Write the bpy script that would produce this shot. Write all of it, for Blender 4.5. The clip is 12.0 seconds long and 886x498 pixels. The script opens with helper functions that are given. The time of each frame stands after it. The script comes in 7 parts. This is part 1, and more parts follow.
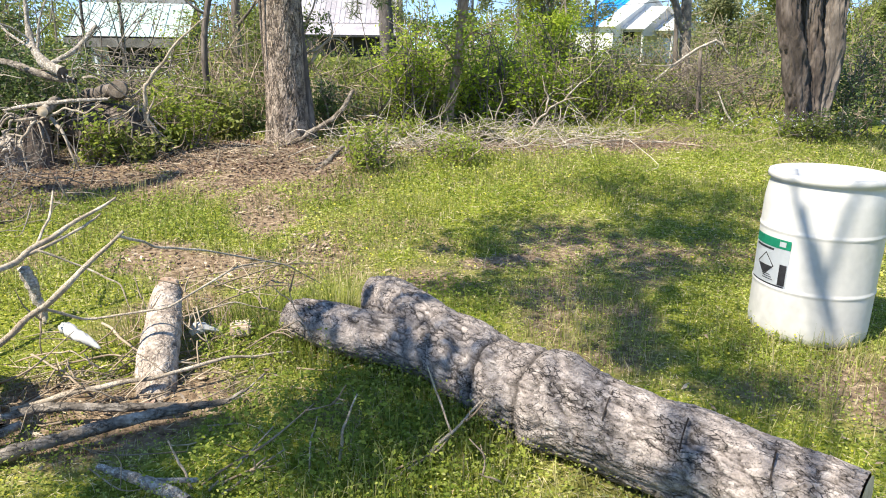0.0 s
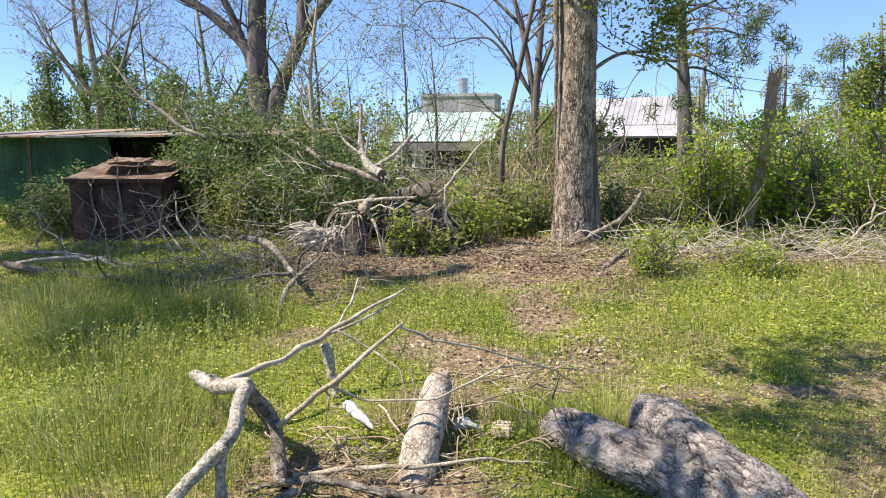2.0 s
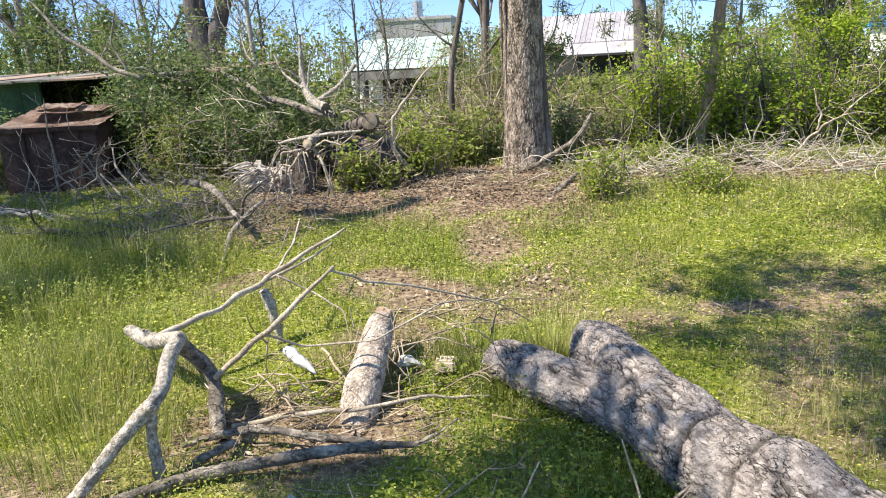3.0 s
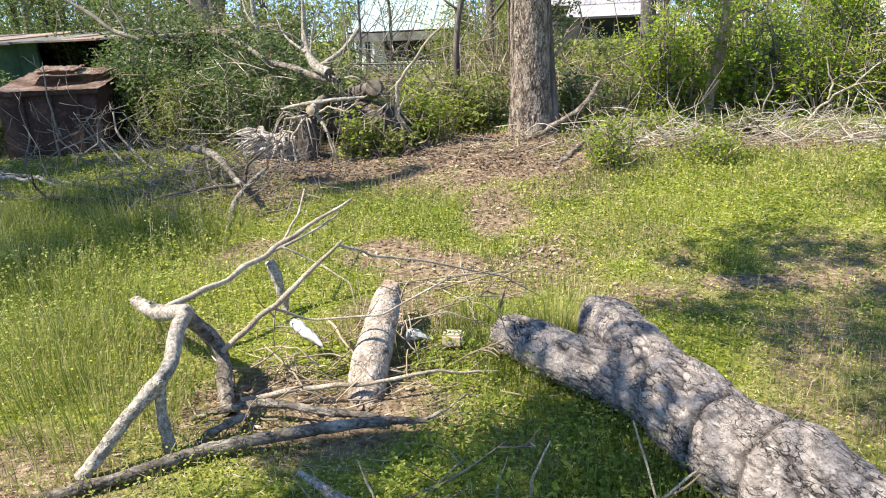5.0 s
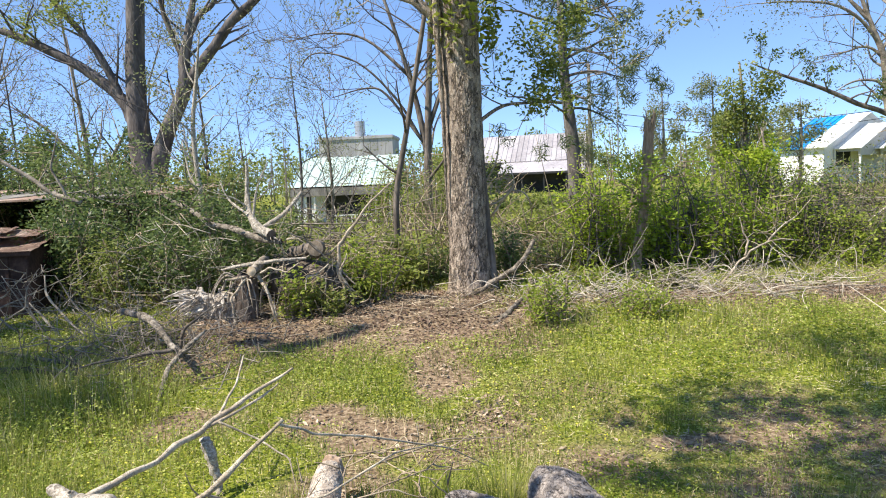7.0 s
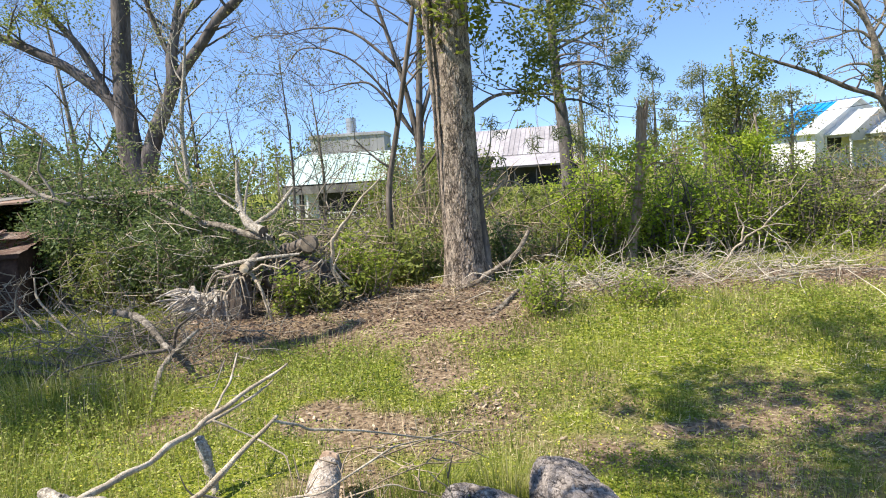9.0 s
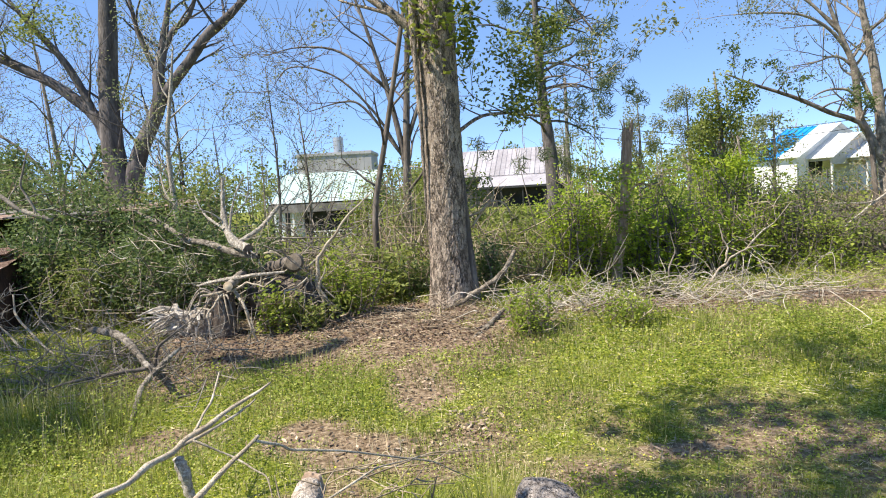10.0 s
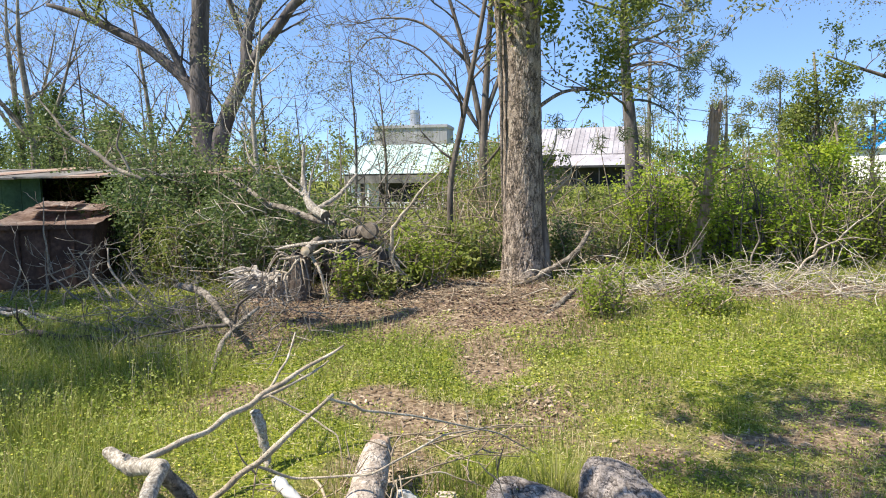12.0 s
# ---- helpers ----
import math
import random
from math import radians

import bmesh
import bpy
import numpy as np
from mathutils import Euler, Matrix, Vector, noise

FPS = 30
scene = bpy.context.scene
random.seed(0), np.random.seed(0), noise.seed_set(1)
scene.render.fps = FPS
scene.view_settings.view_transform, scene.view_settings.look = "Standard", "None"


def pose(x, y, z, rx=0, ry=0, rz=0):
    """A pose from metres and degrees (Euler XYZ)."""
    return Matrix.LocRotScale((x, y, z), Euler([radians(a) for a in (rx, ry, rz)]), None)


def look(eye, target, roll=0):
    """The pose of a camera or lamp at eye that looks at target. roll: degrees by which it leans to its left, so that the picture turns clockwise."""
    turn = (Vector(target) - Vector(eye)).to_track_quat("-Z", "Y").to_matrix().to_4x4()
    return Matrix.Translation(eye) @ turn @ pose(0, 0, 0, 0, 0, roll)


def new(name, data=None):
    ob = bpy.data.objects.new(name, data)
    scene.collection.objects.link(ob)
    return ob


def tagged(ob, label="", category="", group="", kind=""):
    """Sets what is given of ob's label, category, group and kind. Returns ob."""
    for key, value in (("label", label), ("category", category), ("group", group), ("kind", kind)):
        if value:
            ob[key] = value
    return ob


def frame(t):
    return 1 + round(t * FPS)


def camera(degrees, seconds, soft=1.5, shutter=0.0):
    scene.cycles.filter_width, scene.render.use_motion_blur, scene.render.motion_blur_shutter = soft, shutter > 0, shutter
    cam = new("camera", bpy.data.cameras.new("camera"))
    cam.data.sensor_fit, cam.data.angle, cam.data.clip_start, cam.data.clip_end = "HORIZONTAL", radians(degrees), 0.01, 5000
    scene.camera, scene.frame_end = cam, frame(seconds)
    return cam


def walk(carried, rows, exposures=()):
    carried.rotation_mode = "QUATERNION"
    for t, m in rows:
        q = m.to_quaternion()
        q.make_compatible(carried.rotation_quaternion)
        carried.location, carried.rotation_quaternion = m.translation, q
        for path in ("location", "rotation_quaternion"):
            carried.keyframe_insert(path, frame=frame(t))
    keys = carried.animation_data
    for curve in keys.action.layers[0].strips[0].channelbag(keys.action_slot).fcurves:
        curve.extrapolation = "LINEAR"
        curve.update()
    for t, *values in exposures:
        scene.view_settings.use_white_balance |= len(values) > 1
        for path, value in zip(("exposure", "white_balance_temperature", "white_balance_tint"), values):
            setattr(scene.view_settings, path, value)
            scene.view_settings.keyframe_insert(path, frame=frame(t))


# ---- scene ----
cam = camera(65.8, 12.0, soft=1.05)
PATH = [
    (0, (0.297, 0.48, 1.523), (0.673, 2.362, 0.962), 0.7),
    (0.5, (0.242, 0.46, 1.548), (0.247, 2.393, 1.034), 2.8),
    (1, (0.213, 0.41, 1.577), (0.002, 2.344, 1.114), 2.4),
    (1.5, (0.237, 0.412, 1.587), (0.005, 2.383, 1.339), 3.6),
    (2, (0.363, 0.583, 1.549), (-0.073, 2.513, 1.258), -0.0),
    (2.1, (0.369, 0.63, 1.542), (-0.007, 2.562, 1.188), 0.9),
    (2.5, (0.451, 0.704, 1.557), (0.046, 2.589, 1.023), -0.8),
    (3, (0.516, 0.718, 1.566), (0.175, 2.625, 1.07), -2.8),
    (3.2, (0.539, 0.737, 1.586), (0.176, 2.615, 1.002), -3.8),
    (4.8, (0.482, 0.724, 1.604), (0.146, 2.613, 1.04), -3.9),
    (5, (0.47, 0.758, 1.607), (0.128, 2.636, 1.011), -2.4),
    (5.5, (0.439, 0.763, 1.588), (0.028, 2.652, 1.076), -1.2),
    (6, (0.449, 0.778, 1.674), (0.157, 2.739, 1.413), 0.5),
    (6.5, (0.458, 0.791, 1.73), (0.308, 2.775, 1.521), -1.3),
    (7, (0.461, 0.759, 1.728), (0.295, 2.744, 1.544), -2.4),
    (7.2, (0.456, 0.78, 1.732), (0.317, 2.769, 1.58), -2.6),
    (8.8, (0.444, 0.842, 1.688), (0.342, 2.832, 1.527), -2.3),
    (9, (0.452, 0.828, 1.689), (0.302, 2.813, 1.491), -3.7),
    (9.5, (0.447, 0.844, 1.69), (0.353, 2.834, 1.51), -2.5),
    (10, (0.453, 0.843, 1.679), (0.346, 2.835, 1.536), -3.2),
    (10.5, (0.451, 0.855, 1.69), (0.267, 2.84, 1.538), -3.4),
    (11, (0.433, 0.839, 1.683), (0.229, 2.824, 1.544), -2.5),
    (11.5, (0.418, 0.853, 1.675), (0.204, 2.834, 1.501), -2.2),
    (12, (0.42, 0.831, 1.663), (0.108, 2.795, 1.457), -0.8),
]
EXPOSURES = ((0.0, 1.24), (1.0, 1.2), (1.5, 1.12), (2.0, 1.09), (2.5, 1.2), (3.0, 1.22), (5.0, 1.28), (5.6, 1.23), (6.5, 1.09), (9.0, 1.06), (12.0, 1.07))
walk(cam, [(t, look(eye, target, roll)) for t, eye, target, roll in PATH], EXPOSURES)

# ---- world and sun ----
SUN_EL, SUN_AZ = 54.0, 205.0   # azimuth of the sun, counter-clockwise from +x
SUN = Vector((math.cos(radians(SUN_AZ)) * math.cos(radians(SUN_EL)),
              math.sin(radians(SUN_AZ)) * math.cos(radians(SUN_EL)), math.sin(radians(SUN_EL))))
world = bpy.data.worlds.new("world")
scene.world = world
world.use_nodes = True
wn = world.node_tree.nodes
sky = wn.new("ShaderNodeTexSky")
sky.sky_type = 'NISHITA'
sky.sun_disc = False
sky.sun_elevation = radians(SUN_EL)
sky.sun_rotation = radians(90 - SUN_AZ)
sky.altitude = 1500
sky.air_density, sky.dust_density, sky.ozone_density = 0.55, 0.0, 4.8
haze = wn.new("ShaderNodeMix")
haze.data_type, haze.blend_type = 'RGBA', 'MULTIPLY'
haze.inputs[0].default_value, haze.inputs[7].default_value = 1.0, (1.02, 0.965, 1.0, 1)
world.node_tree.links.new(sky.outputs[0], haze.inputs[6])
veil = wn.new("ShaderNodeMix")   # spring haze evens out the sky
veil.data_type = 'RGBA'
veil.inputs[0].default_value, veil.inputs[7].default_value = 0.45, (0.98, 1.78, 3.05, 1)
world.node_tree.links.new(haze.outputs[2], veil.inputs[6])
world.node_tree.links.new(veil.outputs[2], wn["Background"].inputs[0])
wn["Background"].inputs[1].default_value = 0.15
sun = new("sun", bpy.data.lights.new("sun", 'SUN'))
sun.data.energy, sun.data.angle, sun.data.color = 4.3, radians(0.6), (1.0, 0.92, 0.79)
sun.matrix_world = look((0, 0, 20), tuple(Vector((0, 0, 20)) - SUN))

RNG = np.random.default_rng(7)


# ---- materials ----
def mat(name, cols, rough=0.85, scale=8.0, fine=60.0, bump=0.3, dist=0.01, stretch=(1, 1, 1), spec=0.25,
        metal=0.0, island=0.0, objrand=0.0, coords="Object"):
    """cols: two or three base colours mixed by noise at two scales."""
    m = bpy.data.materials.new(name)
    m.use_nodes = True
    n, l = m.node_tree.nodes, m.node_tree.links
    b = n["Principled BSDF"]
    b.inputs["Roughness"].default_value, b.inputs["Metallic"].default_value = rough, metal
    b.inputs["Specular IOR Level"].default_value = spec
    tc, mp = n.new("ShaderNodeTexCoord"), n.new("ShaderNodeMapping")
    mp.inputs["Scale"].default_value = stretch
    l.new(tc.outputs[coords], mp.inputs[0])
    a, f = n.new("ShaderNodeTexNoise"), n.new("ShaderNodeTexNoise")
    a.inputs["Scale"].default_value, a.inputs["Detail"].default_value = scale, 5
    f.inputs["Scale"].default_value, f.inputs["Detail"].default_value = fine, 6
    l.new(mp.outputs[0], a.inputs[0]), l.new(mp.outputs[0], f.inputs[0])
    add = n.new("ShaderNodeMath")
    add.operation = 'MULTIPLY_ADD'
    l.new(f.outputs[0], add.inputs[0])
    add.inputs[1].default_value = 0.55
    l.new(a.outputs[0], add.inputs[2])
    ramp = n.new("ShaderNodeValToRGB")
    e = ramp.color_ramp.elements
    pos = np.linspace(0.5, 1.05, len(cols))
    e[0].position, e[0].color = float(pos[0]), (*cols[0], 1)
    e[1].position, e[1].color = min(1.0, float(pos[-1])), (*cols[-1], 1)
    for p, c in zip(pos[1:-1], cols[1:-1]):
        k = e.new(float(p))
        k.color = (*c, 1)
    l.new(add.outputs[0], ramp.inputs[0])
    out = ramp.outputs[0]
    if island or objrand:
        src = n.new("ShaderNodeNewGeometry").outputs["Random Per Island"] if island else n.new("ShaderNodeObjectInfo").outputs["Random"]
        mr = n.new("ShaderNodeMapRange")
        amp = island or objrand
        mr.inputs[3].default_value, mr.inputs[4].default_value = 1 - amp, 1 + amp
        l.new(src, mr.inputs[0])
        hs = n.new("ShaderNodeHueSaturation")
        l.new(mr.outputs[0], hs.inputs["Value"])
        l.new(out, hs.inputs["Color"])
        out = hs.outputs[0]
    l.new(out, b.inputs["Base Color"])
    bp = n.new("ShaderNodeBump")
    bp.inputs["Strength"].default_value, bp.inputs["Distance"].default_value = bump, dist
    l.new(f.outputs[0], bp.inputs["Height"])
    l.new(bp.outputs[0], b.inputs["Normal"])
    return m


def cracked(m, scale, width, stretch=(1, 1, 1), dark=0.25, depth=0.004, turn=0.0):
    """Thin broken cracks between small bark plates, over what the material has already."""
    n, l = m.node_tree.nodes, m.node_tree.links
    b = n["Principled BSDF"]
    tc, mp = n.new("ShaderNodeTexCoord"), n.new("ShaderNodeMapping")
    mp.inputs["Scale"].default_value = stretch
    rot = n.new("ShaderNodeMapping")
    rot.inputs["Rotation"].default_value = (0, 0, radians(turn))
    l.new(tc.outputs["Object"], rot.inputs[0])
    l.new(rot.outputs[0], mp.inputs[0])
    wob = n.new("ShaderNodeTexNoise")
    wob.inputs["Scale"].default_value, wob.inputs["Detail"].default_value = scale * 0.7, 3
    l.new(mp.outputs[0], wob.inputs[0])
    add = n.new("ShaderNodeVectorMath")
    add.operation = 'MULTIPLY_ADD'
    l.new(wob.outputs["Color"], add.inputs[0])
    add.inputs[1].default_value = (2.6 / scale,) * 3
    l.new(mp.outputs[0], add.inputs[2])
    vo = n.new("ShaderNodeTexVoronoi")
    vo.feature = 'DISTANCE_TO_EDGE'
    vo.inputs["Scale"].default_value = scale
    l.new(add.outputs[0], vo.inputs["Vector"])
    # cracks fade in and out along their length
    br = n.new("ShaderNodeTexNoise")
    br.inputs["Scale"].default_value = scale * 0.45
    l.new(mp.outputs[0], br.inputs[0])
    w = n.new("ShaderNodeMapRange")
    w.inputs[1].default_value, w.inputs[2].default_value, w.inputs[3].default_value, w.inputs[4].default_value = 0.44, 0.66, width * 0.08, width * 1.6
    l.new(br.outputs[0], w.inputs[0])
    k = n.new("ShaderNodeMath")
    k.operation, k.use_clamp = 'DIVIDE', True
    l.new(vo.outputs["Distance"], k.inputs[0]), l.new(w.outputs[0], k.inputs[1])
    mr = n.new("ShaderNodeMapRange")
    mr.inputs[3].default_value, mr.inputs[4].default_value = dark, 1.0
    l.new(k.outputs[0], mr.inputs[0])
    mx = n.new("ShaderNodeMix")
    mx.data_type, mx.blend_type = 'RGBA', 'MULTIPLY'
    mx.inputs[0].default_value = 1.0
    l.new(b.inputs["Base Color"].links[0].from_socket, mx.inputs[6])
    l.new(mr.outputs[0], mx.inputs[7])
    l.new(mx.outputs[2], b.inputs["Base Color"])
    bp = n.new("ShaderNodeBump")
    bp.inputs["Strength"].default_value, bp.inputs["Distance"].default_value = 0.9, depth
    l.new(k.outputs[0], bp.inputs["Height"])
    l.new(b.inputs["Normal"].links[0].from_socket, bp.inputs["Normal"])
    l.new(bp.outputs[0], b.inputs["Normal"])


def fissured(m, colour, much=0.85):
    """Darker wood in the fissures that the mesh itself records."""
    n, l = m.node_tree.nodes, m.node_tree.links
    b = n["Principled BSDF"]
    src = b.inputs["Base Color"].links[0].from_socket
    at, mx, k = n.new("ShaderNodeAttribute"), n.new("ShaderNodeMix"), n.new("ShaderNodeMath")
    at.attribute_name = "fissure"
    k.operation = 'MULTIPLY'
    k.inputs[1].default_value = much
    mx.data_type = 'RGBA'
    l.new(at.outputs["Fac"], k.inputs[0])
    l.new(k.outputs[0], mx.inputs[0])
    l.new(src, mx.inputs[6])
    mx.inputs[7].default_value = (*colour, 1)
    l.new(mx.outputs[2], b.inputs["Base Color"])
    return m


def leaf_mat(name, cols, amp=0.45, hue=0.03, trans=0.4, rough=0.55):
    """Leaves: colour picked leaf by leaf, part of the light passing through."""
    m = bpy.data.materials.new(name)
    m.use_nodes = True
    n, l = m.node_tree.nodes, m.node_tree.links
    b, o = n["Principled BSDF"], n["Material Output"]
    b.inputs["Roughness"].default_value, b.inputs["Specular IOR Level"].default_value = rough, 0.3
    g = n.new("ShaderNodeNewGeometry")
    tc, ns = n.new("ShaderNodeTexCoord"), n.new("ShaderNodeTexNoise")
    ns.inputs["Scale"].default_value, ns.inputs["Detail"].default_value = 1.3, 3
    l.new(tc.outputs["Object"], ns.inputs[0])
    mx = n.new("ShaderNodeMath")
    mx.operation = 'MULTIPLY_ADD'
    l.new(g.outputs["Random Per Island"], mx.inputs[0])
    mx.inputs[1].default_value = 0.6
    sub = n.new("ShaderNodeMath")
    sub.operation = 'SUBTRACT'
    l.new(ns.outputs[0], sub.inputs[0])
    sub.inputs[1].default_value = 0.3
    l.new(sub.outputs[0], mx.inputs[2])
    ramp = n.new("ShaderNodeValToRGB")
    e = ramp.color_ramp.elements
    pos = np.linspace(0.1, 0.85, len(cols))
    e[0].position, e[0].color = float(pos[0]), (*cols[0], 1)
    e[1].position, e[1].color = float(pos[-1]), (*cols[-1], 1)
    for p, c in zip(pos[1:-1], cols[1:-1]):
        e.new(float(p)).color = (*c, 1)
    l.new(mx.outputs[0], ramp.inputs[0])
    l.new(ramp.outputs[0], b.inputs["Base Color"])
    t, mix = n.new("ShaderNodeBsdfTranslucent"), n.new("ShaderNodeMixShader")
    l.new(ramp.outputs[0], t.inputs[0])
    mix.inputs[0].default_value = trans
    l.new(b.outputs[0], mix.inputs[1]), l.new(t.outputs[0], mix.inputs[2])
    l.new(mix.outputs[0], o.inputs[0])
    return m


M_BARK = mat("bark_brown", [(0.27, 0.21, 0.165), (0.44, 0.352, 0.275), (0.62, 0.515, 0.41)], 0.95, 9, 60, 0.8, 0.012, (1, 1, 0.6))
fissured(M_BARK, (0.09, 0.068, 0.053), 0.55)
cracked(M_BARK, 40, 0.24, (1, 1, 0.36), dark=0.28, depth=0.016)
cracked(M_BARK, 95, 0.1, (1, 1, 0.4), dark=0.6, depth=0.004)
M_BARKD = mat("bark_dark", [(0.035, 0.029, 0.025), (0.095, 0.075, 0.063), (0.18, 0.15, 0.128)], 0.95, 6, 30, 0.8, 0.02, (1, 1, 0.3))
M_BARKM = mat("bark_hazel", [(0.06, 0.05, 0.043), (0.15, 0.125, 0.105), (0.27, 0.23, 0.195)], 0.95, 6, 30, 0.8, 0.02, (1, 1, 0.3))
M_BARKT = mat("bark_slate", [(0.05, 0.043, 0.042), (0.115, 0.1, 0.096), (0.21, 0.185, 0.175)], 0.95, 6, 30, 0.8, 0.02, (1, 1, 0.3))
M_BARKG = mat("bark_grey", [(0.095, 0.08, 0.065), (0.23, 0.195, 0.16), (0.42, 0.37, 0.305)], 0.95, 7, 40, 0.7, 0.012)
M_SNAG = mat("rotten_snag", [(0.15, 0.1, 0.068), (0.34, 0.24, 0.17), (0.54, 0.41, 0.305)], 0.95, 7, 40, 0.8, 0.015, (1, 1, 0.25))
M_GREYW = mat("weathered_branch", [(0.085, 0.07, 0.055), (0.23, 0.195, 0.155), (0.47, 0.41, 0.34)], 0.95, 11, 60, 0.9, 0.008)
fissured(M_GREYW, (0.03, 0.025, 0.02), 0.7)
cracked(M_GREYW, 50, 0.1, (0.5, 1, 1), dark=0.4, depth=0.003)
M_LOG = mat("log_bark", [(0.25, 0.212, 0.188), (0.36, 0.31, 0.276), (0.54, 0.475, 0.425)], 0.95, 22, 110, 1.0, 0.012)
fissured(M_LOG, (0.045, 0.036, 0.031), 0.85)
cracked(M_LOG, 34, 0.055, (0.45, 1, 1), dark=0.16, depth=0.008, turn=-125)
cracked(M_LOG, 90, 0.08, (0.5, 1, 1), dark=0.6, depth=0.003, turn=-125)
M_DEAD = mat("dead_wood_pale", [(0.24, 0.19, 0.135), (0.45, 0.375, 0.28), (0.68, 0.6, 0.47)], 0.9, 9, 70, 0.4, 0.004)
cracked(M_DEAD, 80, 0.12, dark=0.55, depth=0.002)
M_BLEACH = mat("bleached_twigs", [(0.24, 0.2, 0.155), (0.42, 0.365, 0.295), (0.66, 0.6, 0.5)], 0.92, 3, 30, 0.3, 0.003, island=0.35)
M_TWIG = mat("dry_twigs", [(0.14, 0.102, 0.07), (0.29, 0.228, 0.16), (0.5, 0.415, 0.3)], 0.92, 3, 30, 0.3, 0.003, island=0.4)
M_CUT = mat("sawn_wood", [(0.36, 0.26, 0.16), (0.55, 0.43, 0.29), (0.68, 0.56, 0.4)], 0.85, 14, 90, 0.3, 0.002)
# grey-brown copy of sawn wood; shade over the log end is put in
M_CUTSHADE = mat("shaded_sawn_wood", [(0.12, 0.095, 0.07), (0.24, 0.19, 0.14), (0.38, 0.31, 0.23)], 0.9, 14, 90, 0.4, 0.003)
M_LICHEN = mat("lichened_branch", [(0.2, 0.165, 0.13), (0.44, 0.385, 0.315), (0.74, 0.69, 0.6)], 0.92, 55, 190, 0.7, 0.006)
fissured(M_LICHEN, (0.12, 0.1, 0.08), 0.6)
cracked(M_LICHEN, 75, 0.1, dark=0.55, depth=0.003)
M_SAND = mat("pale_stump_bark", [(0.2, 0.155, 0.125), (0.45, 0.375, 0.305), (0.7, 0.615, 0.525)], 0.95, 11, 70, 0.8, 0.008)
fissured(M_SAND, (0.1, 0.075, 0.06), 0.6)
cracked(M_SAND, 60, 0.09, (1, 0.6, 0.6), dark=0.5, depth=0.003)
M_LITTER = mat("leaf_litter", [(0.055, 0.032, 0.024), (0.15, 0.095, 0.07), (0.36, 0.265, 0.205)], 0.9, 4, 30, 0.2, 0.003, island=0.5)
M_CHIP = mat("wood_chips", [(0.19, 0.125, 0.085), (0.34, 0.255, 0.18), (0.58, 0.48, 0.37)], 0.9, 4, 30, 0.2, 0.002, island=0.3)
M_GRASS = leaf_mat("grass", [(0.085, 0.13, 0.024), (0.19, 0.245, 0.042), (0.35, 0.37, 0.09), (0.58, 0.53, 0.25)], trans=0.45)
M_WEED = leaf_mat("weed_leaves", [(0.09, 0.137, 0.022), (0.22, 0.285, 0.042), (0.375, 0.425, 0.07), (0.55, 0.56, 0.19)], trans=0.45)
M_STRAW = mat("dry_straw", [(0.3, 0.24, 0.13), (0.48, 0.4, 0.24), (0.62, 0.54, 0.36)], 0.9, 4, 30, 0.2, 0.002, island=0.3)
M_LEAFY = leaf_mat("bright_shrub_leaves", [(0.14, 0.2, 0.03), (0.28, 0.355, 0.05), (0.46, 0.505, 0.09)], trans=0.55)
M_LEAFX = leaf_mat("sunny_new_leaves", [(0.2, 0.3, 0.03), (0.35, 0.46, 0.045), (0.53, 0.6, 0.08)], trans=0.6)
M_LEAFD = leaf_mat("dark_shrub_leaves", [(0.055, 0.09, 0.028), (0.12, 0.17, 0.052), (0.24, 0.295, 0.095)], trans=0.45, rough=0.42)
M_LEAFM = leaf_mat("middle_green_leaves", [(0.1, 0.135, 0.03), (0.21, 0.25, 0.055), (0.35, 0.375, 0.1)], trans=0.45)
M_LEAFS = leaf_mat("sparse_spring_leaves", [(0.12, 0.145, 0.055), (0.22, 0.245, 0.1), (0.34, 0.33, 0.18)], trans=0.45)
M_NEEDLE = leaf_mat("pine_needles", [(0.04, 0.065, 0.025), (0.08, 0.11, 0.045), (0.15, 0.17, 0.085)], trans=0.3)
M_WHITEP = mat("white_polythene", [(0.5, 0.49, 0.455), (0.59, 0.575, 0.535), (0.65, 0.635, 0.6)], 0.42, 3, 25, 0.05, 0.002, spec=0.4)
M_LABELW = mat("label_white", [(0.62, 0.66, 0.68), (0.72, 0.75, 0.77)], 0.5, 5, 40, 0.02, 0.001)
M_GREENL = mat("label_green", [(0.02, 0.3, 0.16), (0.03, 0.38, 0.22)], 0.5, 5, 40, 0.02, 0.001)
M_BLACK = mat("label_black", [(0.03, 0.03, 0.035), (0.07, 0.07, 0.075)], 0.6, 5, 40, 0.02, 0.001)
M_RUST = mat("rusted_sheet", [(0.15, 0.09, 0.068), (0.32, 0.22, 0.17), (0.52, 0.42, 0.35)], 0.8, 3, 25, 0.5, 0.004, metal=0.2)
# dark rust of the bin body, with the shade over it put in
M_RUSTSHADE = mat("shaded_dark_rust", [(0.025, 0.014, 0.012), (0.06, 0.034, 0.027), (0.12, 0.07, 0.055)], 0.85, 3, 25, 0.5, 0.004)
M_TIN = mat("galvanised_roof", [(0.3, 0.27, 0.275), (0.42, 0.39, 0.4), (0.52, 0.49, 0.5)], 0.5, 0.5, 4, 0.1, 0.01, metal=0.25, objrand=0.14)
M_MINT = mat("pale_green_roof", [(0.34, 0.45, 0.41), (0.43, 0.53, 0.49), (0.5, 0.6, 0.56)], 0.5, 0.4, 3, 0.1, 0.01, metal=0.15, objrand=0.06)
M_TARP = mat("blue_tarpaulin", [(0.0, 0.15, 0.42), (0.01, 0.24, 0.6), (0.04, 0.34, 0.72)], 0.45, 1.2, 6, 0.4, 0.05)
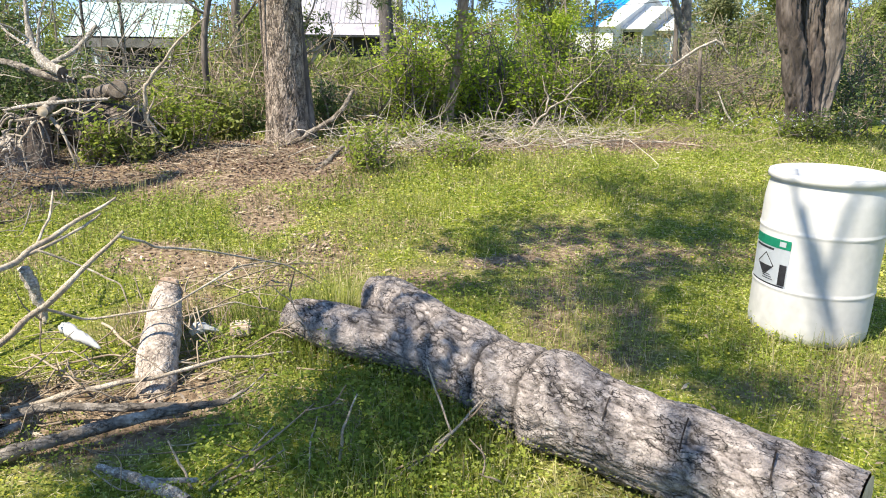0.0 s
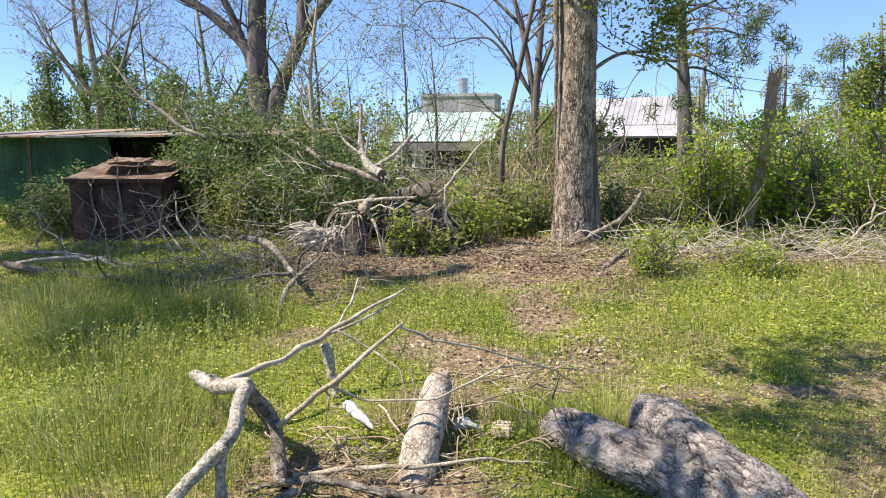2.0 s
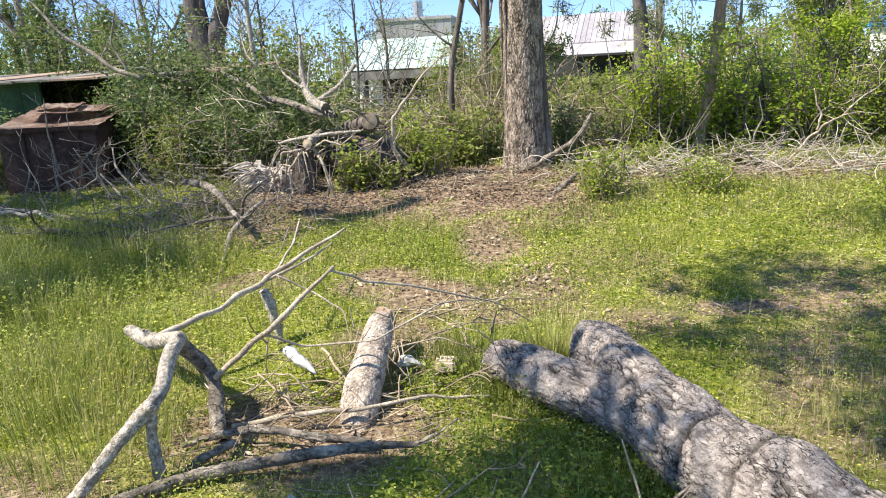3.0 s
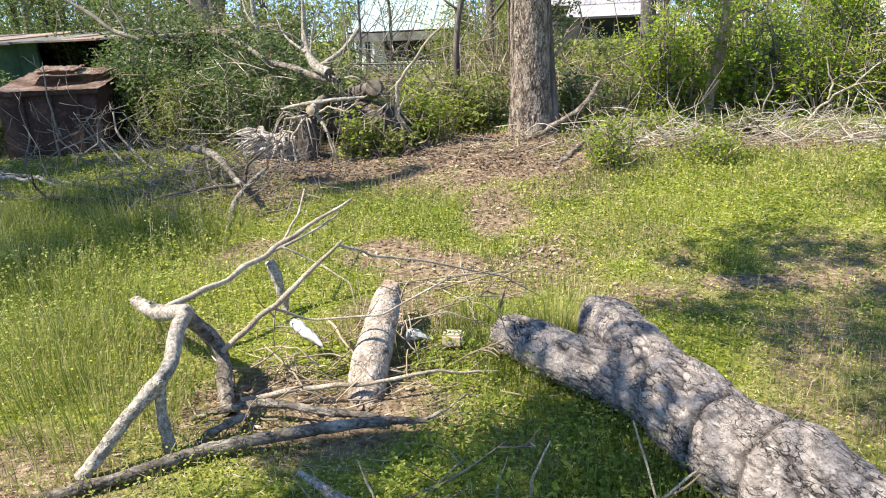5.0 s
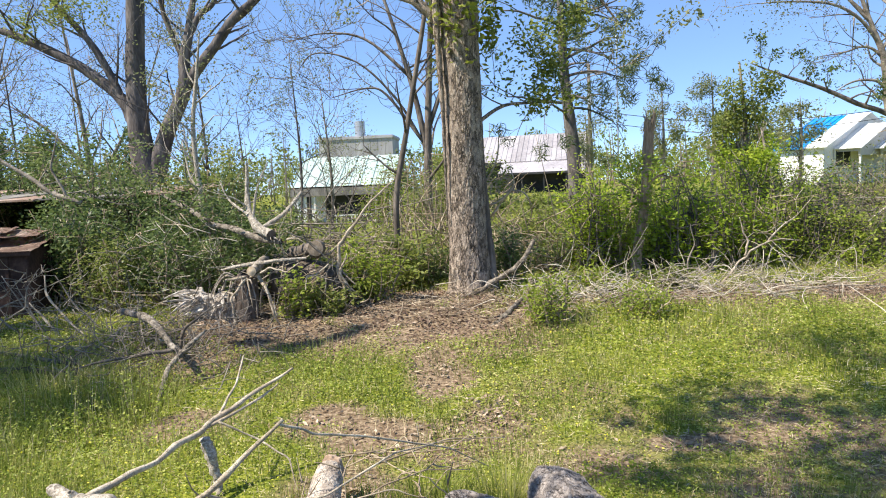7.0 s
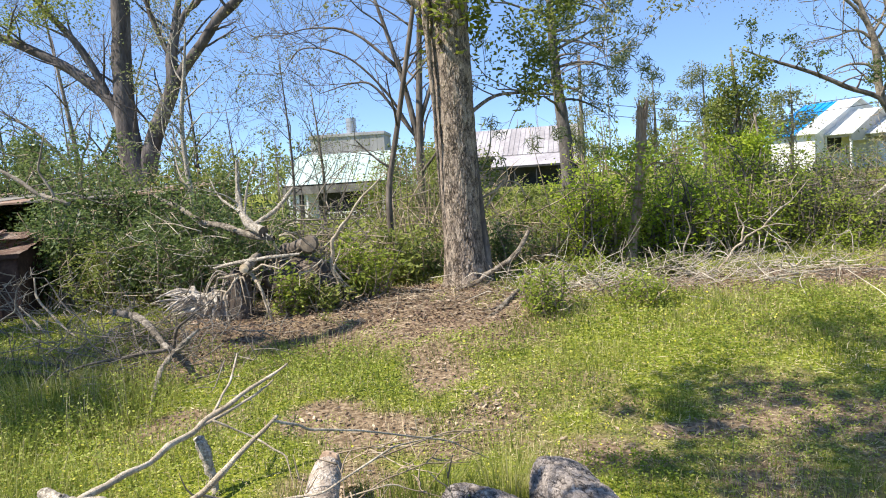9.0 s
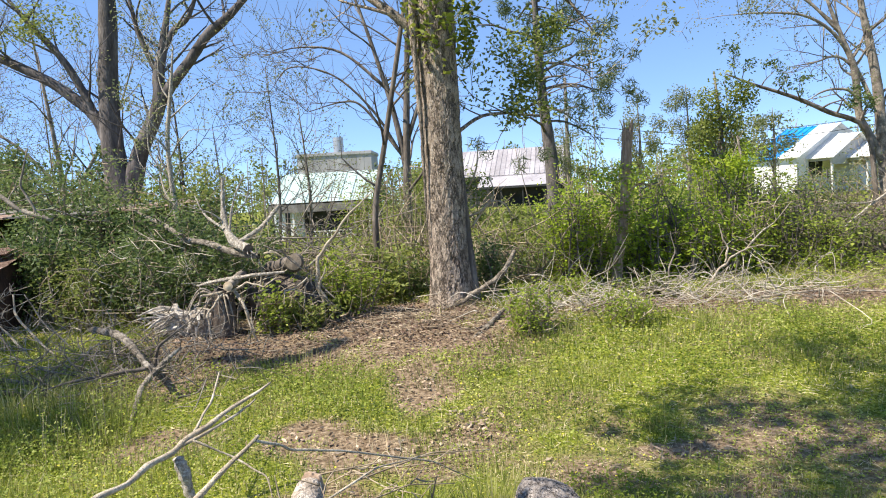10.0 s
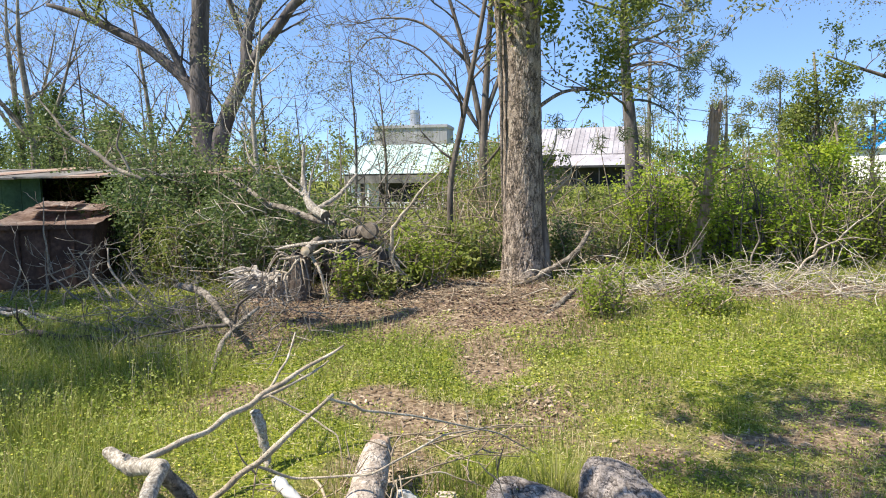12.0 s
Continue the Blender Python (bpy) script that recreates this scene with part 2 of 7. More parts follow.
M_WALLW = mat("white_boards", [(0.6, 0.6, 0.6), (0.74, 0.74, 0.73), (0.82, 0.82, 0.81)], 0.7, 1, 10, 0.2, 0.01)
M_WALLG = mat("grey_wall", [(0.36, 0.35, 0.34), (0.48, 0.47, 0.46)], 0.8, 1, 10, 0.2, 0.01)
# nearly black: porch shade over the boards is put into this colour
M_WALLSHADE = mat("shaded_dark_boards", [(0.03, 0.032, 0.034), (0.06, 0.062, 0.064)], 0.85, 1, 10, 0.2, 0.01)
M_WALLD = mat("dark_wall", [(0.085, 0.085, 0.08), (0.15, 0.145, 0.14)], 0.85, 1, 10, 0.2, 0.01)
M_BROWNB = mat("weathered_cladding", [(0.27, 0.265, 0.27), (0.36, 0.35, 0.355), (0.45, 0.44, 0.44)], 0.8, 0.5, 5, 0.2, 0.02, (1, 1, 0.15), objrand=0.12)
M_GREENW = mat("faded_green_boards", [(0.014, 0.036, 0.024), (0.03, 0.068, 0.042), (0.055, 0.105, 0.065)], 0.8, 2, 20, 0.3, 0.005)
M_GLASS = mat("dark_pane", [(0.02, 0.025, 0.03), (0.04, 0.045, 0.05)], 0.15, 1, 8, 0.02, 0.001, spec=0.5)
M_POLE = mat("pole_wood", [(0.14, 0.125, 0.11), (0.24, 0.215, 0.19)], 0.9, 3, 25, 0.3, 0.005, (1, 1, 0.2))
M_STEEL = mat("grey_steel", [(0.35, 0.36, 0.37), (0.5, 0.51, 0.52)], 0.45, 3, 20, 0.1, 0.002, metal=0.6)
M_OLDTIN = mat("old_roof_sheet", [(0.1, 0.09, 0.08), (0.2, 0.185, 0.17), (0.34, 0.32, 0.3)], 0.75, 1.5, 14, 0.3, 0.01, metal=0.2)
M_WIRE = mat("black_cable", [(0.02, 0.02, 0.02), (0.04, 0.04, 0.04)], 0.6, 5, 30, 0.1, 0.002)
M_BRICK = mat("pale_brick", [(0.5, 0.38, 0.29), (0.66, 0.54, 0.44)], 0.9, 12, 80, 0.5, 0.004)
M_BRICKR = mat("red_brick", [(0.22, 0.1, 0.075), (0.32, 0.155, 0.115), (0.42, 0.24, 0.18)], 0.9, 6, 40, 0.4, 0.006)
M_RUBBLE = mat("bleached_wood", [(0.12, 0.095, 0.075), (0.36, 0.315, 0.265), (0.66, 0.61, 0.54)], 0.92, 11, 50, 0.7, 0.01, island=0.3)
M_FLOWER = leaf_mat("yellow_petals", [(0.5, 0.46, 0.03), (0.66, 0.6, 0.06), (0.78, 0.72, 0.16)], trans=0.3)
M_PETAL = leaf_mat("white_petals", [(0.6, 0.6, 0.55), (0.75, 0.75, 0.7), (0.82, 0.82, 0.78)], trans=0.3)
M_MOSS = leaf_mat("vine_leaves", [(0.09, 0.12, 0.015), (0.2, 0.24, 0.03), (0.32, 0.35, 0.06)], trans=0.4)


def ground_material():
    m = bpy.data.materials.new("yard_ground")
    m.use_nodes = True
    n, l = m.node_tree.nodes, m.node_tree.links
    b = n["Principled BSDF"]
    b.inputs["Roughness"].default_value, b.inputs["Specular IOR Level"].default_value = 1.0, 0.1
    tc = n.new("ShaderNodeTexCoord")

    def noise_tex(scale, detail):
        t = n.new("ShaderNodeTexNoise")
        t.inputs["Scale"].default_value, t.inputs["Detail"].default_value = scale, detail
        l.new(tc.outputs["Object"], t.inputs[0])
        return t.outputs[0]

    def ramp(src, stops):
        r = n.new("ShaderNodeValToRGB")
        e = r.color_ramp.elements
        e[0].position, e[0].color = stops[0][0], (*stops[0][1], 1)
        e[1].position, e[1].color = stops[-1][0], (*stops[-1][1], 1)
        for p, c in stops[1:-1]:
            e.new(p).color = (*c, 1)
        l.new(src, r.inputs[0])
        return r.outputs[0]
    soil = ramp(noise_tex(26, 8), [(0.3, (0.09, 0.06, 0.038)), (0.5, (0.215, 0.155, 0.1)), (0.7, (0.37, 0.285, 0.195))])
    turf = ramp(noise_tex(34, 8), [(0.3, (0.07, 0.09, 0.012)), (0.5, (0.17, 0.2, 0.02)), (0.7, (0.33, 0.32, 0.07))])
    big = noise_tex(0.9, 5)
    at = n.new("ShaderNodeAttribute")
    at.attribute_name = "bare"
    s = n.new("ShaderNodeMath")
    s.operation = 'MULTIPLY_ADD'
    l.new(at.outputs["Fac"], s.inputs[0])
    s.inputs[1].default_value = 0.75
    l.new(big, s.inputs[2])
    k = n.new("ShaderNodeMapRange")
    k.inputs[1].default_value, k.inputs[2].default_value = 0.52, 0.72
    l.new(s.outputs[0], k.inputs[0])
    mx = n.new("ShaderNodeMix")
    mx.data_type = 'RGBA'
    l.new(k.outputs[0], mx.inputs[0])
    l.new(turf, mx.inputs[6]), l.new(soil, mx.inputs[7])
    l.new(mx.outputs[2], b.inputs["Base Color"])
    bp = n.new("ShaderNodeBump")
    bp.inputs["Strength"].default_value, bp.inputs["Distance"].default_value = 0.8, 0.03
    l.new(noise_tex(45, 6), bp.inputs["Height"])
    l.new(bp.outputs[0], b.inputs["Normal"])
    return m


# ---- mesh helpers ----
def raw(name, V, F, material, parent=None, label="", smooth=True):
    """One mesh object from vertices and faces of one size (numpy), under a parent if given."""
    V, F = np.asarray(V, dtype=np.float32), np.asarray(F, dtype=np.int32)
    me = bpy.data.meshes.new(name)
    k = F.shape[1]
    me.vertices.add(len(V))
    me.vertices.foreach_set("co", V.ravel())
    me.loops.add(F.size)
    me.loops.foreach_set("vertex_index", F.ravel())
    me.polygons.add(len(F))
    me.polygons.foreach_set("loop_start", np.arange(0, F.size, k, dtype=np.int32))
    me.polygons.foreach_set("use_smooth", np.full(len(F), smooth))
    me.update(calc_edges=True)
    me.validate()
    me.materials.append(material)
    ob = new(name, me)
    if parent is not None:
        ob.parent = parent
    if label:
        ob["label"] = label
    return ob


def part(name, bm, material, parent=None, label="", smooth=False):
    me = bpy.data.meshes.new(name)
    bm.to_mesh(me)
    bm.free()
    for p in me.polygons:
        p.use_smooth = smooth
    me.materials.append(material)
    ob = new(name, me)
    if parent is not None:
        ob.parent = parent
    if label:
        ob["label"] = label
    return ob


def thing(name, label, category, group="", kind="", at=(0, 0, 0), turn=0):
    ob = new(name)
    ob.empty_display_size = 0.1
    ob.matrix_world = pose(*at, 0, 0, turn)
    return tagged(ob, label, category, group, kind)


def box(cx, cy, cz, sx, sy, sz, bevel=0.0, rot=None, bm=None):
    """A box in a bmesh, centred at c with full sizes s, bevelled."""
    b = bmesh.new()
    bmesh.ops.create_cube(b, size=1)
    bmesh.ops.scale(b, vec=(sx, sy, sz), verts=b.verts)
    if bevel:
        bmesh.ops.bevel(b, geom=b.edges[:], offset=bevel, segments=2, affect='EDGES')
    if rot is not None:
        bmesh.ops.transform(b, matrix=rot, verts=b.verts)
    bmesh.ops.translate(b, vec=(cx, cy, cz), verts=b.verts)
    return b


def smooth_line(P, R, per=4):
    """Catmull-Rom through the points P with radii R."""
    P, R = np.asarray(P, float), np.asarray(R, float)
    if len(P) < 3 or per < 2:
        return P, R
    Q = np.vstack([2 * P[0] - P[1], P, 2 * P[-1] - P[-2]])
    out, rad = [], []
    for i in range(len(P) - 1):
        p0, p1, p2, p3 = Q[i:i + 4]
        for t in np.linspace(0, 1, per, endpoint=False):
            out.append(0.5 * (2 * p1 + (p2 - p0) * t + (2 * p0 - 5 * p1 + 4 * p2 - p3) * t * t + (3 * p1 - p0 - 3 * p2 + p3) * t ** 3))
            rad.append(R[i] * (1 - t) + R[i + 1] * t)
    return np.array(out + [P[-1]]), np.array(rad + [R[-1]])


def tube(P, R, sides=8, per=4, rough=0.0, close=True):
    """Vertices and quads of a tube along P with radii R; rough: uneven skin as a share of the radius."""
    P, R = smooth_line(P, R, per)
    n = len(P)
    T = np.gradient(P, axis=0)
    T /= np.linalg.norm(T, axis=1)[:, None] + 1e-9
    u = np.cross(T[0], (0.0, 0.0, 1.0) if abs(T[0][2]) < 0.9 else (1.0, 0.0, 0.0))
    u /= np.linalg.norm(u)
    rings = []
    a = np.linspace(0, 2 * np.pi, sides, endpoint=False)
    for i in range(n):
        u = u - T[i] * np.dot(u, T[i])
        u /= np.linalg.norm(u) + 1e-9
        v = np.cross(T[i], u)
        r = R[i] * (1 + rough * (RNG.random(sides) - 0.5) * 2) if rough else np.full(sides, R[i])
        rings.append(P[i] + np.outer(np.cos(a) * r, u) + np.outer(np.sin(a) * r, v))
    if close:
        rings = [np.repeat(P[:1], sides, 0) + (rings[0] - P[0]) * 0.02] + rings + [np.repeat(P[-1:], sides, 0) + (rings[-1] - P[-1]) * 0.02 + T[-1] * R[-1] * 0.4]
        n += 2
    V = np.vstack(rings)
    i, j = np.meshgrid(np.arange(n - 1), np.arange(sides), indexing="ij")
    k = (j + 1) % sides
    F = np.stack([i * sides + j, i * sides + k, (i + 1) * sides + k, (i + 1) * sides + j], -1).reshape(-1, 4)
    return V, F


def merge(items):
    V, F, n = [], [], 0
    for v, f in items:
        V.append(v)
        F.append(f + n)
        n += len(v)
    return np.vstack(V), np.vstack(F)


def leaf_quads(C, size, flat=0.0, aspect=0.5, spread=0.4):
    """A small diamond leaf at each centre C, at a random turn."""
    n = len(C)
    d = RNG.normal(size=(n, 3))
    d[:, 2] *= 1 - flat
    d /= np.linalg.norm(d, axis=1)[:, None]
    e = RNG.normal(size=(n, 3))
    e[:, 2] *= 1 - flat
    e -= d * np.sum(d * e, 1)[:, None]
    e /= np.linalg.norm(e, axis=1)[:, None] + 1e-9
    s = size * (1 + spread * (RNG.random((n, 1)) * 2 - 1))
    V = np.stack([C - d * s * 0.5, C + e * s * aspect * 0.5 + d * s * 0.05, C + d * s * 0.5, C - e * s * aspect * 0.5 + d * s * 0.05], 1).reshape(-1, 3)
    return V, np.arange(4 * n).reshape(-1, 4)


def ball(rnd, n, s):
    """Offsets spread evenly in a ball of radius s."""
    d = rnd.normal(size=(n, 3))
    d /= np.linalg.norm(d, axis=1)[:, None]
    return d * s * rnd.random((n, 1)) ** 0.4


def sm(x, a, b):
    t = np.clip((np.asarray(x, float) - a) / (b - a), 0, 1)
    return t * t * (3 - 2 * t)


def gz(x, y):
    """Height of the ground."""
    x, y = np.asarray(x, float), np.asarray(y, float)
    z = 0.36 * sm(y, 5.0, 9.6) + 0.12 * sm(y, 9.5, 14) + 0.15 * sm(y, 20, 70)
    z = z - 0.9 * sm(y, 16, 42) * sm(-x, -1, 7)
    return z + 0.018 * np.sin(1.7 * x + 0.6 * y) * np.sin(1.3 * y - 0.4 * x) + 0.008 * np.sin(5.1 * x) * np.sin(4.3 * y + 1)


def bare(x, y):
    """1 where leaves and soil lie bare, 0 in the turf."""
    x, y = np.asarray(x, float), np.asarray(y, float)
    w = 0.35 * np.sin(2.1 * x + 0.7) * np.sin(1.9 * y) + 0.35 * np.sin(5.3 * x + 1.1 * y) * np.sin(4.1 * y - 2.2 * x) + 0.25 * np.sin(11 * x + 3 * y) * np.sin(9 * y)
    a = np.exp(-(((x + 1.1) / 2.3) ** 2 + ((y - 8.45 - 0.08 * x) / 1.25) ** 2) ** 2)
    e = np.exp(-(((x - 3.2) / 2.6) ** 2 + ((y - 8.9) / 0.5) ** 2) ** 2) * 0.8
    out = np.maximum(0.85 * a, 0.8 * e)
    # worn spots: centre, half widths, strength
    for cx, cy, rx, ry, k in ((-0.15, 6.95, 0.25, 0.3, 0.9), (-0.1, 6.4, 0.32, 0.45, 1.0), (0.33, 5.65, 0.3, 0.5, 1.0), (-0.35, 5.25, 0.55, 0.36, 1.0), (-0.8, 5.55, 0.35, 0.3, 0.85), (0.05, 4.95, 0.3, 0.2, 0.7), (-2.5, 6.9, 0.6, 0.45, 0.6), (2.0, 4.0, 0.45, 0.5, 0.55), (0.9, 5.2, 0.8, 0.7, 0.32), (-1.95, 5.6, 0.4, 0.32, 0.9), (1.7, 5.2, 0.38, 0.14, 0.95), (1.85, 4.3, 0.4, 0.35, 0.5),
                              (-0.65, 3.4, 0.65, 0.35, 0.85), (-1.75, 2.8, 0.35, 0.22, 0.5), (2.9, 2.95, 0.6, 0.45, 0.6), (2.5, 5.4, 0.9, 0.5, 0.45), (2.3, 4.6, 0.6, 0.3, 0.5), (-0.4, 4.5, 0.4, 0.4, 0.6), (0.5, 7.2, 0.6, 0.3, 0.4)):
        out = np.maximum(out, 0.72 * k * np.exp(-(((x - cx) / rx) ** 2 + ((y - cy) / ry) ** 2) ** 1.4))
    return np.clip(out * (1 + w), 0, 1)


# ---- ground ----
def build_ground():
    gx = np.concatenate([-np.geomspace(400, 9, 26), np.linspace(-8.7, 10.7, 150), np.geomspace(11, 400, 26)])
    gy = np.concatenate([-np.geomspace(300, 3, 16), np.linspace(-2.5, 15, 150), np.geomspace(15.5, 900, 40)])
    X, Y = np.meshgrid(gx, gy, indexing="ij")
    Z = gz(X, Y)
    V = np.stack([X, Y, Z], -1).reshape(-1, 3)
    i, j = np.meshgrid(np.arange(len(gx) - 1), np.arange(len(gy) - 1), indexing="ij")
    m = len(gy)
    F = np.stack([i * m + j, (i + 1) * m + j, (i + 1) * m + j + 1, i * m + j + 1], -1).reshape(-1, 4)
    ob = raw("ground", V, F, ground_material())
    at = ob.data.attributes.new("bare", 'FLOAT', 'POINT')
    at.data.foreach_set("value", bare(X, Y).ravel().astype(np.float32))
    return tagged(ob, "yard ground of weedy turf with bare leafy soil", "ground", kind="structure")


build_ground()


# ---- trees ----
def grow(items, tips, p, d, r, length, depth, rnd, bend=0.25, kids=3, up=0.1, sides=6):
    """A branch from p along d, with its side branches."""
    pts, rad = [p], [r]
    q, e = p.copy(), d / np.linalg.norm(d)
    steps = 4
    for s in range(steps):
        e = e + rnd.normal(size=3) * bend * 0.5 + np.array([0, 0, up])
        e /= np.linalg.norm(e)
        q = q + e * length / steps
        pts.append(q.copy())
        rad.append(r * (1 - 0.62 * (s + 1) / steps))
    items.append(tube(pts, rad, sides if depth else max(3, sides - 2), 2, 0.06))
    if depth == 0:
        tips.append((q.copy(), e.copy()))
        tips.append(((pts[-2] + q) / 2, e.copy()))
        return
    for k in range(kids):
        f = 0.35 + 0.65 * (k + rnd.random()) / kids
        i = min(steps, int(f * steps + 0.5))
        side = rnd.normal(size=3)
        side -= e * np.dot(side, e)
        side /= np.linalg.norm(side) + 1e-9
        nd = e * 0.75 + side * (0.55 + 0.4 * rnd.random())
        grow(items, tips, pts[i].copy(), nd, max(0.006, rad[i] * 0.62), length * (0.6 + 0.2 * rnd.random()), depth - 1, rnd, bend, kids, up, max(4, sides - 1))


def tree(name, label, base, limbs, bark, seed, leaf=None, leaves=0, leaf_size=0.07, depth=3, kids=3, spread=0.16, up=0.06, group="", bend=0.25, length=2.0, sides=10, flat=0.0):
    """limbs: polylines (points, radii, twigs). Twigs grow from each limb; leaves sit at the tips."""
    rnd = np.random.default_rng(seed)
    t = thing(name, label, "tree", group, at=base)
    b = np.array(base, float)
    tips = []
    for which, (pts, rad, twigs) in enumerate(limbs):
        items = []
        P = np.array(pts, float) - b
        items.append(tube(P, rad, sides, 5, 0.05))
        S, R = smooth_line(P, rad, 5)
        for k in range(twigs):
            i = int(len(S) * (0.3 + 0.7 * (k + rnd.random()) / max(1, twigs)))
            i = min(len(S) - 1, i)
            tang = S[i] - S[max(0, i - 1)]
            tang /= np.linalg.norm(tang) + 1e-9
            side = rnd.normal(size=3)
            side[2] = abs(side[2]) * 0.4
            side /= np.linalg.norm(side)
            grow(items, tips, S[i].copy(), tang * 0.5 + side, min(0.032, max(0.008, R[i] * 0.5)), length * (0.7 + 0.6 * rnd.random()), depth - 1, rnd, bend, kids, up)
        V, F = merge(items)
        raw("limb" if which else "trunk", V, F, bark, t)
    if leaf is not None and leaves and tips:
        C = np.array([p for p, _ in tips])
        idx = rnd.integers(0, len(C), leaves)
        pts = C[idx] + ball(rnd, leaves, spread)
        V, F = leaf_quads(pts, leaf_size, flat)
        raw("crown", V, F, leaf, t, smooth=False)
    return t


def shrub(name, label, x, y, w, d, h, leaf, n, size, seed, bark=None, stems=14, group="", lean=0.3, category="shrub", low=0.0):
    """A shrub: thin stems fanning out of the ground, leaves in uneven clumps along them."""
    rnd = np.random.default_rng(seed)
    z0 = float(gz(x, y)) - 0.03
    t = thing(name, label, category, group, at=(x, y, z0))
    items, C = [], []
    for k in range(stems):
        a = np.array([(rnd.random() - 0.5) * w * 0.7, (rnd.random() - 0.5) * d * 0.7, 0])
        hh = h * (0.45 + 0.6 * rnd.random() ** 0.8)
        e = a * 1.3 + np.array([rnd.normal() * w * lean * 0.5, rnd.normal() * d * lean * 0.5, hh])
        mid = (a + e) / 2 + rnd.normal(size=3) * 0.08 * h
        r = 0.006 + 0.008 * rnd.random() + 0.004 * h
        items.append(tube([a, mid, e], [r, r * 0.7, r * 0.25], 5, 4))
        S, _ = smooth_line([a, mid, e], [1, 1, 1], 6)
        for _ in range(4):
            i = rnd.integers(4, len(S))
            tip = S[i] + rnd.normal(size=3) * np.array([0.22, 0.22, 0.16]) * h * 0.7
            tip[2] = max(tip[2], 0.05)
            items.append(tube([S[i], (S[i] + tip) / 2 + rnd.normal(size=3) * 0.03, tip], [r * 0.5, r * 0.35, r * 0.15], 4, 2))
            C += [tip, (S[i] + tip) / 2]
        if low:
            C.append(S[rnd.integers(0, 4)] + rnd.normal(size=3) * 0.1)
    V, F = merge(items)
    raw("stem_tangle", V, F, bark or M_TWIG, t)
    C = np.array(C)
    keep = rnd.integers(0, len(C), n)
    pts = C[keep] + ball(rnd, n, 0.2 * (0.5 + 0.4 * h))
    pts[:, 2] = np.abs(pts[:, 2] - 0.02) + 0.02
    V, F = leaf_quads(pts, size, 0.5)
    raw("foliage", V, F, leaf, t, smooth=False)
    return t


def lump_crown(t, centre, radii, lumps, n, size, leaf, rnd, bark=None, root=None, lump=0.3, name="crown", flat=0.3):
    """A crown of leaf clumps scattered through an ellipsoid, each on a thin limb from the root."""
    d = rnd.normal(size=(lumps, 3))
    d /= np.linalg.norm(d, axis=1)[:, None]
    C = np.array(centre) + d * np.array(radii) * rnd.random((lumps, 1)) ** 0.45
    if root is not None:
        items = []
        for c in C:
            r0 = np.array(root) + np.array([0, 0, (c[2] - root[2]) * 0.35 * rnd.random()])
            items.append(tube([r0, (r0 + c) / 2 + rnd.normal(size=3) * 0.1 * np.linalg.norm(c - r0), c], [0.012 + 0.01 * lump, 0.01, 0.004], 5, 3))
        raw("limb_spray", *merge(items), bark, t)
    w = rnd.random(lumps) ** 1.5 + 0.1
    pts = C[rnd.choice(lumps, n, p=w / w.sum())] + ball(rnd, n, lump)
    return raw(name, *leaf_quads(pts, size, flat), leaf, t, smooth=False)


def rebase(t, at):
    """Moves the thing's foot to a place, its meshes staying where they are."""
    for c in t.children:
        c.data.transform(Matrix.Translation(-Vector(at)))
    t.location = at


def P3(*p):
    """Points given as triples, each dropped from nothing but itself."""
    return [tuple(q) for q in p]


def bark_tube(name, P, R, parent, material, around, along, cell=0.05, deep=0.014, swell=(), label="", along_scale=0.5, wide=0.22, lump=0.012, rings=()):
    """A log whose bark is broken into plates: the cracks between them are sunk into the skin."""
    S, rad = smooth_line(P, R, along // (len(P) - 1))
    n = len(S)
    T = np.gradient(S, axis=0)
    T /= np.linalg.norm(T, axis=1)[:, None]
    u = np.cross(T[0], (0, 0, 1.0) if abs(T[0][2]) < 0.9 else (1.0, 0, 0))
    arc = np.concatenate([[0], np.cumsum(np.linalg.norm(np.diff(S, axis=0), axis=1))])
    V = np.zeros((n, around, 3))
    K = np.zeros((n, around), dtype=np.float32)
    for i in range(n):
        u = u - T[i] * np.dot(u, T[i])
        u /= np.linalg.norm(u)
        w = np.cross(T[i], u)
        for j in range(around):
            a = 2 * math.pi * j / around
            q = Vector((math.cos(a) * rad[i] / cell, math.sin(a) * rad[i] / cell, arc[i] / cell * along_scale))
            q += noise.noise_vector(q * 0.6) * 0.9
            dist, _ = noise.voronoi(q)
            crack = max(0.0, 1 - (dist[1] - dist[0]) / wide)
            crack *= min(1.0, max(0.0, 0.75 + 1.5 * noise.noise(q * 0.45)))
            K[i, j] = crack ** 1.3
            r = rad[i] - deep * crack ** 1.5 + lump * noise.noise(q * 0.25) + lump / 3 * noise.noise(q * 1.6)
            for s0, amp, wid in swell:
                r += amp * math.exp(-((arc[i] - s0) / wid) ** 2)
            for s0, slant, wid in rings:
                g = math.exp(-((arc[i] - s0 - slant * math.cos(a) - 0.012 * noise.noise(q * 0.4)) / wid) ** 2)
                r -= 0.016 * g
                K[i, j] = max(K[i, j], g)
            V[i, j] = S[i] + (u * math.cos(a) + w * math.sin(a)) * r
    i, j = np.meshgrid(np.arange(n - 1), np.arange(around), indexing="ij")
    k = (j + 1) % around
    F = np.stack([i * around + j, i * around + k, (i + 1) * around + k, (i + 1) * around + j], -1).reshape(-1, 4)
    ob = raw(name, V.reshape(-1, 3), F, material, parent, label)
    ob.data.attributes.new("fissure", 'FLOAT', 'POINT').data.foreach_set("value", K.ravel())
    return ob


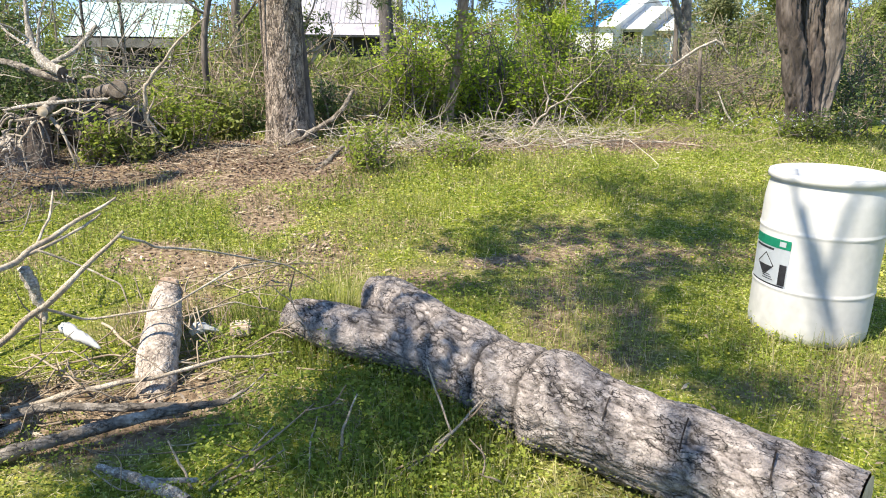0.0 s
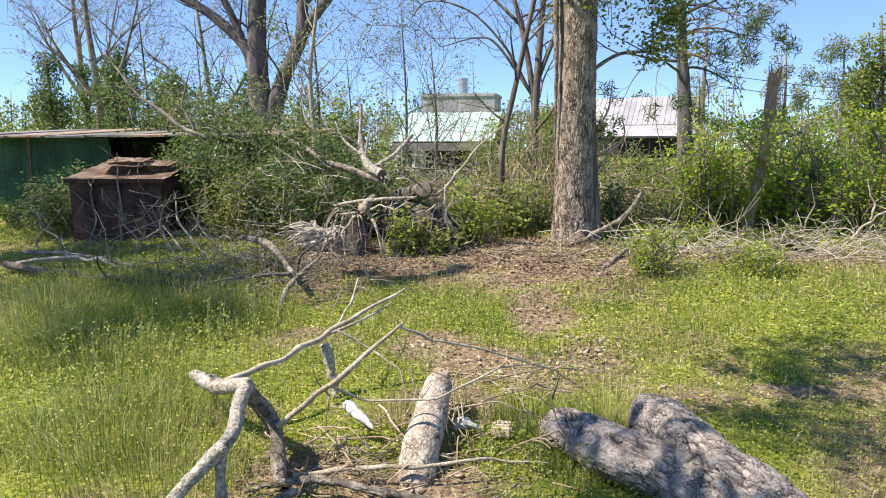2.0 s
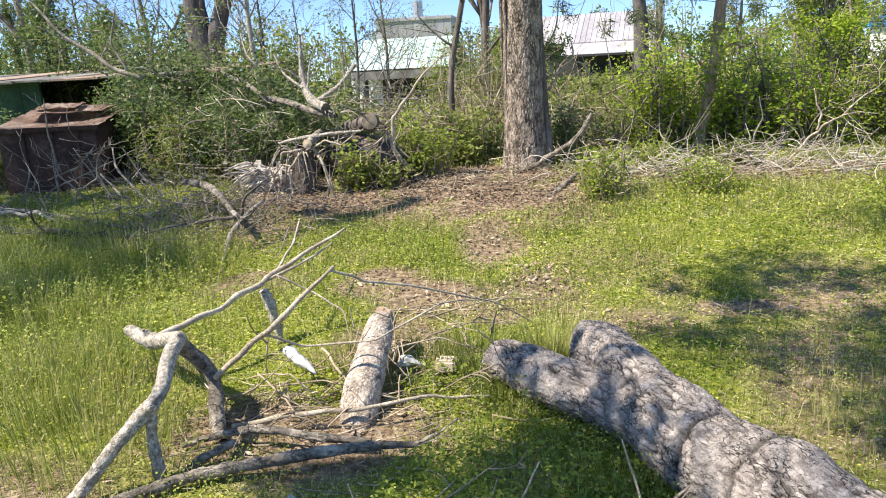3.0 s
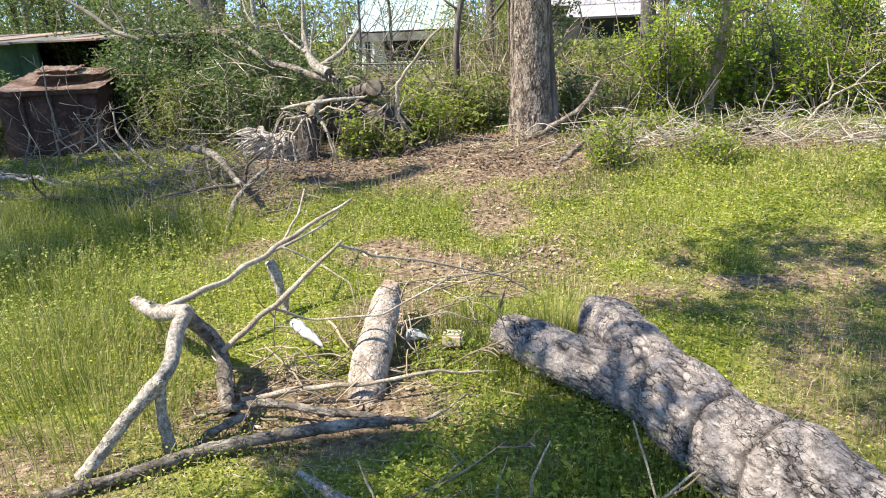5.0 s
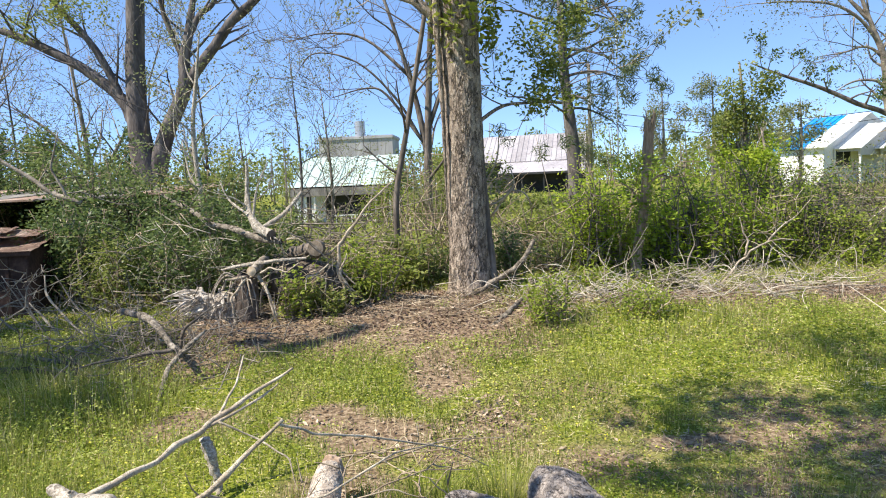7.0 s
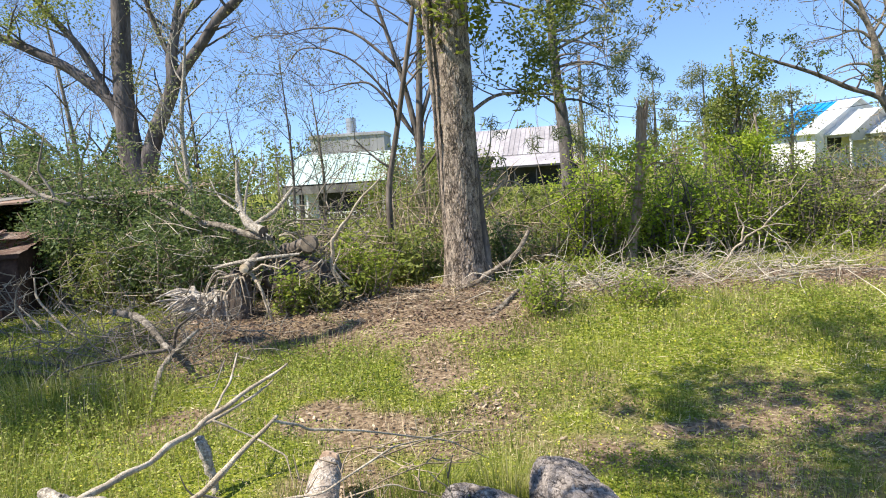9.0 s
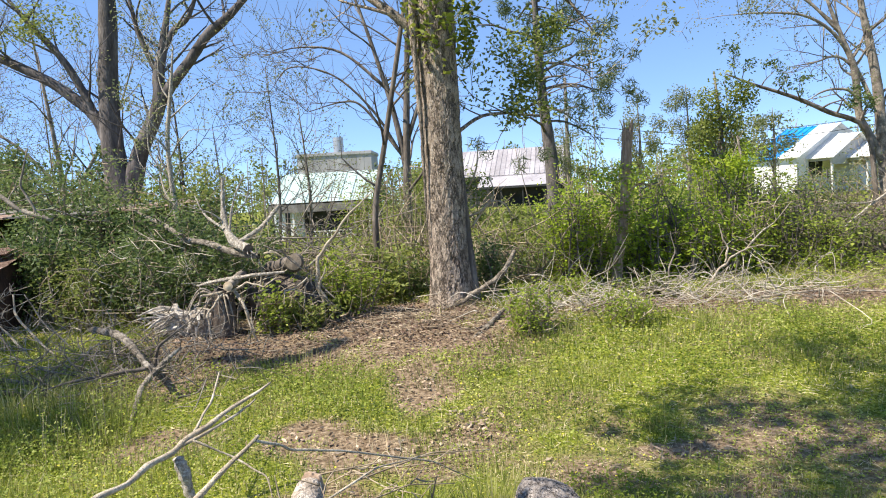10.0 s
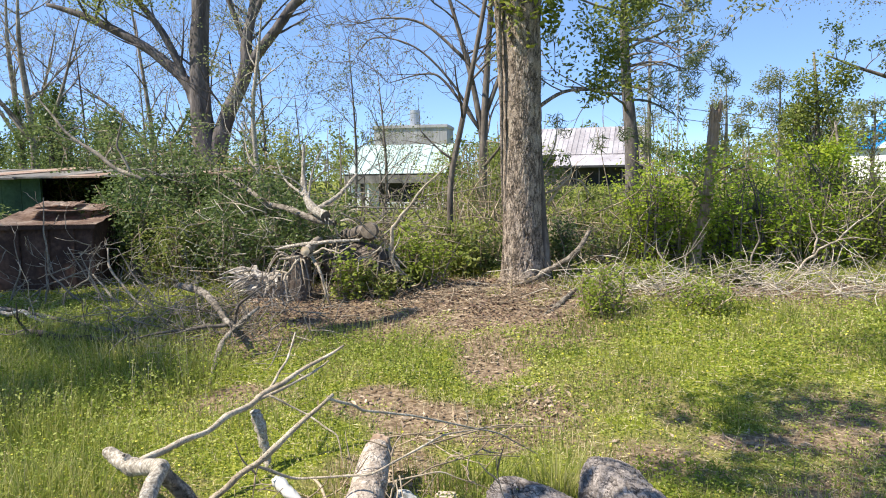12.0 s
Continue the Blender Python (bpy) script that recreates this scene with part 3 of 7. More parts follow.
# the large trunk in the middle, with a climbing vine
bx, by = 0.07, 9.45
oak = tree("tree", "large ridged-bark trunk with vine leaves and sparse crown", (0, 0, 0),
           [(P3((bx, by, 5.6), (bx + 0.05, by, 7.0), (bx + 0.2, by, 9.0)), (0.19, 0.15, 0.08), 0),
            (P3((bx - 0.1, by, 3.55), (bx - 0.5, by - 0.1, 3.95), (bx - 1.1, by, 4.4), (bx - 2.0, by, 4.9)), (0.07, 0.055, 0.04, 0.02), 3),
            (P3((bx + 0.1, by, 2.45), (bx + 0.5, by + 0.1, 2.7), (bx + 1.0, by + 0.2, 2.75), (bx + 1.4, by + 0.2, 3.0)), (0.028, 0.022, 0.016, 0.008), 5),
            (P3((bx + 0.1, by, 4.6), (bx + 0.7, by + 0.2, 4.7), (bx + 1.5, by + 0.2, 4.2), (bx + 2.0, by + 0.2, 3.6)), (0.05, 0.035, 0.02, 0.01), 6),
            (P3((bx, by, 6.5), (bx - 1.0, by - 0.3, 8.0), (bx - 2.0, by - 0.4, 9.0)), (0.1, 0.07, 0.03), 5),
            (P3((bx, by, 6.2), (bx + 1.2, by + 0.5, 7.8), (bx + 2.2, by + 0.8, 8.6)), (0.1, 0.07, 0.03), 5)],
           M_BARK, 3, M_LEAFS, 5600, 0.055, depth=2, length=1.0, sides=10, spread=0.2)
bark_tube("main_trunk", [(bx, by, 0.25), (bx, by, 0.5), (bx - 0.01, by, 0.95), (bx - 0.01, by, 1.6), (bx - 0.01, by, 2.6), (bx - 0.03, by, 3.6), (bx - 0.03, by, 4.3), (bx, by, 5.8)],
          [0.36, 0.275, 0.245, 0.235, 0.235, 0.245, 0.25, 0.22], oak, M_BARK, 260, 700, 0.026, 0.009, along_scale=0.33, wide=0.24)
V, F = tube([(-0.18, 9.3, 1.3), (-0.18, 9.28, 2.0), (-0.18, 9.27, 2.5), (-0.19, 9.26, 2.85), (-0.2, 9.26, 3.2), (-0.22, 9.26, 3.8), (-0.2, 9.28, 4.6)], [0.008, 0.018, 0.024, 0.03, 0.036, 0.042, 0.04], 9, 5, 0.15)
raw("vine_stem", V, F, M_BARK, oak, "pale dead stem clinging to the trunk")
# added tube of darker bark standing for the trunk's shaded right side
bark_tube("ivy_stem", [(0.33, 9.6, 0.3), (0.31, 9.6, 0.7), (0.27, 9.6, 1.2), (0.24, 9.6, 2.0), (0.22, 9.59, 3.0), (0.18, 9.58, 4.4)], [0.13, 0.1, 0.085, 0.07, 0.055, 0.04], oak, M_BARKM, 60, 160, 0.03, 0.015, along_scale=0.25, label="darker flank added for the shaded side of the trunk")
for pts in ([(0.34, 9.6, 1.45), (0.5, 9.55, 1.52), (0.66, 9.5, 1.7), (0.62, 9.5, 1.95)], [(0.36, 9.6, 1.3), (0.6, 9.6, 1.6), (0.78, 9.6, 1.6), (0.9, 9.6, 1.42)], [(0.34, 9.6, 1.8), (0.46, 9.55, 2.05), (0.5, 9.5, 2.4)]):
    raw("dead_vine", *tube(pts, [0.016, 0.014, 0.011, 0.005][-len(pts):], 6, 5, 0.15), M_DEAD, oak)
rv = np.random.default_rng(33)
za, aa = rv.normal(3.85, 0.3, 760), rv.uniform(0, 6.283, 760)
ra = 0.28 + 0.2 * rv.random(760) ** 1.5
V, F = leaf_quads(np.stack([bx + 0.05 + ra * np.cos(aa), by + ra * np.sin(aa), za], 1), 0.095, 0.3)
raw("vine_foliage", V, F, M_MOSS, oak, smooth=False)
lump_crown(oak, (bx + 0.95, by + 0.2, 3.4), (0.75, 0.45, 0.8), 40, 2600, 0.062, M_LEAFM, rv, lump=0.2, name="side_foliage")
lump_crown(oak, (0.48, 9.75, 1.72), (0.2, 0.12, 0.28), 16, 300, 0.05, M_LEAFM, rv, lump=0.1, name="vine_leaves")
rebase(oak, (bx, by, 0.3))

# thin dark tree beside it
tree("tree", "slender dark young tree with bare leaning stem", (-1.03, 10.8, 0.4),
     [(P3((-1.03, 10.8, 0.35), (-1.04, 10.8, 1.55), (-0.85, 10.8, 2.5), (-0.56, 10.8, 3.9), (-0.3, 10.8, 5.2)), (0.05, 0.045, 0.04, 0.034, 0.016), 7)],
     M_BARKM, 5, depth=2, length=0.9)
# bare multi-stemmed tree behind the trunk
tree("tree", "bare grey multi-stemmed tree with long arching twigs", (-0.87, 14.0, 0.45),
     [(P3((-0.87, 14, 0.4), (-0.88, 14, 1.4), (-0.85, 14, 2.6), (-0.75, 14, 4.2), (-0.6, 14, 6.5)), (0.102, 0.088, 0.075, 0.054, 0.020), 7),
      (P3((-0.87, 14, 2.3), (-1.05, 14, 3.4), (-1.45, 14, 4.9), (-1.9, 14, 6.3)), (0.061, 0.051, 0.034, 0.014), 8),
      (P3((-0.9, 14, 2.5), (-1.4, 13.8, 3.4), (-2.1, 13.7, 4.1), (-2.9, 13.7, 4.3), (-3.3, 13.7, 3.9)), (0.03, 0.025, 0.018, 0.012, 0.005), 8),
      (P3((-0.95, 14, 2.6), (-1.6, 14, 3.5), (-2.0, 14, 3.65), (-2.7, 14, 3.5)), (0.034, 0.024, 0.017, 0.007), 5),
      (P3((-1.2, 14, 3.9), (-2.0, 14.1, 4.6), (-2.8, 14.1, 4.75), (-3.5, 14, 4.6)), (0.034, 0.024, 0.014, 0.007), 6),
      (P3((-0.8, 14, 2.9), (-0.3, 14.1, 4.3), (0.1, 14.1, 6.0)), (0.048, 0.034, 0.014), 7)],
     M_BARKM, 6, depth=3, kids=3, length=1.0, sides=8)
# forked dark tree on the far left
forked = tree("tree", "tall dark forked tree with thin spring leaves", (-6.92, 14.9, 0.3),
     [(P3((-6.85, 14.9, 0.2), (-6.89, 14.9, 1.13), (-6.9, 14.9, 1.76), (-7.02, 14.9, 2.54), (-7.08, 14.9, 3.33), (-7.04, 14.9, 4.6), (-6.94, 14.9, 5.85), (-6.8, 14.9, 9)), (0.4, 0.35, 0.34, 0.27, 0.215, 0.195, 0.18, 0.07), 4),
      (P3((-7.05, 14.9, 3.0), (-7.21, 14.9, 3.4), (-7.42, 14.9, 3.85), (-8.14, 14.9, 4.47), (-8.98, 14.9, 4.96), (-9.77, 14.9, 5.33), (-10.6, 14.9, 5.6)), (0.14, 0.135, 0.12, 0.105, 0.095, 0.08, 0.04), 7),
      (P3((-7.4, 14.88, 3.86), (-7.66, 14.85, 4.5), (-8.01, 14.85, 5.09), (-8.63, 14.85, 5.83), (-9.2, 14.8, 6.6)), (0.085, 0.08, 0.07, 0.055, 0.025), 6),
      (P3((-6.85, 14.9, 1.9), (-6.67, 14.9, 2.53), (-6.46, 14.9, 3.1), (-6.02, 14.9, 3.97), (-5.98, 14.9, 4.54), (-5.84, 14.9, 5.09), (-5.6, 14.9, 6.2)), (0.2, 0.19, 0.165, 0.145, 0.12, 0.095, 0.04), 5),
      (P3((-6.05, 14.9, 3.9), (-5.73, 14.9, 4.34), (-5.3, 14.9, 4.81), (-4.86, 14.9, 5.34), (-4.38, 14.9, 5.69), (-3.4, 14.9, 6.6)), (0.12, 0.115, 0.105, 0.1, 0.085, 0.03), 7),
      (P3((-6.0, 14.9, 4.6), (-6.28, 14.9, 5.32), (-6.4, 14.9, 5.81), (-6.6, 14.9, 7)), (0.06, 0.052, 0.045, 0.02), 4),
      (P3((-5.85, 14.9, 5.0), (-5.58, 14.9, 5.46), (-5.23, 14.9, 5.74), (-4.8, 14.9, 6.8)), (0.07, 0.06, 0.05, 0.02), 4)],
     M_BARKT, 8, M_LEAFS, 1800, 0.05, depth=3, kids=2, length=1.2, sides=14)
lump_crown(forked, (-1.6, -0.3, 5.3), (1.5, 0.6, 0.45), 22, 1500, 0.07, M_LEAFM, np.random.default_rng(81), lump=0.3, name="leaf_spray")
# bare pale sapling and background saplings
tree("tree", "pale thin dying sapling hung with vines", (-4.2, 11.5, 0.4),
     [(P3((-4.2, 11.5, 0.35), (-4.3, 11.5, 1.2), (-4.32, 11.5, 1.72), (-4.36, 11.5, 2.31), (-4.36, 11.5, 2.9), (-4.25, 11.5, 3.61), (-4.15, 11.5, 4.3)), (0.05, 0.046, 0.042, 0.038, 0.034, 0.028, 0.01), 12)],
     M_LICHEN, 9, M_LEAFS, 1300, 0.05, depth=3, kids=2, length=0.8, bend=0.4)
for sx, sy, hh, sd in ((-6.3, 16.2, 4.6, 17), (-5.2, 20, 5.2, 11), (-9.5, 19, 5.4, 12), (-11.5, 17, 5.0, 13), (-3.6, 17.0, 3.6, 14), (-7.6, 22, 4.0, 15), (-13, 22, 6, 16)):
    z = float(gz(sx, sy))
    tree("tree", "thin grey sapling with a light spring crown", (sx, sy, z),
         [(P3((sx, sy, z - 0.1), (sx + 0.1, sy, z + hh * 0.4), (sx - 0.05, sy, z + hh)), (0.045, 0.034, 0.01), 11)],
         M_BARKT if sd % 2 else M_BARKG, sd, M_LEAFS, 2200, 0.052, depth=3, kids=3, length=1.2, group="background saplings", spread=0.22)

for cx, cy, hh, rr, sd in ((-8.3, 17, 2.9, 0.75, 51), (-10.6, 16.5, 2.6, 0.9, 52), (-12.6, 17.5, 3.6, 1.1, 53), (-15, 19, 3.6, 1.3, 54), (-11.2, 15.4, 3.0, 1.0, 55), (-9.4, 15.2, 2.7, 0.8, 56), (-13.2, 15.6, 3.3, 1.1, 57)):
    rc_ = np.random.default_rng(sd)
    z = float(gz(cx, cy))
    cd = thing("cedar_tree", "dense dark green cedar behind the hedge", "tree", "cedars", at=(cx, cy, z))
    raw("trunk", *tube([(0, 0, -0.1), (0.05, 0, hh * 0.5), (0, 0, hh)], [0.1, 0.07, 0.02], 8, 3, 0.1), M_BARKD, cd)
    lumps = np.array([(rr * 0.75 * rc_.normal() * (1.05 - f), rr * 0.6 * rc_.normal() * (1.05 - f), hh * f) for f in rc_.random(60)])
    raw("crown", *leaf_quads(lumps[rc_.integers(0, 60, 5200)] + ball(rc_, 5200, 0.3), 0.1, 0.0, 0.35), M_LEAFD, cd, smooth=False)
tree("tree", "bare grey spreading tree far behind the hedge", (-9.2, 18, 0.2),
     [(P3((-10.2, 18, 0.1), (-10.1, 18, 2.0), (-10.3, 18, 4.2), (-10.6, 18, 6.5)), (0.08, 0.07, 0.05, 0.02), 8),
      (P3((-10.1, 18, 1.8), (-9.4, 18, 3.0), (-8.6, 18, 4.2), (-8.0, 18, 5.6)), (0.055, 0.045, 0.03, 0.014), 7),
      (P3((-10.1, 18, 2.4), (-11.2, 18, 3.6), (-12.4, 18, 4.4)), (0.05, 0.04, 0.014), 7)],
     M_BARKG, 29, depth=3, kids=3, length=1.6, sides=8)


for bx2, by2, hh, sd in ((-12.6, 16.5, 6.5, 58), (-15.5, 19.5, 7.5, 59)):
    z = float(gz(bx2, by2))
    tree("tree", "bare pale-grey tree with a haze of fine twigs", (bx2, by2, z),
         [(P3((bx2, by2, z - 0.1), (bx2 + 0.1, by2, z + hh * 0.35), (bx2 - 0.1, by2, z + hh * 0.7), (bx2, by2, z + hh)), (0.12, 0.1, 0.06, 0.015), 9),
          (P3((bx2 + 0.1, by2, z + hh * 0.3), (bx2 + 0.9, by2, z + hh * 0.5), (bx2 + 1.6, by2, z + hh * 0.8)), (0.06, 0.045, 0.012), 7),
          (P3((bx2, by2, z + hh * 0.35), (bx2 - 1.0, by2, z + hh * 0.55), (bx2 - 1.8, by2, z + hh * 0.75)), (0.06, 0.045, 0.012), 7)],
         M_BARKG, sd, M_LEAFS, 1200, 0.06, depth=3, kids=3, length=1.5, sides=7)


def pine(x, y, h, seed, limbs, lean=0.0, r=0.28):
    rnd = np.random.default_rng(seed)
    z = float(gz(x, y))
    t = thing("pine_tree", "tall storm-thinned pine with drooping needle tufts", "tree", "pines", at=(x, y, z))
    items, tips = [tube([(0.15, 0, -0.1), (0.05, 0, 2.5), (-0.2, 0, h * 0.5), (-0.35 + lean, 0, h)], [r, r * 0.85, r * 0.6, r * 0.2], 10, 5, 0.05)], []
    for k in range(limbs):
        zz = h * (0.32 + 0.66 * k / limbs)
        a = rnd.random() * 6.28
        d = np.array([math.cos(a), math.sin(a) * 0.7, 0.25])
        grow(items, tips, np.array([-0.12, 0, zz]), d, 0.06, 1.6 + 1.2 * rnd.random(), 2, rnd, 0.45, 2, -0.06)
    V, F = merge(items)
    raw("trunk", V, F, M_BARKT, t)
    C = np.array([p for p, _ in tips])
    n = 6500
    pts = C[rnd.integers(0, len(C), n)] + ball(rnd, n, 0.3)
    V, F = leaf_quads(pts, 0.3, 0.0, 0.1)
    raw("crown", V, F, M_NEEDLE, t, smooth=False)
    return t


pine(3.15, 26, 10.5, 21, 22)

# broken snag overgrown by creepers
snag = tree("snag", "broken-off dead brown trunk with creeper leaves", (0, 0, 0),
     [(P3((2.46, 10.46, 1.3), (2.3, 10.4, 1.55), (2.12, 10.4, 1.7)), (0.02, 0.014, 0.006), 3),
      (P3((2.5, 10.46, 1.6), (2.68, 10.4, 1.75), (2.85, 10.4, 1.7)), (0.018, 0.012, 0.005), 3)],
     M_SNAG, 24, M_LEAFX, 260, 0.06, depth=2, length=0.35)
bark_tube("broken_stem", [(2.35, 10.5, 0.3), (2.37, 10.5, 0.6), (2.45, 10.5, 1.1), (2.5, 10.5, 1.67), (2.55, 10.5, 2.15), (2.57, 10.5, 2.45), (2.58, 10.5, 2.5)], [0.1, 0.078, 0.07, 0.066, 0.07, 0.07, 0.045], snag, M_SNAG, 40, 110, 0.035, 0.014, along_scale=0.2, wide=0.4, lump=0.022)
rn = np.random.default_rng(241)
for k in range(9):
    a = rn.random() * 6.283
    c, d = (0.055 * math.cos(a), 0.055 * math.sin(a)), 0.05 + 0.14 * rn.random()
    raw("splinter", *tube([(2.57 + c[0], 10.5 + c[1], 2.36), (2.58 + c[0] * 1.1, 10.5 + c[1] * 1.1, 2.46), (2.58 + c[0] * 1.4 + 0.02 * rn.normal(), 10.5 + c[1], 2.48 + d)], [0.02, 0.016, 0.004], 5, 3, 0.3), M_SNAG, snag, smooth=False)
zz, aa = 0.4 + 1.65 * rn.random(950) ** 0.85, rn.uniform(0, 6.283, 950)
ra = 0.07 + 0.2 * rn.random(950) ** 1.5
raw("creeper_foliage", *leaf_quads(np.stack([2.36 + 0.1 * (zz - 0.4) + ra * np.cos(aa), 10.47 + ra * np.sin(aa), zz], 1), 0.06, 0.4), M_LEAFY, snag, smooth=False)
rebase(snag, (2.36, 10.5, 0.36))
# big twin trunk at the right edge of the yard
twin = tree("tree", "thick old trunk in two fused stems, rough bark", (0, 0, 0),
            [(P3((7.06, 9.8, 3.8), (6.95, 9.8, 5.2), (6.8, 9.8, 7)), (0.2, 0.17, 0.1), 4),
             (P3((8.04, 9.88, 3.8), (8.5, 9.9, 5.2), (8.8, 9.9, 7)), (0.2, 0.17, 0.1), 4)],
            M_BARKD, 25, M_LEAFS, 900, 0.08, depth=3, kids=2, length=1.4, sides=14)
bark_tube("left_stem", [(7.68, 9.8, 0.25), (7.62, 9.8, 0.7), (7.42, 9.8, 1.4), (7.18, 9.8, 2.2), (7.05, 9.8, 4)], [0.23, 0.175, 0.17, 0.17, 0.18], twin, M_BARKD, 90, 140, 0.06, 0.035, along_scale=0.16, wide=0.5, lump=0.08)
# dark bark here also paints the shaded hollow between the outer stems
bark_tube("middle_stem", [(7.85, 9.88, 0.25), (7.82, 9.9, 0.8), (7.72, 9.9, 1.6), (7.6, 9.9, 2.4), (7.55, 9.9, 4)], [0.26, 0.2, 0.2, 0.2, 0.18], twin, M_BARKD, 90, 140, 0.05, 0.035, along_scale=0.16, wide=0.5, lump=0.08)
bark_tube("right_stem", [(8.0, 9.86, 0.25), (8.02, 9.86, 0.7), (8.06, 9.86, 1.4), (7.99, 9.86, 2.4), (8.05, 9.86, 4)], [0.25, 0.185, 0.18, 0.18, 0.17], twin, M_BARKM, 90, 140, 0.06, 0.035, along_scale=0.16, wide=0.5, lump=0.08)
rebase(twin, (7.8, 9.85, 0.35))
# bare tree over the tarpaulin house
bare_tree = tree("tree", "bare spreading grey tree with small new leaves", (9.25, 16, 0.5),
     [(P3((9.25, 16, 0.4), (9.2, 16, 1.5), (9.12, 16, 2.5), (9.03, 16, 3.57), (8.87, 16, 4.52), (8.7, 16, 5.4), (8.5, 16, 7)), (0.15, 0.13, 0.12, 0.1, 0.085, 0.06, 0.02), 7),
      (P3((9.16, 16, 1.9), (8.84, 16, 2.58), (8.66, 16, 2.95), (8.59, 16, 3.71), (8.53, 16, 4.07), (8.35, 16, 4.54), (8.0, 16, 5.5), (7.7, 16, 6.6)), (0.09, 0.085, 0.08, 0.075, 0.07, 0.05, 0.03, 0.012), 7),
      (P3((8.57, 16, 3.4), (8.4, 16, 3.53), (8.1, 16, 3.56), (7.85, 16, 3.5), (7.6, 16, 3.36)), (0.035, 0.03, 0.024, 0.018, 0.008), 3),
      (P3((8.53, 16, 4.0), (8.3, 16, 4.2), (8.06, 16, 4.24), (7.77, 16, 4.15), (7.2, 16, 4.08)), (0.032, 0.028, 0.024, 0.018, 0.006), 4),
      (P3((8.45, 16, 4.3), (8.0, 15.9, 4.8), (7.4, 15.8, 5.1), (6.6, 15.8, 5.2), (5.8, 15.8, 5.2)), (0.04, 0.034, 0.026, 0.018, 0.006), 9),
      (P3((8.3, 16, 4.7), (7.6, 16.1, 5.5), (6.8, 16.2, 5.8), (6.0, 16.2, 5.9)), (0.036, 0.03, 0.02, 0.006), 8),
      (P3((7.95, 16, 4.9), (7.92, 16, 4.3), (7.89, 16, 3.75)), (0.014, 0.012, 0.005), 2),
      (P3((8.9, 16, 3.3), (8.7, 16.1, 3.9), (8.35, 16.1, 4.6), (8.2, 16.1, 5.6)), (0.045, 0.04, 0.03, 0.012), 5)],
     M_BARKG, 27, M_LEAFS, 2600, 0.05, depth=3, kids=2, length=0.8)
lump_crown(bare_tree, (-2.9, -0.1, 4.75), (1.2, 0.8, 0.55), 30, 1000, 0.05, M_LEAFS, np.random.default_rng(271), lump=0.25, name="leaf_spray")
tree("tree", "broken leafy treetop leaning against the bare tree", (8.85, 15.9, 0.5),
     [(P3((8.95, 15.9, 0.4), (8.9, 15.9, 1.6), (8.72, 15.9, 2.69), (7.96, 15.9, 3.08), (7.26, 15.9, 3.43), (6.43, 15.9, 3.75), (5.85, 15.9, 4.01)), (0.06, 0.055, 0.055, 0.05, 0.042, 0.03, 0.012), 9)],
     M_BARKM, 28, M_LEAFD, 1300, 0.065, depth=2, kids=3, length=0.45, spread=0.14)
# evergreen young tree in front of the tarpaulin house, and far thin trees
for x, y, top, low, rx, lf, n, size, lump, lab in (
        (4.48, 12.6, 3.55, 1.8, 0.56, M_LEAFM, 4600, 0.062, 0.26, "young leafy evergreen tree above the thicket"), (4.72, 12.3, 2.45, 1.4, 0.62, M_LEAFX, 2000, 0.06, 0.24, "young lime-green tree in the thicket"), (4.5, 12.8, 2.3, 1.3, 0.5, M_LEAFX, 1100, 0.06, 0.2, "young leafy evergreen tree above the thicket"),
        (12.9, 42, 7.6, 2.6, 1.5, M_LEAFS, 5200, 0.11, 0.55, "distant slender tree with a hazy crown"), (9.6, 40, 7.0, 3.0, 1.3, M_LEAFS, 3600, 0.12, 0.45, "distant storm-stripped tree with drooping foliage"),
        (14.4, 23, 3.6, 1.0, 1.5, M_LEAFS, 8000, 0.12, 0.4, "grey-green small tree in the wood edge"), (17.0, 24, 4.6, 1.0, 1.8, M_LEAFM, 8000, 0.12, 0.45, "grey-green small tree in the wood edge"), (20.0, 24, 4.8, 0.8, 2.0, M_LEAFM, 8000, 0.12, 0.45, "grey-green small tree in the wood edge"), (23.0, 25, 5.0, 0.8, 2.2, M_LEAFS, 8000, 0.12, 0.45, "grey-green small tree in the wood edge"),
        (6.2, 46, 6.0, 2.6, 1.2, M_LEAFS, 3200, 0.12, 0.5, "distant slender tree with a hazy crown"), (16.5, 44, 6.0, 2.0, 2.0, M_LEAFS, 4600, 0.12, 0.6, "distant slender tree with a hazy crown"), (19.5, 46, 6.4, 2.6, 1.8, M_LEAFS, 1900, 0.2, 0.6, "distant slender tree with a hazy crown"),
        (-2.6, 40, 4.8, 1.2, 1.6, M_LEAFM, 2200, 0.2, 0.5, "distant slender tree with a hazy crown")):
    z, rn = float(gz(x, y)), np.random.default_rng(int(100 * x + 7 * y + 5000))
    t = thing("tree", lab, "tree", at=(x, y, z))
    k = 0.03 + 0.002 * y
    raw("trunk", *tube([(0, 0, -0.1), (0.1, 0, top * 0.5), (0, 0, top - z)], [k, k * 0.7, 0.015], 7, 4, 0.05), M_BARKG, t)
    lump_crown(t, (0, 0, (top + low) / 2 - z), (rx, rx * 0.8, (top - low) / 2), 26, n, size, lf, rn, M_BARKG, (0.05, 0, low * 0.8 - z), lump)


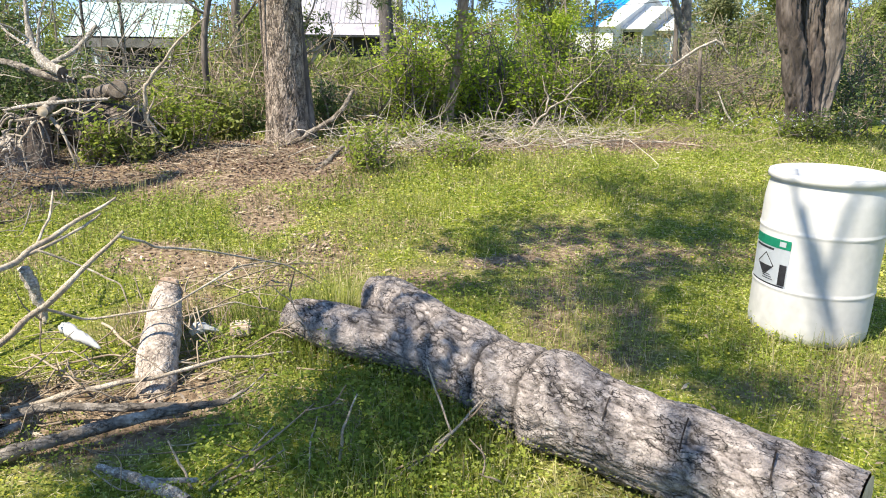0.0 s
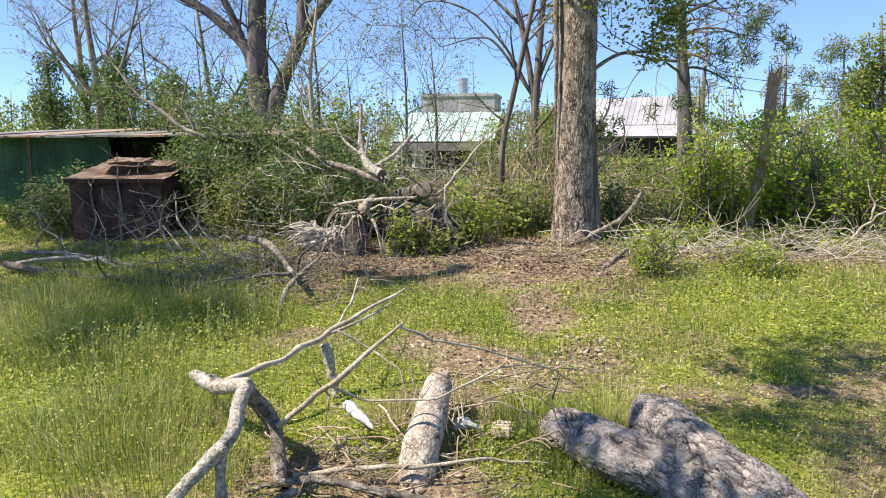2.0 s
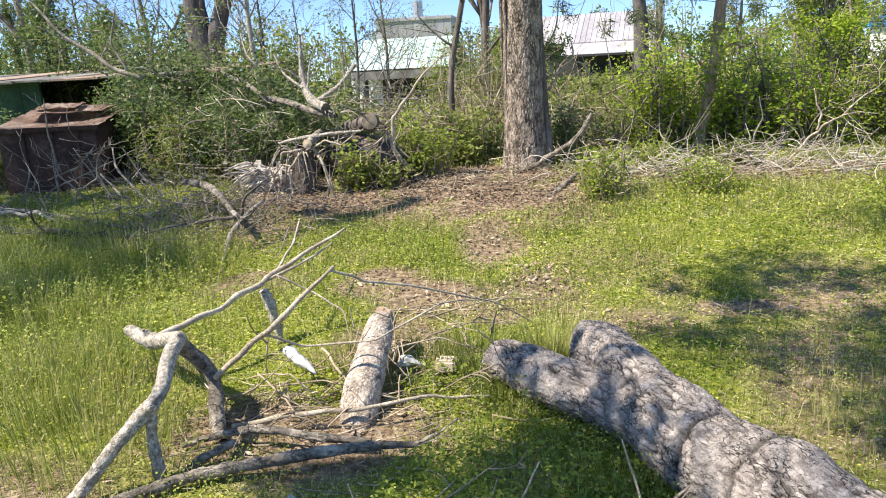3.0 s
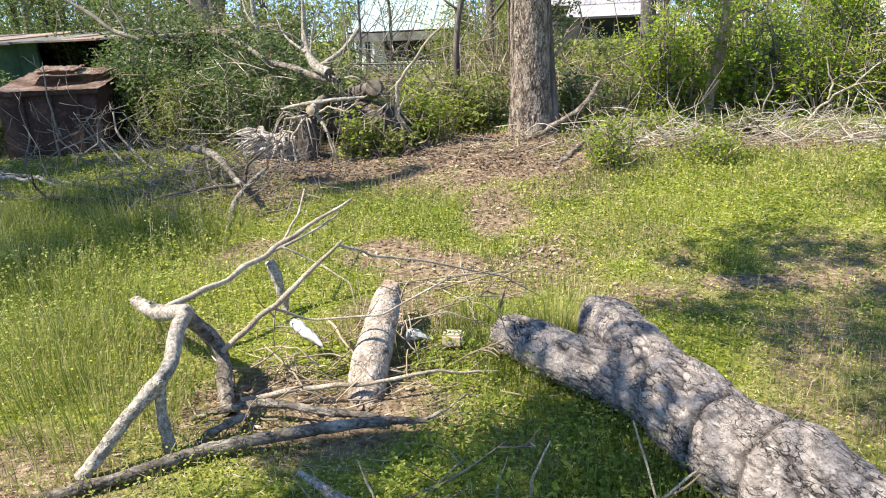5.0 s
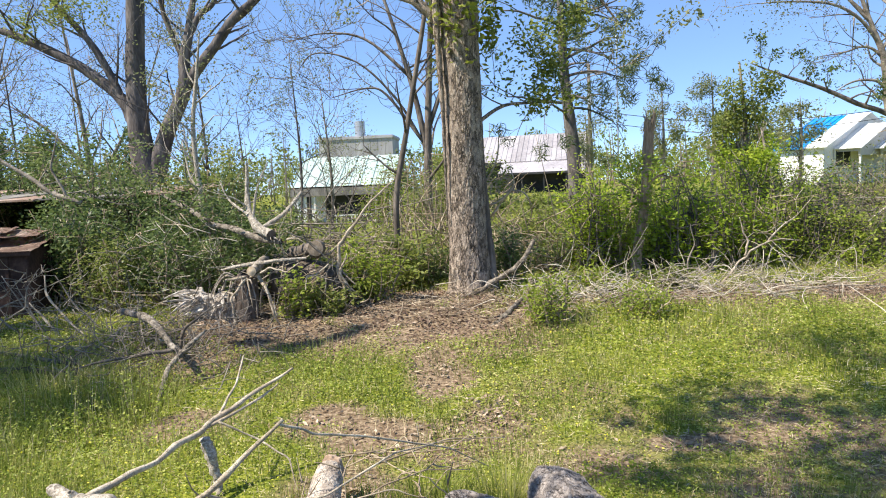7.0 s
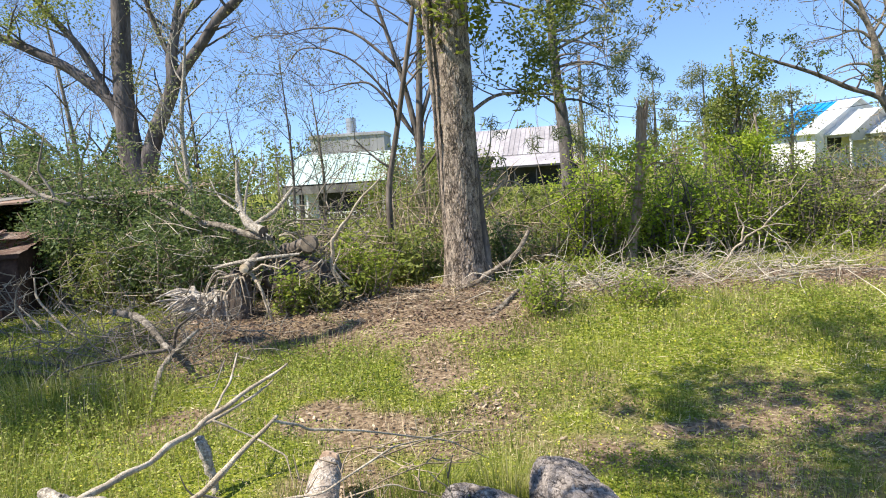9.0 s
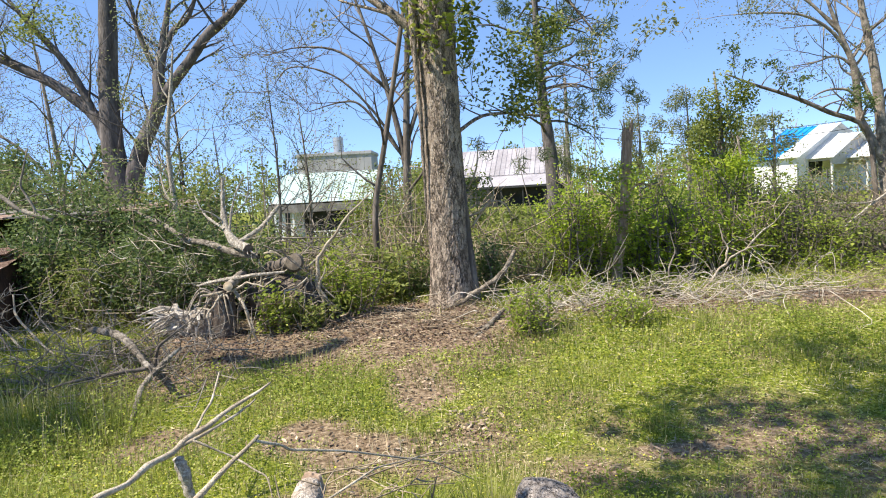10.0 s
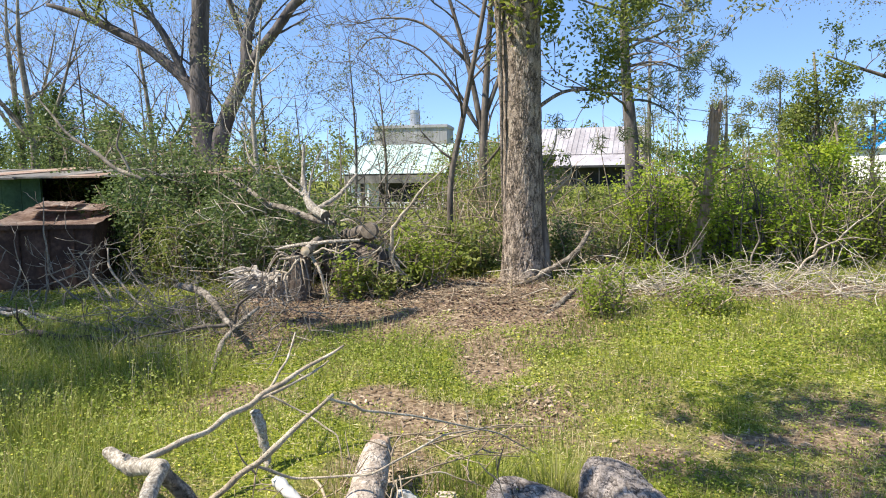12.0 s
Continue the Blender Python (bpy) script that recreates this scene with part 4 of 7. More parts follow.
# yard trees outside the south-west edge, shading the grass
def shade_tree(base, top, seed, spots, label, bare_limbs=()):
    base = np.array(base, float)
    t = thing("tree", label, "tree", "shade trees", at=tuple(base))
    rnd = np.random.default_rng(seed)
    items = [tube([(0, 0, -0.1), (0.05, 0.1, 2.5), (0.2, 0.3, 4.5), (0.3, 0.4, top)], [0.3, 0.24, 0.2, 0.1], 12, 5, 0.05)]
    leaves = []
    # ground spots that lie in its shade: x, y, height of the limb's end, spread, number of leaves
    for px, py, h, s, n in spots:
        e = np.array([px, py, float(gz(px, py))]) + np.array(SUN) * (h / SUN.z) - base
        a = np.array([0.2, 0.3, 4.0 + 0.3 * (h - 4)])
        mid = (a + e) / 2 + np.array([0, 0, 0.5])
        items.append(tube([a, mid, e], [0.024, 0.009, 0.004], 7, 6, 0.05))
        tips = []
        for k in range(6):
            grow(items, tips, (mid * (0.3 - 0.05 * k) + e * (0.7 + 0.05 * k)), rnd.normal(size=3) * np.array([1, 1, 0.3]) + (e - mid) * 0.5, 0.012, 0.4 + s, 1, rnd, 0.3, 3, 0.0, 5)
        C = np.array([p for p, _ in tips] + [e, e])
        C = e + (C - e) * min(1.0, 1.3 * s)
        leaves.append(C[rnd.integers(0, len(C), n)] + ball(rnd, n, s * 0.8))
    # bare limbs whose shade falls between two places
    for p, q, h0, h1, r in bare_limbs:
        e0, e1 = (np.array(v, float) + np.array(SUN) * (h / SUN.z) - base for v, h in ((p, h0), (q, h1)))
        items.append(tube([np.array([0.25, 0.35, top * 0.85]), e1 + (e1 - e0) * 0.12, e1, e0, e0 + (e0 - e1) * 0.4], [0.02, 0.005, r, r * 0.8, r * 0.3], 8, 6, 0.05))
    raw("trunk", *merge(items), M_BARKD, t)
    raw("crown", *leaf_quads(np.vstack(leaves), 0.12, 0.2, 0.6), M_LEAFM, t, smooth=False)


shade_tree((-4.0, -2.2, 0), 7.0, 40, (
    (2.2, 5.8, 6.5, 0.45, 420), (3.0, 5.6, 7.0, 0.5, 420), (3.6, 5.4, 7.0, 0.4, 300), (2.4, 4.3, 6.2, 0.4, 170), (1.2, 4.61, 5.6, 0.25, 170), (1.71, 5.2, 6.0, 0.25, 150), (2.5, 4.8, 6.4, 0.4, 320), (2.4, 3.6, 5.6, 0.25, 50), (1.95, 3.35, 5.4, 0.2, 90), (2.2, 3.05, 5.6, 0.25, 120),
    (0.5, 3.2, 4.6, 0.3, 260), (0.25, 3.0, 4.6, 0.28, 260), (0.35, 2.7, 4.6, 0.2, 90), (-0.2, 3.05, 4.6, 0.17, 200), (-0.5, 2.95, 4.6, 0.15, 60), (-0.35, 2.72, 4.6, 0.17, 80), (0.85, 2.95, 4.9, 0.2, 150), (1.6, 2.3, 5.0, 0.1, 14), (0.72, 4.12, 5.0, 0.16, 60), (1.0, 3.75, 5.0, 0.2, 12), (0.45, 3.85, 5.0, 0.1, 20), (2.1, 4.3, 5.8, 0.3, 130), (1.85, 3.75, 5.6, 0.3, 120), (3.4, 6.7, 7.5, 0.5, 450), (4.3, 6.4, 7.5, 0.5, 380), (8.0, 8.3, 8.0, 0.6, 500), (9.0, 8.9, 8.0, 0.6, 450), (7.6, 9.2, 8.0, 0.4, 260)),
    "tall yard tree with open limbs casting dappled shade",
    (((2.7, 3.47, 0.85), (3.02, 3.39, 0.05), 4.2, 4.9, 0.026), ((3.08, 3.42, 0.71), (2.93, 3.4, 0.32), 4.4, 4.8, 0.018)))
shade_tree((-9.5, 1.5, 0), 7.5, 41, (
    (-4.6, 6.2, 6.0, 0.6, 750), (-3.7, 6.4, 6.2, 0.5, 700), (-2.9, 5.7, 6.0, 0.35, 420), (-3.6, 5.2, 6.0, 0.4, 380), (-5.4, 7.2, 6.5, 0.7, 900), (-6.2, 8.0, 6.5, 0.4, 500), (-3.2, 7.2, 6.5, 0.5, 500), (-7.6, 9.6, 7.0, 0.9, 900), (-8.8, 11.4, 7.5, 0.9, 600), (-6.2, 7.3, 6.5, 0.55, 800), (-4.9, 8.1, 6.5, 0.4, 420), (-7.2, 8.4, 6.8, 0.6, 800), (-2.05, 7.5, 7.5, 0.13, 240), (-1.75, 7.35, 7.5, 0.13, 280), (-1.48, 7.42, 7.5, 0.12, 240), (-1.22, 7.65, 7.5, 0.1, 170), (-1.05, 7.9, 7.5, 0.08, 100)),
    "leafy yard tree shading the shed and tall grass")


# ---- fallen log ----
def disc(name, c, nrm, r, material, parent, label=""):
    """A slightly domed, uneven sawn end."""
    nrm = Vector(nrm).normalized()
    q = nrm.to_track_quat('Z', 'Y').to_matrix().to_4x4()
    b = bmesh.new()
    rings = [[b.verts.new((r * f * math.cos(a * math.pi / 12) * (1 + 0.03 * math.sin(3 * a)), r * f * math.sin(a * math.pi / 12), 0.012 * (1 - f))) for a in range(24)] for f in (0.3, 0.7, 1.0)]
    c0 = b.verts.new((0, 0, 0.012))
    for a in range(24):
        b.faces.new((c0, rings[0][a], rings[0][(a + 1) % 24]))
        for k in range(2):
            b.faces.new((rings[k][a], rings[k + 1][a], rings[k + 1][(a + 1) % 24], rings[k][(a + 1) % 24]))
    bmesh.ops.transform(b, matrix=Matrix.Translation(c) @ q, verts=b.verts)
    return part(name, b, material, parent, label, True)


log = thing("fallen_log", "thick fallen trunk with grey plated bark, forked end", "log")
bark_tube("main_stem", [(1.87, 1.95, 0.16), (1.53, 2.4, 0.165), (1.15, 2.88, 0.175), (0.92, 3.33, 0.175), (0.77, 3.8, 0.165), (0.71, 4.1, 0.15), (0.69, 4.23, 0.13), (0.685, 4.26, 0.12)], [0.165, 0.172, 0.178, 0.17, 0.165, 0.155, 0.128, 0.02], log, M_LOG, 190, 470,
          swell=((1.06, 0.032, 0.075), (0.2, 0.01, 0.1), (1.24, 0.016, 0.12), (1.62, 0.012, 0.1)), rings=((1.15, 0.02, 0.014), (1.385, 0.03, 0.013), (1.76, -0.04, 0.01)), cell=0.034, deep=0.011, wide=0.2, along_scale=0.4, lump=0.022)
bark_tube("forked_stem", [(1.02, 3.15, 0.16), (0.7, 3.52, 0.15), (0.42, 3.8, 0.125), (0.26, 3.97, 0.11), (0.19, 4.04, 0.095), (0.175, 4.055, 0.09)], [0.12, 0.13, 0.128, 0.122, 0.108, 0.03], log, M_LOG, 130, 210, cell=0.034, deep=0.011, wide=0.2, along_scale=0.4, lump=0.022)
disc("cut_face", (1.875, 1.945, 0.16), (0.6, -0.8, 0), 0.16, M_CUT, log, "fresh sawn end")
# saw kerfs across the stem
for s0 in (0.22, 0.5, 0.78):
    c = Vector((1.87, 1.95, 0.165)).lerp(Vector((1.15, 2.88, 0.172)), s0 / 1.18)
    b = bmesh.new()
    n0, hi, lo = 9, [], []
    ax = Vector((-0.61, 0.79, 0)).normalized()
    side = Vector((-0.79, -0.61, 0))
    for k in range(n0):
        a = radians(34 + 40 * k / (n0 - 1))
        d = side * math.cos(a) + Vector((0, 0, 1)) * math.sin(a)
        hi.append(b.verts.new(c + d * 0.184 + ax * (0.003 + 0.02 * k / n0)))
        lo.append(b.verts.new(c + d * 0.184 - ax * (0.003 - 0.02 * k / n0)))
    for k in range(n0 - 1):
        b.faces.new((hi[k], hi[k + 1], lo[k + 1], lo[k]))
    bmesh.ops.solidify(b, geom=b.faces[:], thickness=0.012)
    part("saw_kerf", b, M_BARKD, log, "dark saw cut across the bark")
rebase(log, (1.15, 2.88, 0.0))


# ---- near branches ----
def branch(name, label, lines, material, category="branch", group="", sides=8, rough=0.08, cut=None, twigs=0, reach=0.5, bark=0.0, face=None):
    """A loose branch: each line (points, radii) is a limb of its own; bark: size of its bark scales."""
    base = np.array(lines[0][0][0], float)
    t = thing(name, label, category, group, at=tuple(base))
    for k, (pts, rad, *other) in enumerate(lines):
        skin = other[0] if other else material
        if bark:
            L = float(np.linalg.norm(np.diff(np.array(pts, float), axis=0), axis=1).sum())
            bark_tube("limb" if k else "stem", np.array(pts, float) - base, rad, t, skin, 28, max(30, int(L * 110)), bark, 0.18 * bark, lump=0.4 * bark, wide=0.3, along_scale=0.5,
                      swell=[(L * f, 0.12 * max(rad), 0.8 * max(rad)) for f in (0.23, 0.58, 0.81)])
            continue
        # small kinks between the main bends
        kink = np.random.default_rng(int(abs(pts[0][0]) * 900 + abs(pts[-1][1]) * 70 + 11 * k))
        Q, R = [np.array(pts[0], float) - base], [rad[0]]
        for a, b, ra, rb in zip(pts[:-1], pts[1:], rad[:-1], rad[1:]):
            a, b = np.array(a, float) - base, np.array(b, float) - base
            for f in (0.33, 0.67):
                r = ra + (rb - ra) * f
                Q.append(a + (b - a) * f + kink.normal(size=3) * min(0.45 * r, 0.035 * np.linalg.norm(b - a)))
                R.append(r * (1 + 0.1 * kink.normal()))
            Q.append(b), R.append(rb)
        V, F = tube(np.array(Q), R, sides, 3, rough * 1.3)
        raw("limb" if k else "stem", V, F, skin, t)
    if twigs:
        rnd = np.random.default_rng(int(abs(base[0]) * 1000 + base[1] * 77))
        S, R = smooth_line(np.array(lines[0][0], float) - base, lines[0][1], 6)
        for k in range(twigs):
            i = min(len(S) - 1, int(len(S) * (0.2 + 0.8 * (k + rnd.random()) / twigs)))
            d = rnd.normal(size=3)
            d[2] = abs(d[2]) * 0.8
            items = []
            grow(items, [], S[i].copy(), d, max(0.004, R[i] * 0.4), reach * (0.5 + rnd.random()), 1, rnd, 0.4, 2, 0.02, 5)
            raw("side_twig", *merge(items), material, t)
    if cut:
        for c, nrm, r in cut:
            disc("cut_face", tuple(np.array(c) - base), nrm, r, face or M_CUT, t)
    return t


branch("forked_branch", "bleached crooked branch standing on two legs", [
    ([(-1.36, 2.75, 0.02), (-1.24, 2.88, 0.18), (-1.11, 3.03, 0.35), (-1.2, 3.3, 0.42), (-1.3, 3.54, 0.385), (-1.42, 3.66, 0.34), (-1.62, 3.8, 0.27), (-1.85, 3.96, 0.26), (-1.91, 3.99, 0.26)], [0.03, 0.028, 0.031, 0.033, 0.037, 0.04, 0.04, 0.032, 0.008]),
    ([(-1.13, 3.02, 0.33), (-1.13, 2.99, 0.18), (-1.11, 2.97, -0.02)], [0.024, 0.022, 0.026]),
    ([(-1.31, 3.56, 0.36), (-1.27, 3.62, 0.27), (-1.2, 3.62, 0.16), (-1.1, 3.45, 0.06), (-1.0, 3.28, 0.0)], [0.034, 0.036, 0.034, 0.034, 0.03], M_GREYW),
    ([(-1.29, 3.54, 0.39), (-1.26, 3.48, 0.43), (-1.25, 3.465, 0.435)], [0.026, 0.018, 0.004]),
    ([(-1.12, 2.98, 0.32), (-1.08, 2.94, 0.35), (-1.075, 2.935, 0.355)], [0.022, 0.013, 0.003]),
    ([(-1.6, 3.8, 0.28), (-1.64, 3.78, 0.33), (-1.64, 3.775, 0.335)], [0.02, 0.013, 0.003]),
    ([(-1.45, 3.68, 0.33), (-1.36, 3.74, 0.2), (-1.3, 3.78, 0.05), (-1.29, 3.78, -0.02)], [0.03, 0.026, 0.024, 0.024], M_GREYW),
], M_LICHEN, bark=0.022)
branch("twig_branch", "long slender pale branch with forked tips", [
    ([(-1.6, 3.74, 0.29), (-1.46, 4.0, 0.33), (-1.3, 4.45, 0.37), (-1.1, 4.7, 0.5), (-0.86, 4.88, 0.63)], [0.018, 0.018, 0.017, 0.013, 0.007]),
    ([(-1.27, 4.5, 0.39), (-1.02, 4.75, 0.49), (-0.95, 4.85, 0.54)], [0.011, 0.009, 0.005]),
    ([(-1.24, 4.55, 0.41), (-1.33, 5.1, 0.46), (-1.42, 5.5, 0.56)], [0.009, 0.008, 0.005]),
    ([(-1.2, 4.5, 0.42), (-1.0, 4.55, 0.3), (-0.8, 4.5, 0.2), (-0.72, 4.4, 0.05)], [0.006, 0.006, 0.005, 0.003])], M_DEAD)
branch("twig_branch", "thin forked branch leaning over the sawn stump", [
    ([(-1.15, 3.56, 0.18), (-0.95, 3.6, 0.36), (-0.72, 3.62, 0.55), (-0.52, 3.63, 0.73)], [0.014, 0.014, 0.012, 0.007]),
    ([(-0.54, 3.63, 0.71), (-0.42, 3.75, 0.62), (-0.22, 3.9, 0.55), (0.15, 4.3, 0.33), (0.35, 4.6, 0.1)], [0.007, 0.006, 0.005, 0.004, 0.003]),
    ([(-0.9, 3.6, 0.4), (-0.75, 3.75, 0.28), (-0.4, 3.8, 0.3), (-0.1, 4.0, 0.42), (0.1, 4.2, 0.4)], [0.006, 0.006, 0.006, 0.005, 0.003])], M_DEAD)
branch("grey_branch", "weathered grey limb lying flat in the grass", [
    ([(-1.75, 2.35, 0.03), (-1.22, 2.73, 0.04), (-0.94, 2.95, 0.05), (-0.62, 3.09, 0.055), (-0.31, 3.21, 0.055), (-0.08, 3.25, 0.055)], [0.02, 0.024, 0.025, 0.027, 0.024, 0.015]),
    ([(-0.1, 3.25, 0.055), (0.0, 3.32, 0.08), (0.06, 3.42, 0.09)], [0.009, 0.006, 0.003])], M_GREYW, bark=0.03)
branch("grey_branch", "curved grey limb beside the flat one", [
    ([(-0.3, 3.28, 0.04), (-0.55, 3.27, 0.06), (-0.85, 3.27, 0.08), (-1.14, 3.2, 0.03)], [0.016, 0.019, 0.019, 0.012]),
    ([(-0.88, 3.2, 0.06), (-0.98, 3.05, 0.05), (-1.02, 2.98, 0.0)], [0.016, 0.02, 0.014])], M_GREYW, bark=0.025)
branch("pale_stick", "thin bare stick lying by the stump", [
    ([(-0.97, 3.34, 0.05), (-0.75, 3.42, 0.07), (-0.44, 3.48, 0.08), (-0.1, 3.61, 0.1), (0.18, 3.71, 0.06)], [0.013, 0.015, 0.011, 0.007, 0.004]),
    ([(-0.74, 3.42, 0.07), (-0.88, 3.38, 0.03), (-1.0, 3.38, 0.01)], [0.008, 0.007, 0.004])], M_DEAD)
for pts, rad in (([(0.36, 2.75, 0), (0.38, 2.77, 0.15), (0.44, 2.8, 0.28)], [0.006, 0.006, 0.003]), ([(0.5, 2.6, 0), (0.68, 2.68, 0.06), (0.8, 2.72, 0.14), (0.92, 2.76, 0.24)], [0.006, 0.007, 0.006, 0.003]),
                 ([(0.79, 2.72, 0.12), (0.75, 2.8, 0.24), (0.71, 2.83, 0.36)], [0.005, 0.005, 0.003]), ([(-0.1, 2.7, 0), (0.02, 2.8, 0.05), (0.12, 2.93, 0.1)], [0.005, 0.005, 0.003]),
                 ([(-0.06, 2.66, 0), (0.05, 2.72, 0.04), (0.17, 2.85, 0.05)], [0.005, 0.004, 0.003]), ([(-0.16, 2.72, 0), (-0.2, 2.75, 0.09), (-0.23, 2.76, 0.18)], [0.006, 0.005, 0.003]),
                 ([(0.25, 2.74, 0), (0.26, 2.78, 0.1), (0.29, 2.84, 0.18)], [0.004, 0.004, 0.002]), ([(1.05, 2.35, 0.0), (1.16, 2.28, 0.04), (1.3, 2.15, 0.02)], [0.006, 0.006, 0.004])):
    branch("twig", "thin pale dead twig standing in the weeds", [(pts, rad)], M_DEAD, "twig", "foreground twigs", sides=5)
branch("dead_branch", "short pale rotten limb half hidden in grass", [
    ([(-0.50, 2.85, 0.05), (-0.33, 2.73, 0.05), (-0.15, 2.59, 0.04)], [0.012, 0.021, 0.024]),
    ([(-0.33, 2.73, 0.05), (-0.13, 2.68, 0.06)], [0.012, 0.008])], M_LICHEN, bark=0.02)
for pts in (((-0.13, 2.74, 0.00), (0.08, 2.79, 0.10), (0.28, 2.96, 0.17)), ((-0.10, 2.72, 0.00), (0.04, 2.72, 0.05), (0.17, 2.74, 0.06)), ((0.46, 2.66, -0.00), (0.72, 2.68, 0.08), (0.90, 2.78, 0.20)), ((0.95, 2.51, 0.00), (0.89, 2.44, 0.10), (0.83, 2.46, 0.12))):
    branch("twig", "thin pale dead twig standing in the weeds", [(pts, [0.005, 0.0045, 0.002])], M_TWIG, "twig", "foreground twigs", sides=5, twigs=1, reach=0.12)
for pts, rad in (([(-1.02, 3.75, 0.12), (-0.85, 3.65, 0.06), (-0.72, 3.5, 0.02)], [0.006, 0.006, 0.004]), ([(-0.8, 4.1, 0.12), (-0.62, 3.85, 0.1), (-0.45, 3.65, 0.08)], [0.008, 0.007, 0.005]), ([(-0.95, 3.8, 0.03), (-0.7, 3.82, 0.06), (-0.5, 3.78, 0.05)], [0.005, 0.005, 0.003]),
                 ([(-0.3, 4.6, 0.12), (0.1, 4.9, 0.15), (0.45, 5.1, 0.08)], [0.006, 0.005, 0.003]), ([(-0.5, 4.5, 0.2), (-0.1, 4.55, 0.25), (0.25, 4.75, 0.2)], [0.005, 0.004, 0.003]), ([(-0.7, 5.0, 0.03), (-0.2, 4.95, 0.05), (0.2, 5.05, 0.03)], [0.006, 0.006, 0.004]), ([(0.0, 4.35, 0.02), (0.12, 4.5, 0.12), (0.3, 4.45, 0.2)], [0.004, 0.004, 0.002])):
    branch("twig", "thin dry twig lying round the sawn bolt", [(pts, rad)], M_TWIG, "twig", "twigs round the bolt", sides=5)
rt = np.random.default_rng(63)
for k in range(7):
    x, y = rt.uniform(-1.0, 0.4), rt.uniform(3.7, 4.8)
    a, L = rt.normal() * 0.6, 0.35 + 0.5 * rt.random()
    d = np.array([math.cos(a), 0.7 * math.sin(a), 0]) * L
    p = np.array([x, y, 0.02 + 0.1 * rt.random()])
    pts = [tuple(p - d / 2), tuple(p - d / 6 + np.array([0, 0, 0.05 + 0.1 * rt.random()])), tuple(p + d / 6 + np.array([0, 0, 0.06 + 0.12 * rt.random()]) + rt.normal(size=3) * 0.03), tuple(p + d / 2 + np.array([0, 0, 0.12 * rt.random()]))]
    branch("twig", "thin dry twig lying round the sawn bolt", [(pts, [0.004, 0.005, 0.004, 0.002])], M_TWIG, "twig", "twigs round the bolt", sides=5, twigs=2, reach=0.18)
st = thing("stump_log", "short pale sawn bolt with cracked bark", "log", at=(-0.45, 3.68, 0))
bark_tube("stem", [(0.015, -0.2, -0.1), (0.0, 0.0, 0.07), (-0.01, 0.2, 0.13), (-0.03, 0.42, 0.18), (-0.05, 0.6, 0.21)], [0.088, 0.096, 0.092, 0.084, 0.074], st, M_SAND, 90, 140, 0.026, 0.006, wide=0.2, along_scale=1.3, swell=((0.42, 0.002, 0.012), (0.58, 0.0025, 0.012)), lump=0.006)
bark_tube("rotten_end", [(-0.045, 0.55, 0.2), (-0.05, 0.63, 0.215), (-0.055, 0.7, 0.23), (-0.055, 0.72, 0.235)], [0.068, 0.072, 0.06, 0.02], st, M_SNAG, 40, 36, 0.03, 0.012, lump=0.03, wide=0.4, label="crumbling brown rotten end")
branch("peg", "short pale broken stake", [([(-1.2, 4.45, 0.0), (-1.235, 4.47, 0.15), (-1.275, 4.48, 0.31), (-1.28, 4.48, 0.33)], [0.024, 0.028, 0.03, 0.026])], M_LICHEN, rough=0.2)


